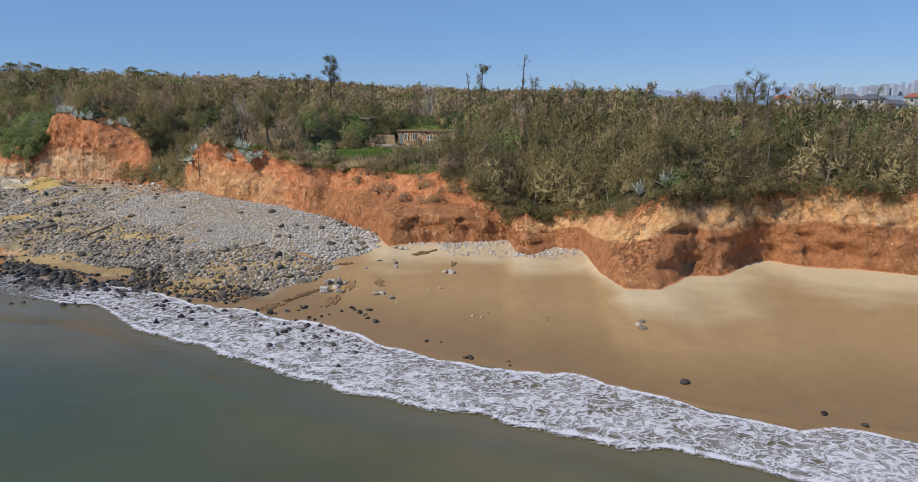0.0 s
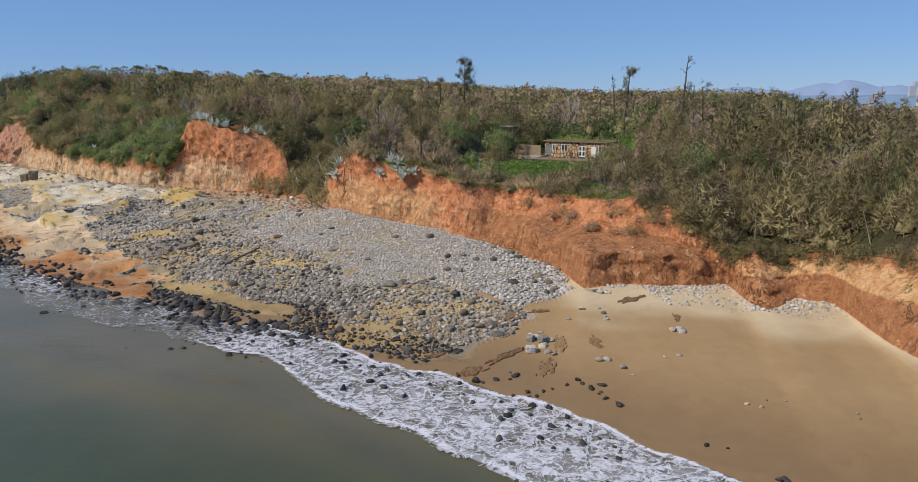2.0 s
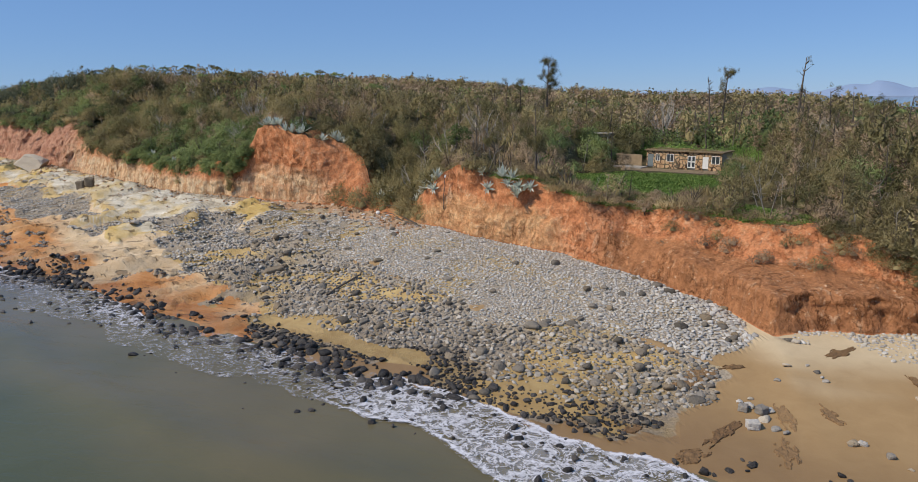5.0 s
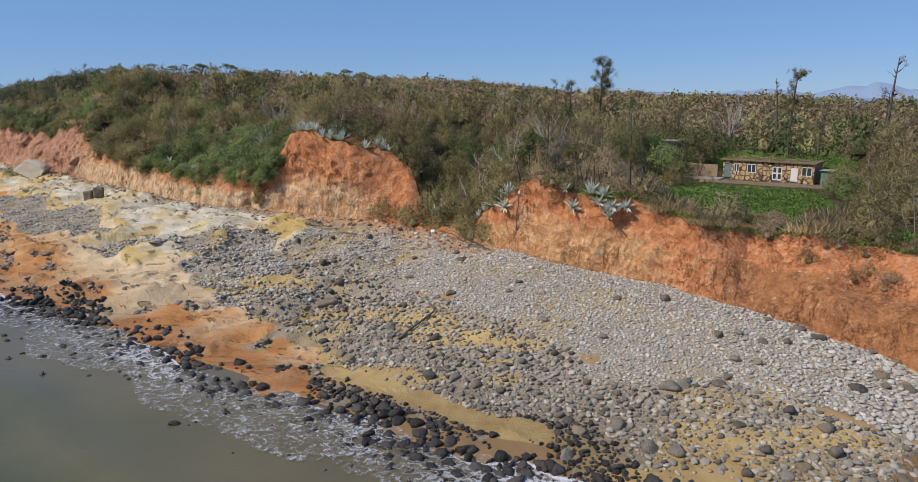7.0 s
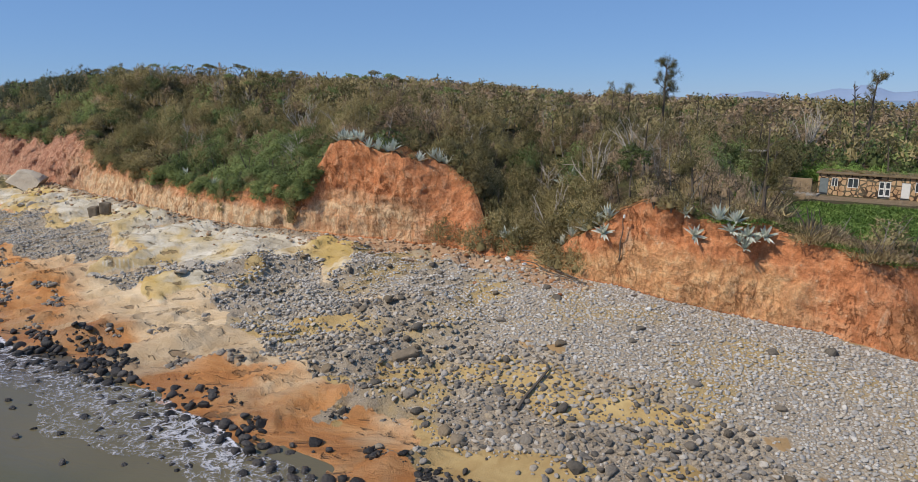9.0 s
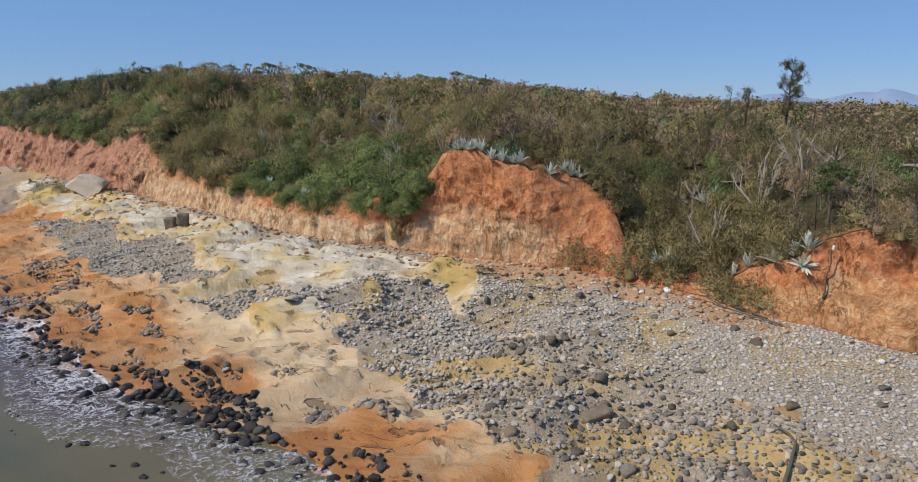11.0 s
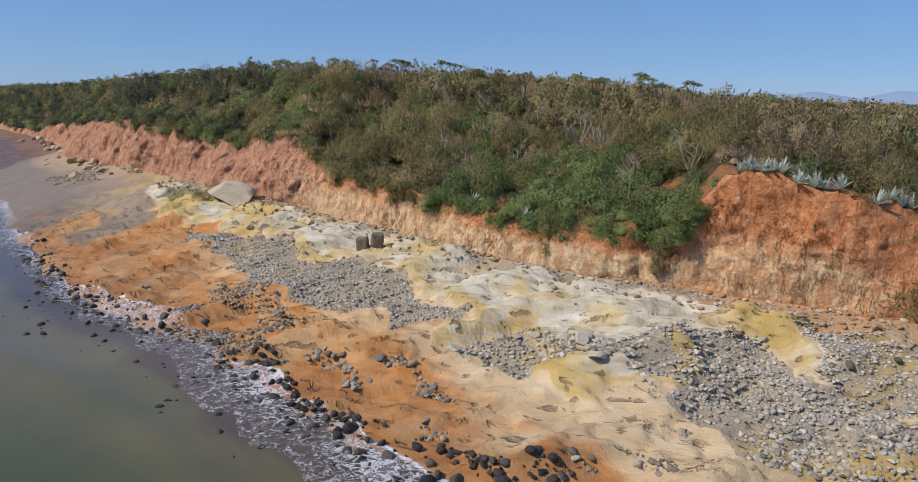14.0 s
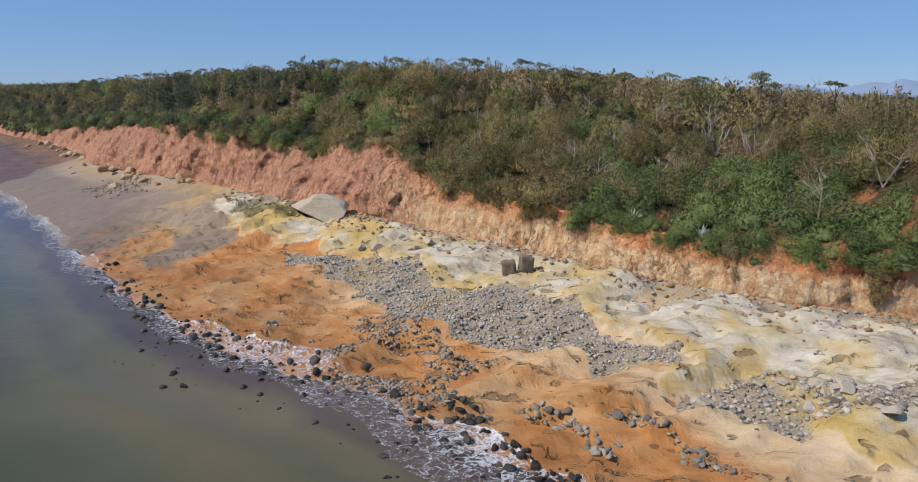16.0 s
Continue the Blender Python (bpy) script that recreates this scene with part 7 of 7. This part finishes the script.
def roof_growth():
    """Creeper and dead grass on the bunkhouse roof and the green bank behind it."""
    r = np.random.default_rng(48)
    m = bpy.data.objects["bunkhouse"].matrix_world
    for kind, mat, n, lo, hi, z, lab in (("grass", LEAF_GRASS, 70, 0.2, 4.8, 2.85, "dead straw-coloured growth on the flat roof"), ("green", LEAF_LAWN, 46, 1.6, 5.2, 2.6, "green creeper spreading over the flat roof")):
        pts = [m @ Vector((r.uniform(0, 13.2), r.uniform(lo, hi), z)) for _ in range(n)]
        x, y, z3 = (np.array([p[i] for p in pts]) for i in range(3))
        plant_mass("roof_growth", MID_SHAPES[kind], x, y, z3, r.uniform(0.5, 0.9, n), r.uniform(0.25, 0.45, n), mat, lab, "creeper", 83)
    n = 70
    pts = [m @ Vector((r.uniform(-9, 17), r.uniform(5.6, 11), 0)) for _ in range(n)]
    x, y = np.array([p[0] for p in pts]), np.array([p[1] for p in pts])
    plant_mass("green_bank", BIG_SHAPES["green"], x, y, np.full(n, 10.6) + r.uniform(0, 0.8, n), r.uniform(1.2, 2.0, n), r.uniform(1.9, 3.2, n), LEAF_LAWN, "bright green shrubs banked behind the bunkhouse", "scrub", 84)
    n = 26
    pts = [m @ Vector((r.uniform(-13, -6), r.uniform(-3, 4), 0)) for _ in range(n)]
    x, y = np.array([p[0] for p in pts]), np.array([p[1] for p in pts])
    plant_mass("green_bank", BIG_SHAPES["green"], x, y, land_z(x, y) - 0.2, r.uniform(1.2, 1.9, n), r.uniform(1.4, 2.4, n), LEAF_GREEN, "dark green shrubs beside the yard wall", "scrub", 85)


def hut():
    root = new("hut")
    z = float(land_z(np.array([-36.0]), np.array([151.0]))[0])
    root.matrix_world = pose(-36.0, 151.0, z - 0.7, 0, 0, -26)
    for lo, hi in (((-2, -1.6, -0.4), (-1.8, 1.6, 2.3)), ((1.8, -1.6, -0.4), (2, 1.6, 2.3)), ((-1.8, 1.4, -0.4), (1.8, 1.6, 2.3)), ((-1.8, -1.6, 1.7), (1.8, -1.4, 2.3)), ((-1.8, -1.6, -0.4), (-0.9, -1.4, 1.7))):
        part("wall", bm_box(lo, hi), CONCRETE, root)
    part("roof", bm_box((-2.4, -2.1, 2.3), (2.4, 1.9, 2.5)), CONCRETE, root)
    tagged(root, "small open concrete hut half hidden in scrub", "hut")


bunkhouse()
bpy.context.view_layer.update()
annex()
roof_growth()
hut()


# ---------------------------------------------------------------- fallen blocks on the shore
def broken_block(name, place, size, turn, seed, mat, label, tilt=(0, 0)):
    r = np.random.default_rng(seed)
    bm = bmesh.new()
    bmesh.ops.create_cube(bm, size=1.0)
    bmesh.ops.subdivide_edges(bm, edges=bm.edges[:], cuts=5, use_grid_fill=True)
    for v in bm.verts:
        c = np.array(v.co)
        k = 1 - 0.12 * max(0.0, float(np.sort(np.abs(c))[1]) - 0.36) * 6
        n = noise.noise(Vector(c * 3.0) + Vector((seed, 0, 0))) * 0.09 + noise.noise(Vector(c * 9.0) + Vector((seed, 5, 0))) * 0.03
        v.co = Vector(c * k * (1 + n))
        v.co.x, v.co.y, v.co.z = v.co.x * size[0], v.co.y * size[1], v.co.z * size[2]
    me = bpy.data.meshes.new(name)
    bm.to_mesh(me)
    bm.free()
    me.materials.append(mat)
    ob = new(name, me)
    x, y = place
    ob.matrix_world = pose(x, y, float(beach_z(np.array([x]), np.array([y]))[0]) + size[2] * 0.42, tilt[0], tilt[1], turn)
    return tagged(ob, label, "boulder" if "boulder" in name else "block")


def fallen_boulder():
    v, f = stone_shapes(1, 1.0, 21, ico(4))[0]
    n = np.array([noise.noise(Vector(p * 2.5)) * 0.06 + noise.noise(Vector(p * 7.0)) * 0.025 for p in v])
    ob = new("fallen_boulder", mesh_from("fallen_boulder", v * (1 + n)[:, None], f, [BOULDER], False))
    ob.matrix_world = Matrix.LocRotScale((-171.2, 152.3, float(beach_z(np.array([-171.2]), np.array([152.3]))[0]) + 0.7), Euler((0.12, 0.18, -0.4)), (6.0, 4.2, 2.8))
    return tagged(ob, "huge pale angular boulder fallen on the shelf", "boulder")


BOULDER = stone_material("pale_boulder", (0.52, 0.45, 0.35), (0.58, 0.51, 0.41), None, 0.9)
fallen_boulder()
broken_block("concrete_block", (-137.6, 131.6), (1.6, 1.2, 2.0), 15, 5, BLOCK_BROWN, "upright broken brown block on the shelf", (0, -6))
broken_block("concrete_block", (-135.6, 131.8), (1.6, 1.3, 1.9), 25, 8, BLOCK_BROWN, "upright broken brown block on the shelf", (0, 7))
r_b = np.random.default_rng(14)
ANGULAR = stone_shapes(6, 1.0, 23, ico(3))
slab_places = (np.append(r_b.uniform(-119, -103, 12), r_b.uniform(-165, -138, 14)), np.append(r_b.uniform(107.5, 113.5, 12), r_b.uniform(137.5, 142, 14)), r_b.uniform(0.4, 1.0, 26))
boulders(slab_places, BOULDER, "pale angular rock slab broken from the shelf", "slabs on the shelf", 24, "rock_slab", (0.4, 0.7), ANGULAR, False)
for k, (bx, by, br) in enumerate(((-21.4, 69.9, 0.42), (-20.6, 68.1, 0.5), (-20.1, 66.9, 0.36), (-21.2, 71.0, 0.3), (-19.6, 66.6, 0.3), (-22.0, 70.4, 0.28), (-20.0, 69.4, 0.4))):
    boulders((np.array([bx]), np.array([by]), np.array([br])), STONE_GREY, "grey rounded boulder in a small group on sand", "boulders on the sand", 170 + k)
broken_block("rock_ledge", (-73.4, 94.0), (2.3, 1.2, 0.7), 35, 31, BLOCK_BROWN, "tilted brown rock ledge among the cobbles", (8, -10))
broken_block("broken_rock", (-21.6, 67.0), (0.9, 0.7, 0.6), 10, 11, STONE_PALE, "pale angular rock on the sand")
broken_block("broken_rock", (-20.7, 69.1), (0.8, 0.7, 0.6), 40, 12, STONE_MID, "grey angular rock on the sand")
broken_block("broken_rock", (-21.9, 69.3), (0.7, 0.65, 0.5), 70, 13, STONE_MID, "grey angular rock on the sand")


# driftwood
def driftwood(points, width, label):
    bm = bmesh.new()
    pts = [(x, y, float(beach_z(np.array([x]), np.array([y]))[0]) + 0.18 + h) for x, y, h in points]
    tube(bm, pts, [width * (1 - 0.6 * k / len(pts)) for k in range(len(pts))], 6)
    me = bpy.data.meshes.new("driftwood")
    bm.to_mesh(me)
    bm.free()
    me.materials.append(BARK)
    tagged(new("driftwood", me), label, "driftwood", "driftwood")


driftwood([(-62.4, 85.9, 0), (-62.0, 87.6, 0.05), (-61.4, 89.2, 0.05), (-60.7, 91.3, 0.1), (-60.9, 92.2, 0.15), (-61.7, 93.0, 0.3)], 0.15, "long curved driftwood branch on the cobbles")
driftwood([(-59.5, 109.2, 0.1), (-62, 111.5, 0.3), (-64.5, 114, 0.5)], 0.12, "driftwood branch at the cliff foot")
driftwood([(-61.2, 112.6, 0.2), (-63.0, 113.4, 0.9), (-64.6, 114.6, 1.3), (-66.0, 114.9, 1.2)], 0.09, "bare fallen branch at the cliff foot")
driftwood([(-62.8, 111.6, 0.1), (-64.4, 113.0, 0.5), (-66.2, 113.6, 0.6)], 0.08, "bare fallen branch at the cliff foot")
driftwood([(-58.5, 108, 0.1), (-61, 109.6, 0.2), (-63.5, 111, 0.5)], 0.1, "driftwood branch at the cliff foot")


# washed-up foam floats, and a leaning stake with a white head
FOAM_PLASTIC = plain_material("foam_plastic", (0.80, 0.80, 0.77), 0.6, 6.0, 0.2)


def float_block(x, y, size, seed):
    r = random.Random(seed)
    bm = bmesh.new()
    bmesh.ops.create_icosphere(bm, subdivisions=2, radius=1.0)
    for v in bm.verts:
        q = max(abs(v.co.x), abs(v.co.y), abs(v.co.z))
        v.co = v.co * (0.55 + 0.45 / q) * r.uniform(0.94, 1.06)
        v.co = Vector((v.co.x * size, v.co.y * size * 0.75, v.co.z * size * 0.55))
    me = bpy.data.meshes.new("foam_float")
    bm.to_mesh(me)
    bm.free()
    me.materials.append(FOAM_PLASTIC)
    z = float(beach_z(np.array([x]), np.array([y]))[0])
    ob = tagged(new("foam_float", me), "white foam float washed up at the cliff foot", "float", "foam floats")
    ob.matrix_basis = Matrix.Translation((x, y, z + size * 0.6)) @ Euler((r.uniform(-0.3, 0.3), r.uniform(-0.3, 0.3), r.uniform(0, 6))).to_matrix().to_4x4()


for k, (x, y, size) in enumerate(((-67.7, 115.4, 0.42), (-70.2, 115.6, 0.26), (-65.6, 113.9, 0.3), (-52.6, 102.0, 0.24), (-56.4, 104.4, 0.2))):
    float_block(x, y, size, 70 + k)


def stake(x, y, z, height, lean):
    root = new("stake")
    root.location = (x, y, z)
    bm = bmesh.new()
    n = 7
    tube(bm, [(lean * (k / n) + 0.08 * math.sin(k * 1.7), 0.05 * math.cos(k * 2.1), height * k / n) for k in range(n + 1)], [0.075 - 0.004 * k for k in range(n + 1)], 6)
    part("pole", bm, BARK, root)
    bm = bmesh.new()
    tube(bm, [(lean, 0.05 * math.cos(n * 2.1), height - 0.25), (lean + 0.02, 0, height), (lean + 0.03, 0, height + 0.12)], [0.11, 0.12, 0.05], 8)
    part("cap", bm, FOAM_PLASTIC, root, "white cap")
    tagged(root, "thin leaning wooden stake with a white head", "stake")


stake(-55.4, 108.6, 8.0, 4.6, 0.35)


# ---------------------------------------------------------------- far buildings and hills
HAZE_WALL = plain_material("far_white_wall", (0.62, 0.62, 0.62), 0.8, 0.3, 0.1)
RED_ROOF = plain_material("red_tile", (0.36, 0.13, 0.09), 0.8, 1.0, 0.2)
DARK_ROOF = plain_material("dark_roof", (0.14, 0.14, 0.16), 0.7, 1.0, 0.2)
# distance haze is put into the base colours of the towers and hills
CITY_HAZE = plain_material("tower_haze_tint", (0.46, 0.52, 0.62), 0.9, 0.02, 0.1)
HILL_HAZE = plain_material("hill_haze_tint", (0.26, 0.35, 0.50), 1.0, 0.004, 0.10)


def villa(x, y, z, w, d, storeys, turn, roof, label, name="house"):
    root = new(name)
    root.matrix_world = pose(x, y, z, 0, 0, turn)
    h = storeys * 3.2
    part("wall", bm_box((-w / 2, -d / 2, -3), (w / 2, d / 2, h)), HAZE_WALL, root)
    bm = bmesh.new()
    v = [bm.verts.new(p) for p in ((-w / 2 - .5, -d / 2 - .5, h), (w / 2 + .5, -d / 2 - .5, h), (w / 2 + .5, d / 2 + .5, h), (-w / 2 - .5, d / 2 + .5, h), (-w / 4, 0, h + 2.4), (w / 4, 0, h + 2.4))]
    for f in ((0, 1, 5, 4), (1, 2, 5), (2, 3, 4, 5), (3, 0, 4), (3, 2, 1, 0)):
        bm.faces.new([v[i] for i in f])
    part("roof", bm, roof, root)
    n = max(2, int(w // 3))
    for s in range(storeys):
        for k in range(n):
            cx = -w / 2 + (k + 0.5) * w / n
            part("window", bm_box((cx - 0.7, -d / 2 - 0.05, s * 3.2 + 0.9), (cx + 0.7, -d / 2 - 0.004, s * 3.2 + 2.4)), GLASS, root)
    return tagged(root, label, "house", "far houses")


r_v = np.random.default_rng(55)
for k in range(13):
    bx = 152 + k * 7.0 + r_v.uniform(-3, 3)
    by = 395 + r_v.uniform(-15, 45) - k * 2
    villa(bx, by, 6.5, r_v.uniform(8, 12), 9, int(r_v.integers(2, 4)), r_v.uniform(-15, 15), DARK_ROOF if r_v.random() < 0.6 else RED_ROOF, "white village house with pitched roof behind the scrub")
villa(-54, 372, 17.5, 13, 9, 1, 8, RED_ROOF, "white house with red tiled roof amid scrub")


def skyline():
    r = np.random.default_rng(66)
    bm = bmesh.new()
    for k in range(190):
        a = radians(r.uniform(20.5, 46))
        dist = r.uniform(3000, 3700)
        w, h = r.uniform(9, 20), r.uniform(24, 60) * (0.6 + 0.4 * math.sin(a * 22) ** 2)
        box(bm, (dist * math.sin(a) - w / 2, dist * math.cos(a) - w / 2, -2), (dist * math.sin(a) + w / 2, dist * math.cos(a) + w / 2, h))
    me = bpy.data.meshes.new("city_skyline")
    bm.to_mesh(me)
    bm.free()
    me.materials.append(CITY_HAZE)
    tagged(new("city_skyline", me), "city towers across the bay, pale haze put into their colour", "buildings", kind="stuff")


def ridge(name, a0, a1, dist, peaks, seed):
    n = 160
    al = np.radians(np.linspace(a0, a1, n))
    h = np.zeros(n)
    deg = np.degrees(al)
    for c, w, t in peaks:
        h = np.maximum(h, t * np.exp(-((deg - c) / w) ** 2))
    h = h * (1 + 0.16 * fbm(deg * 1.1, 0.0, 5, seed)) + 6
    rows = []
    for q, (k, out) in enumerate(((0, 0), (0.6, 120), (1.0, 300), (0.2, 700))):
        rows.append(np.stack([(dist + out) * np.sin(al), (dist + out) * np.cos(al), h * k - (4 if k == 0 else 0)], 1))
    v = np.stack(rows, 1).reshape(-1, 3)
    me = mesh_from(name, v, grid_faces(n, 4), [HILL_HAZE])
    tagged(new(name, me), "hills on the horizon, blue haze put into their colour", "hills", kind="structure")


skyline()
ridge("backdrop_hills", -22, 46, 3900, ((17.0, 1.5, 74), (15.5, 2.6, 52), (9.0, 3.5, 40), (19.6, 2.0, 40), (1.5, 3.0, 30), (26, 5, 12)), 5)
ridge("backdrop_hills", -75, -48, 4200, ((-58, 4, 70), (-66, 5, 55)), 6)
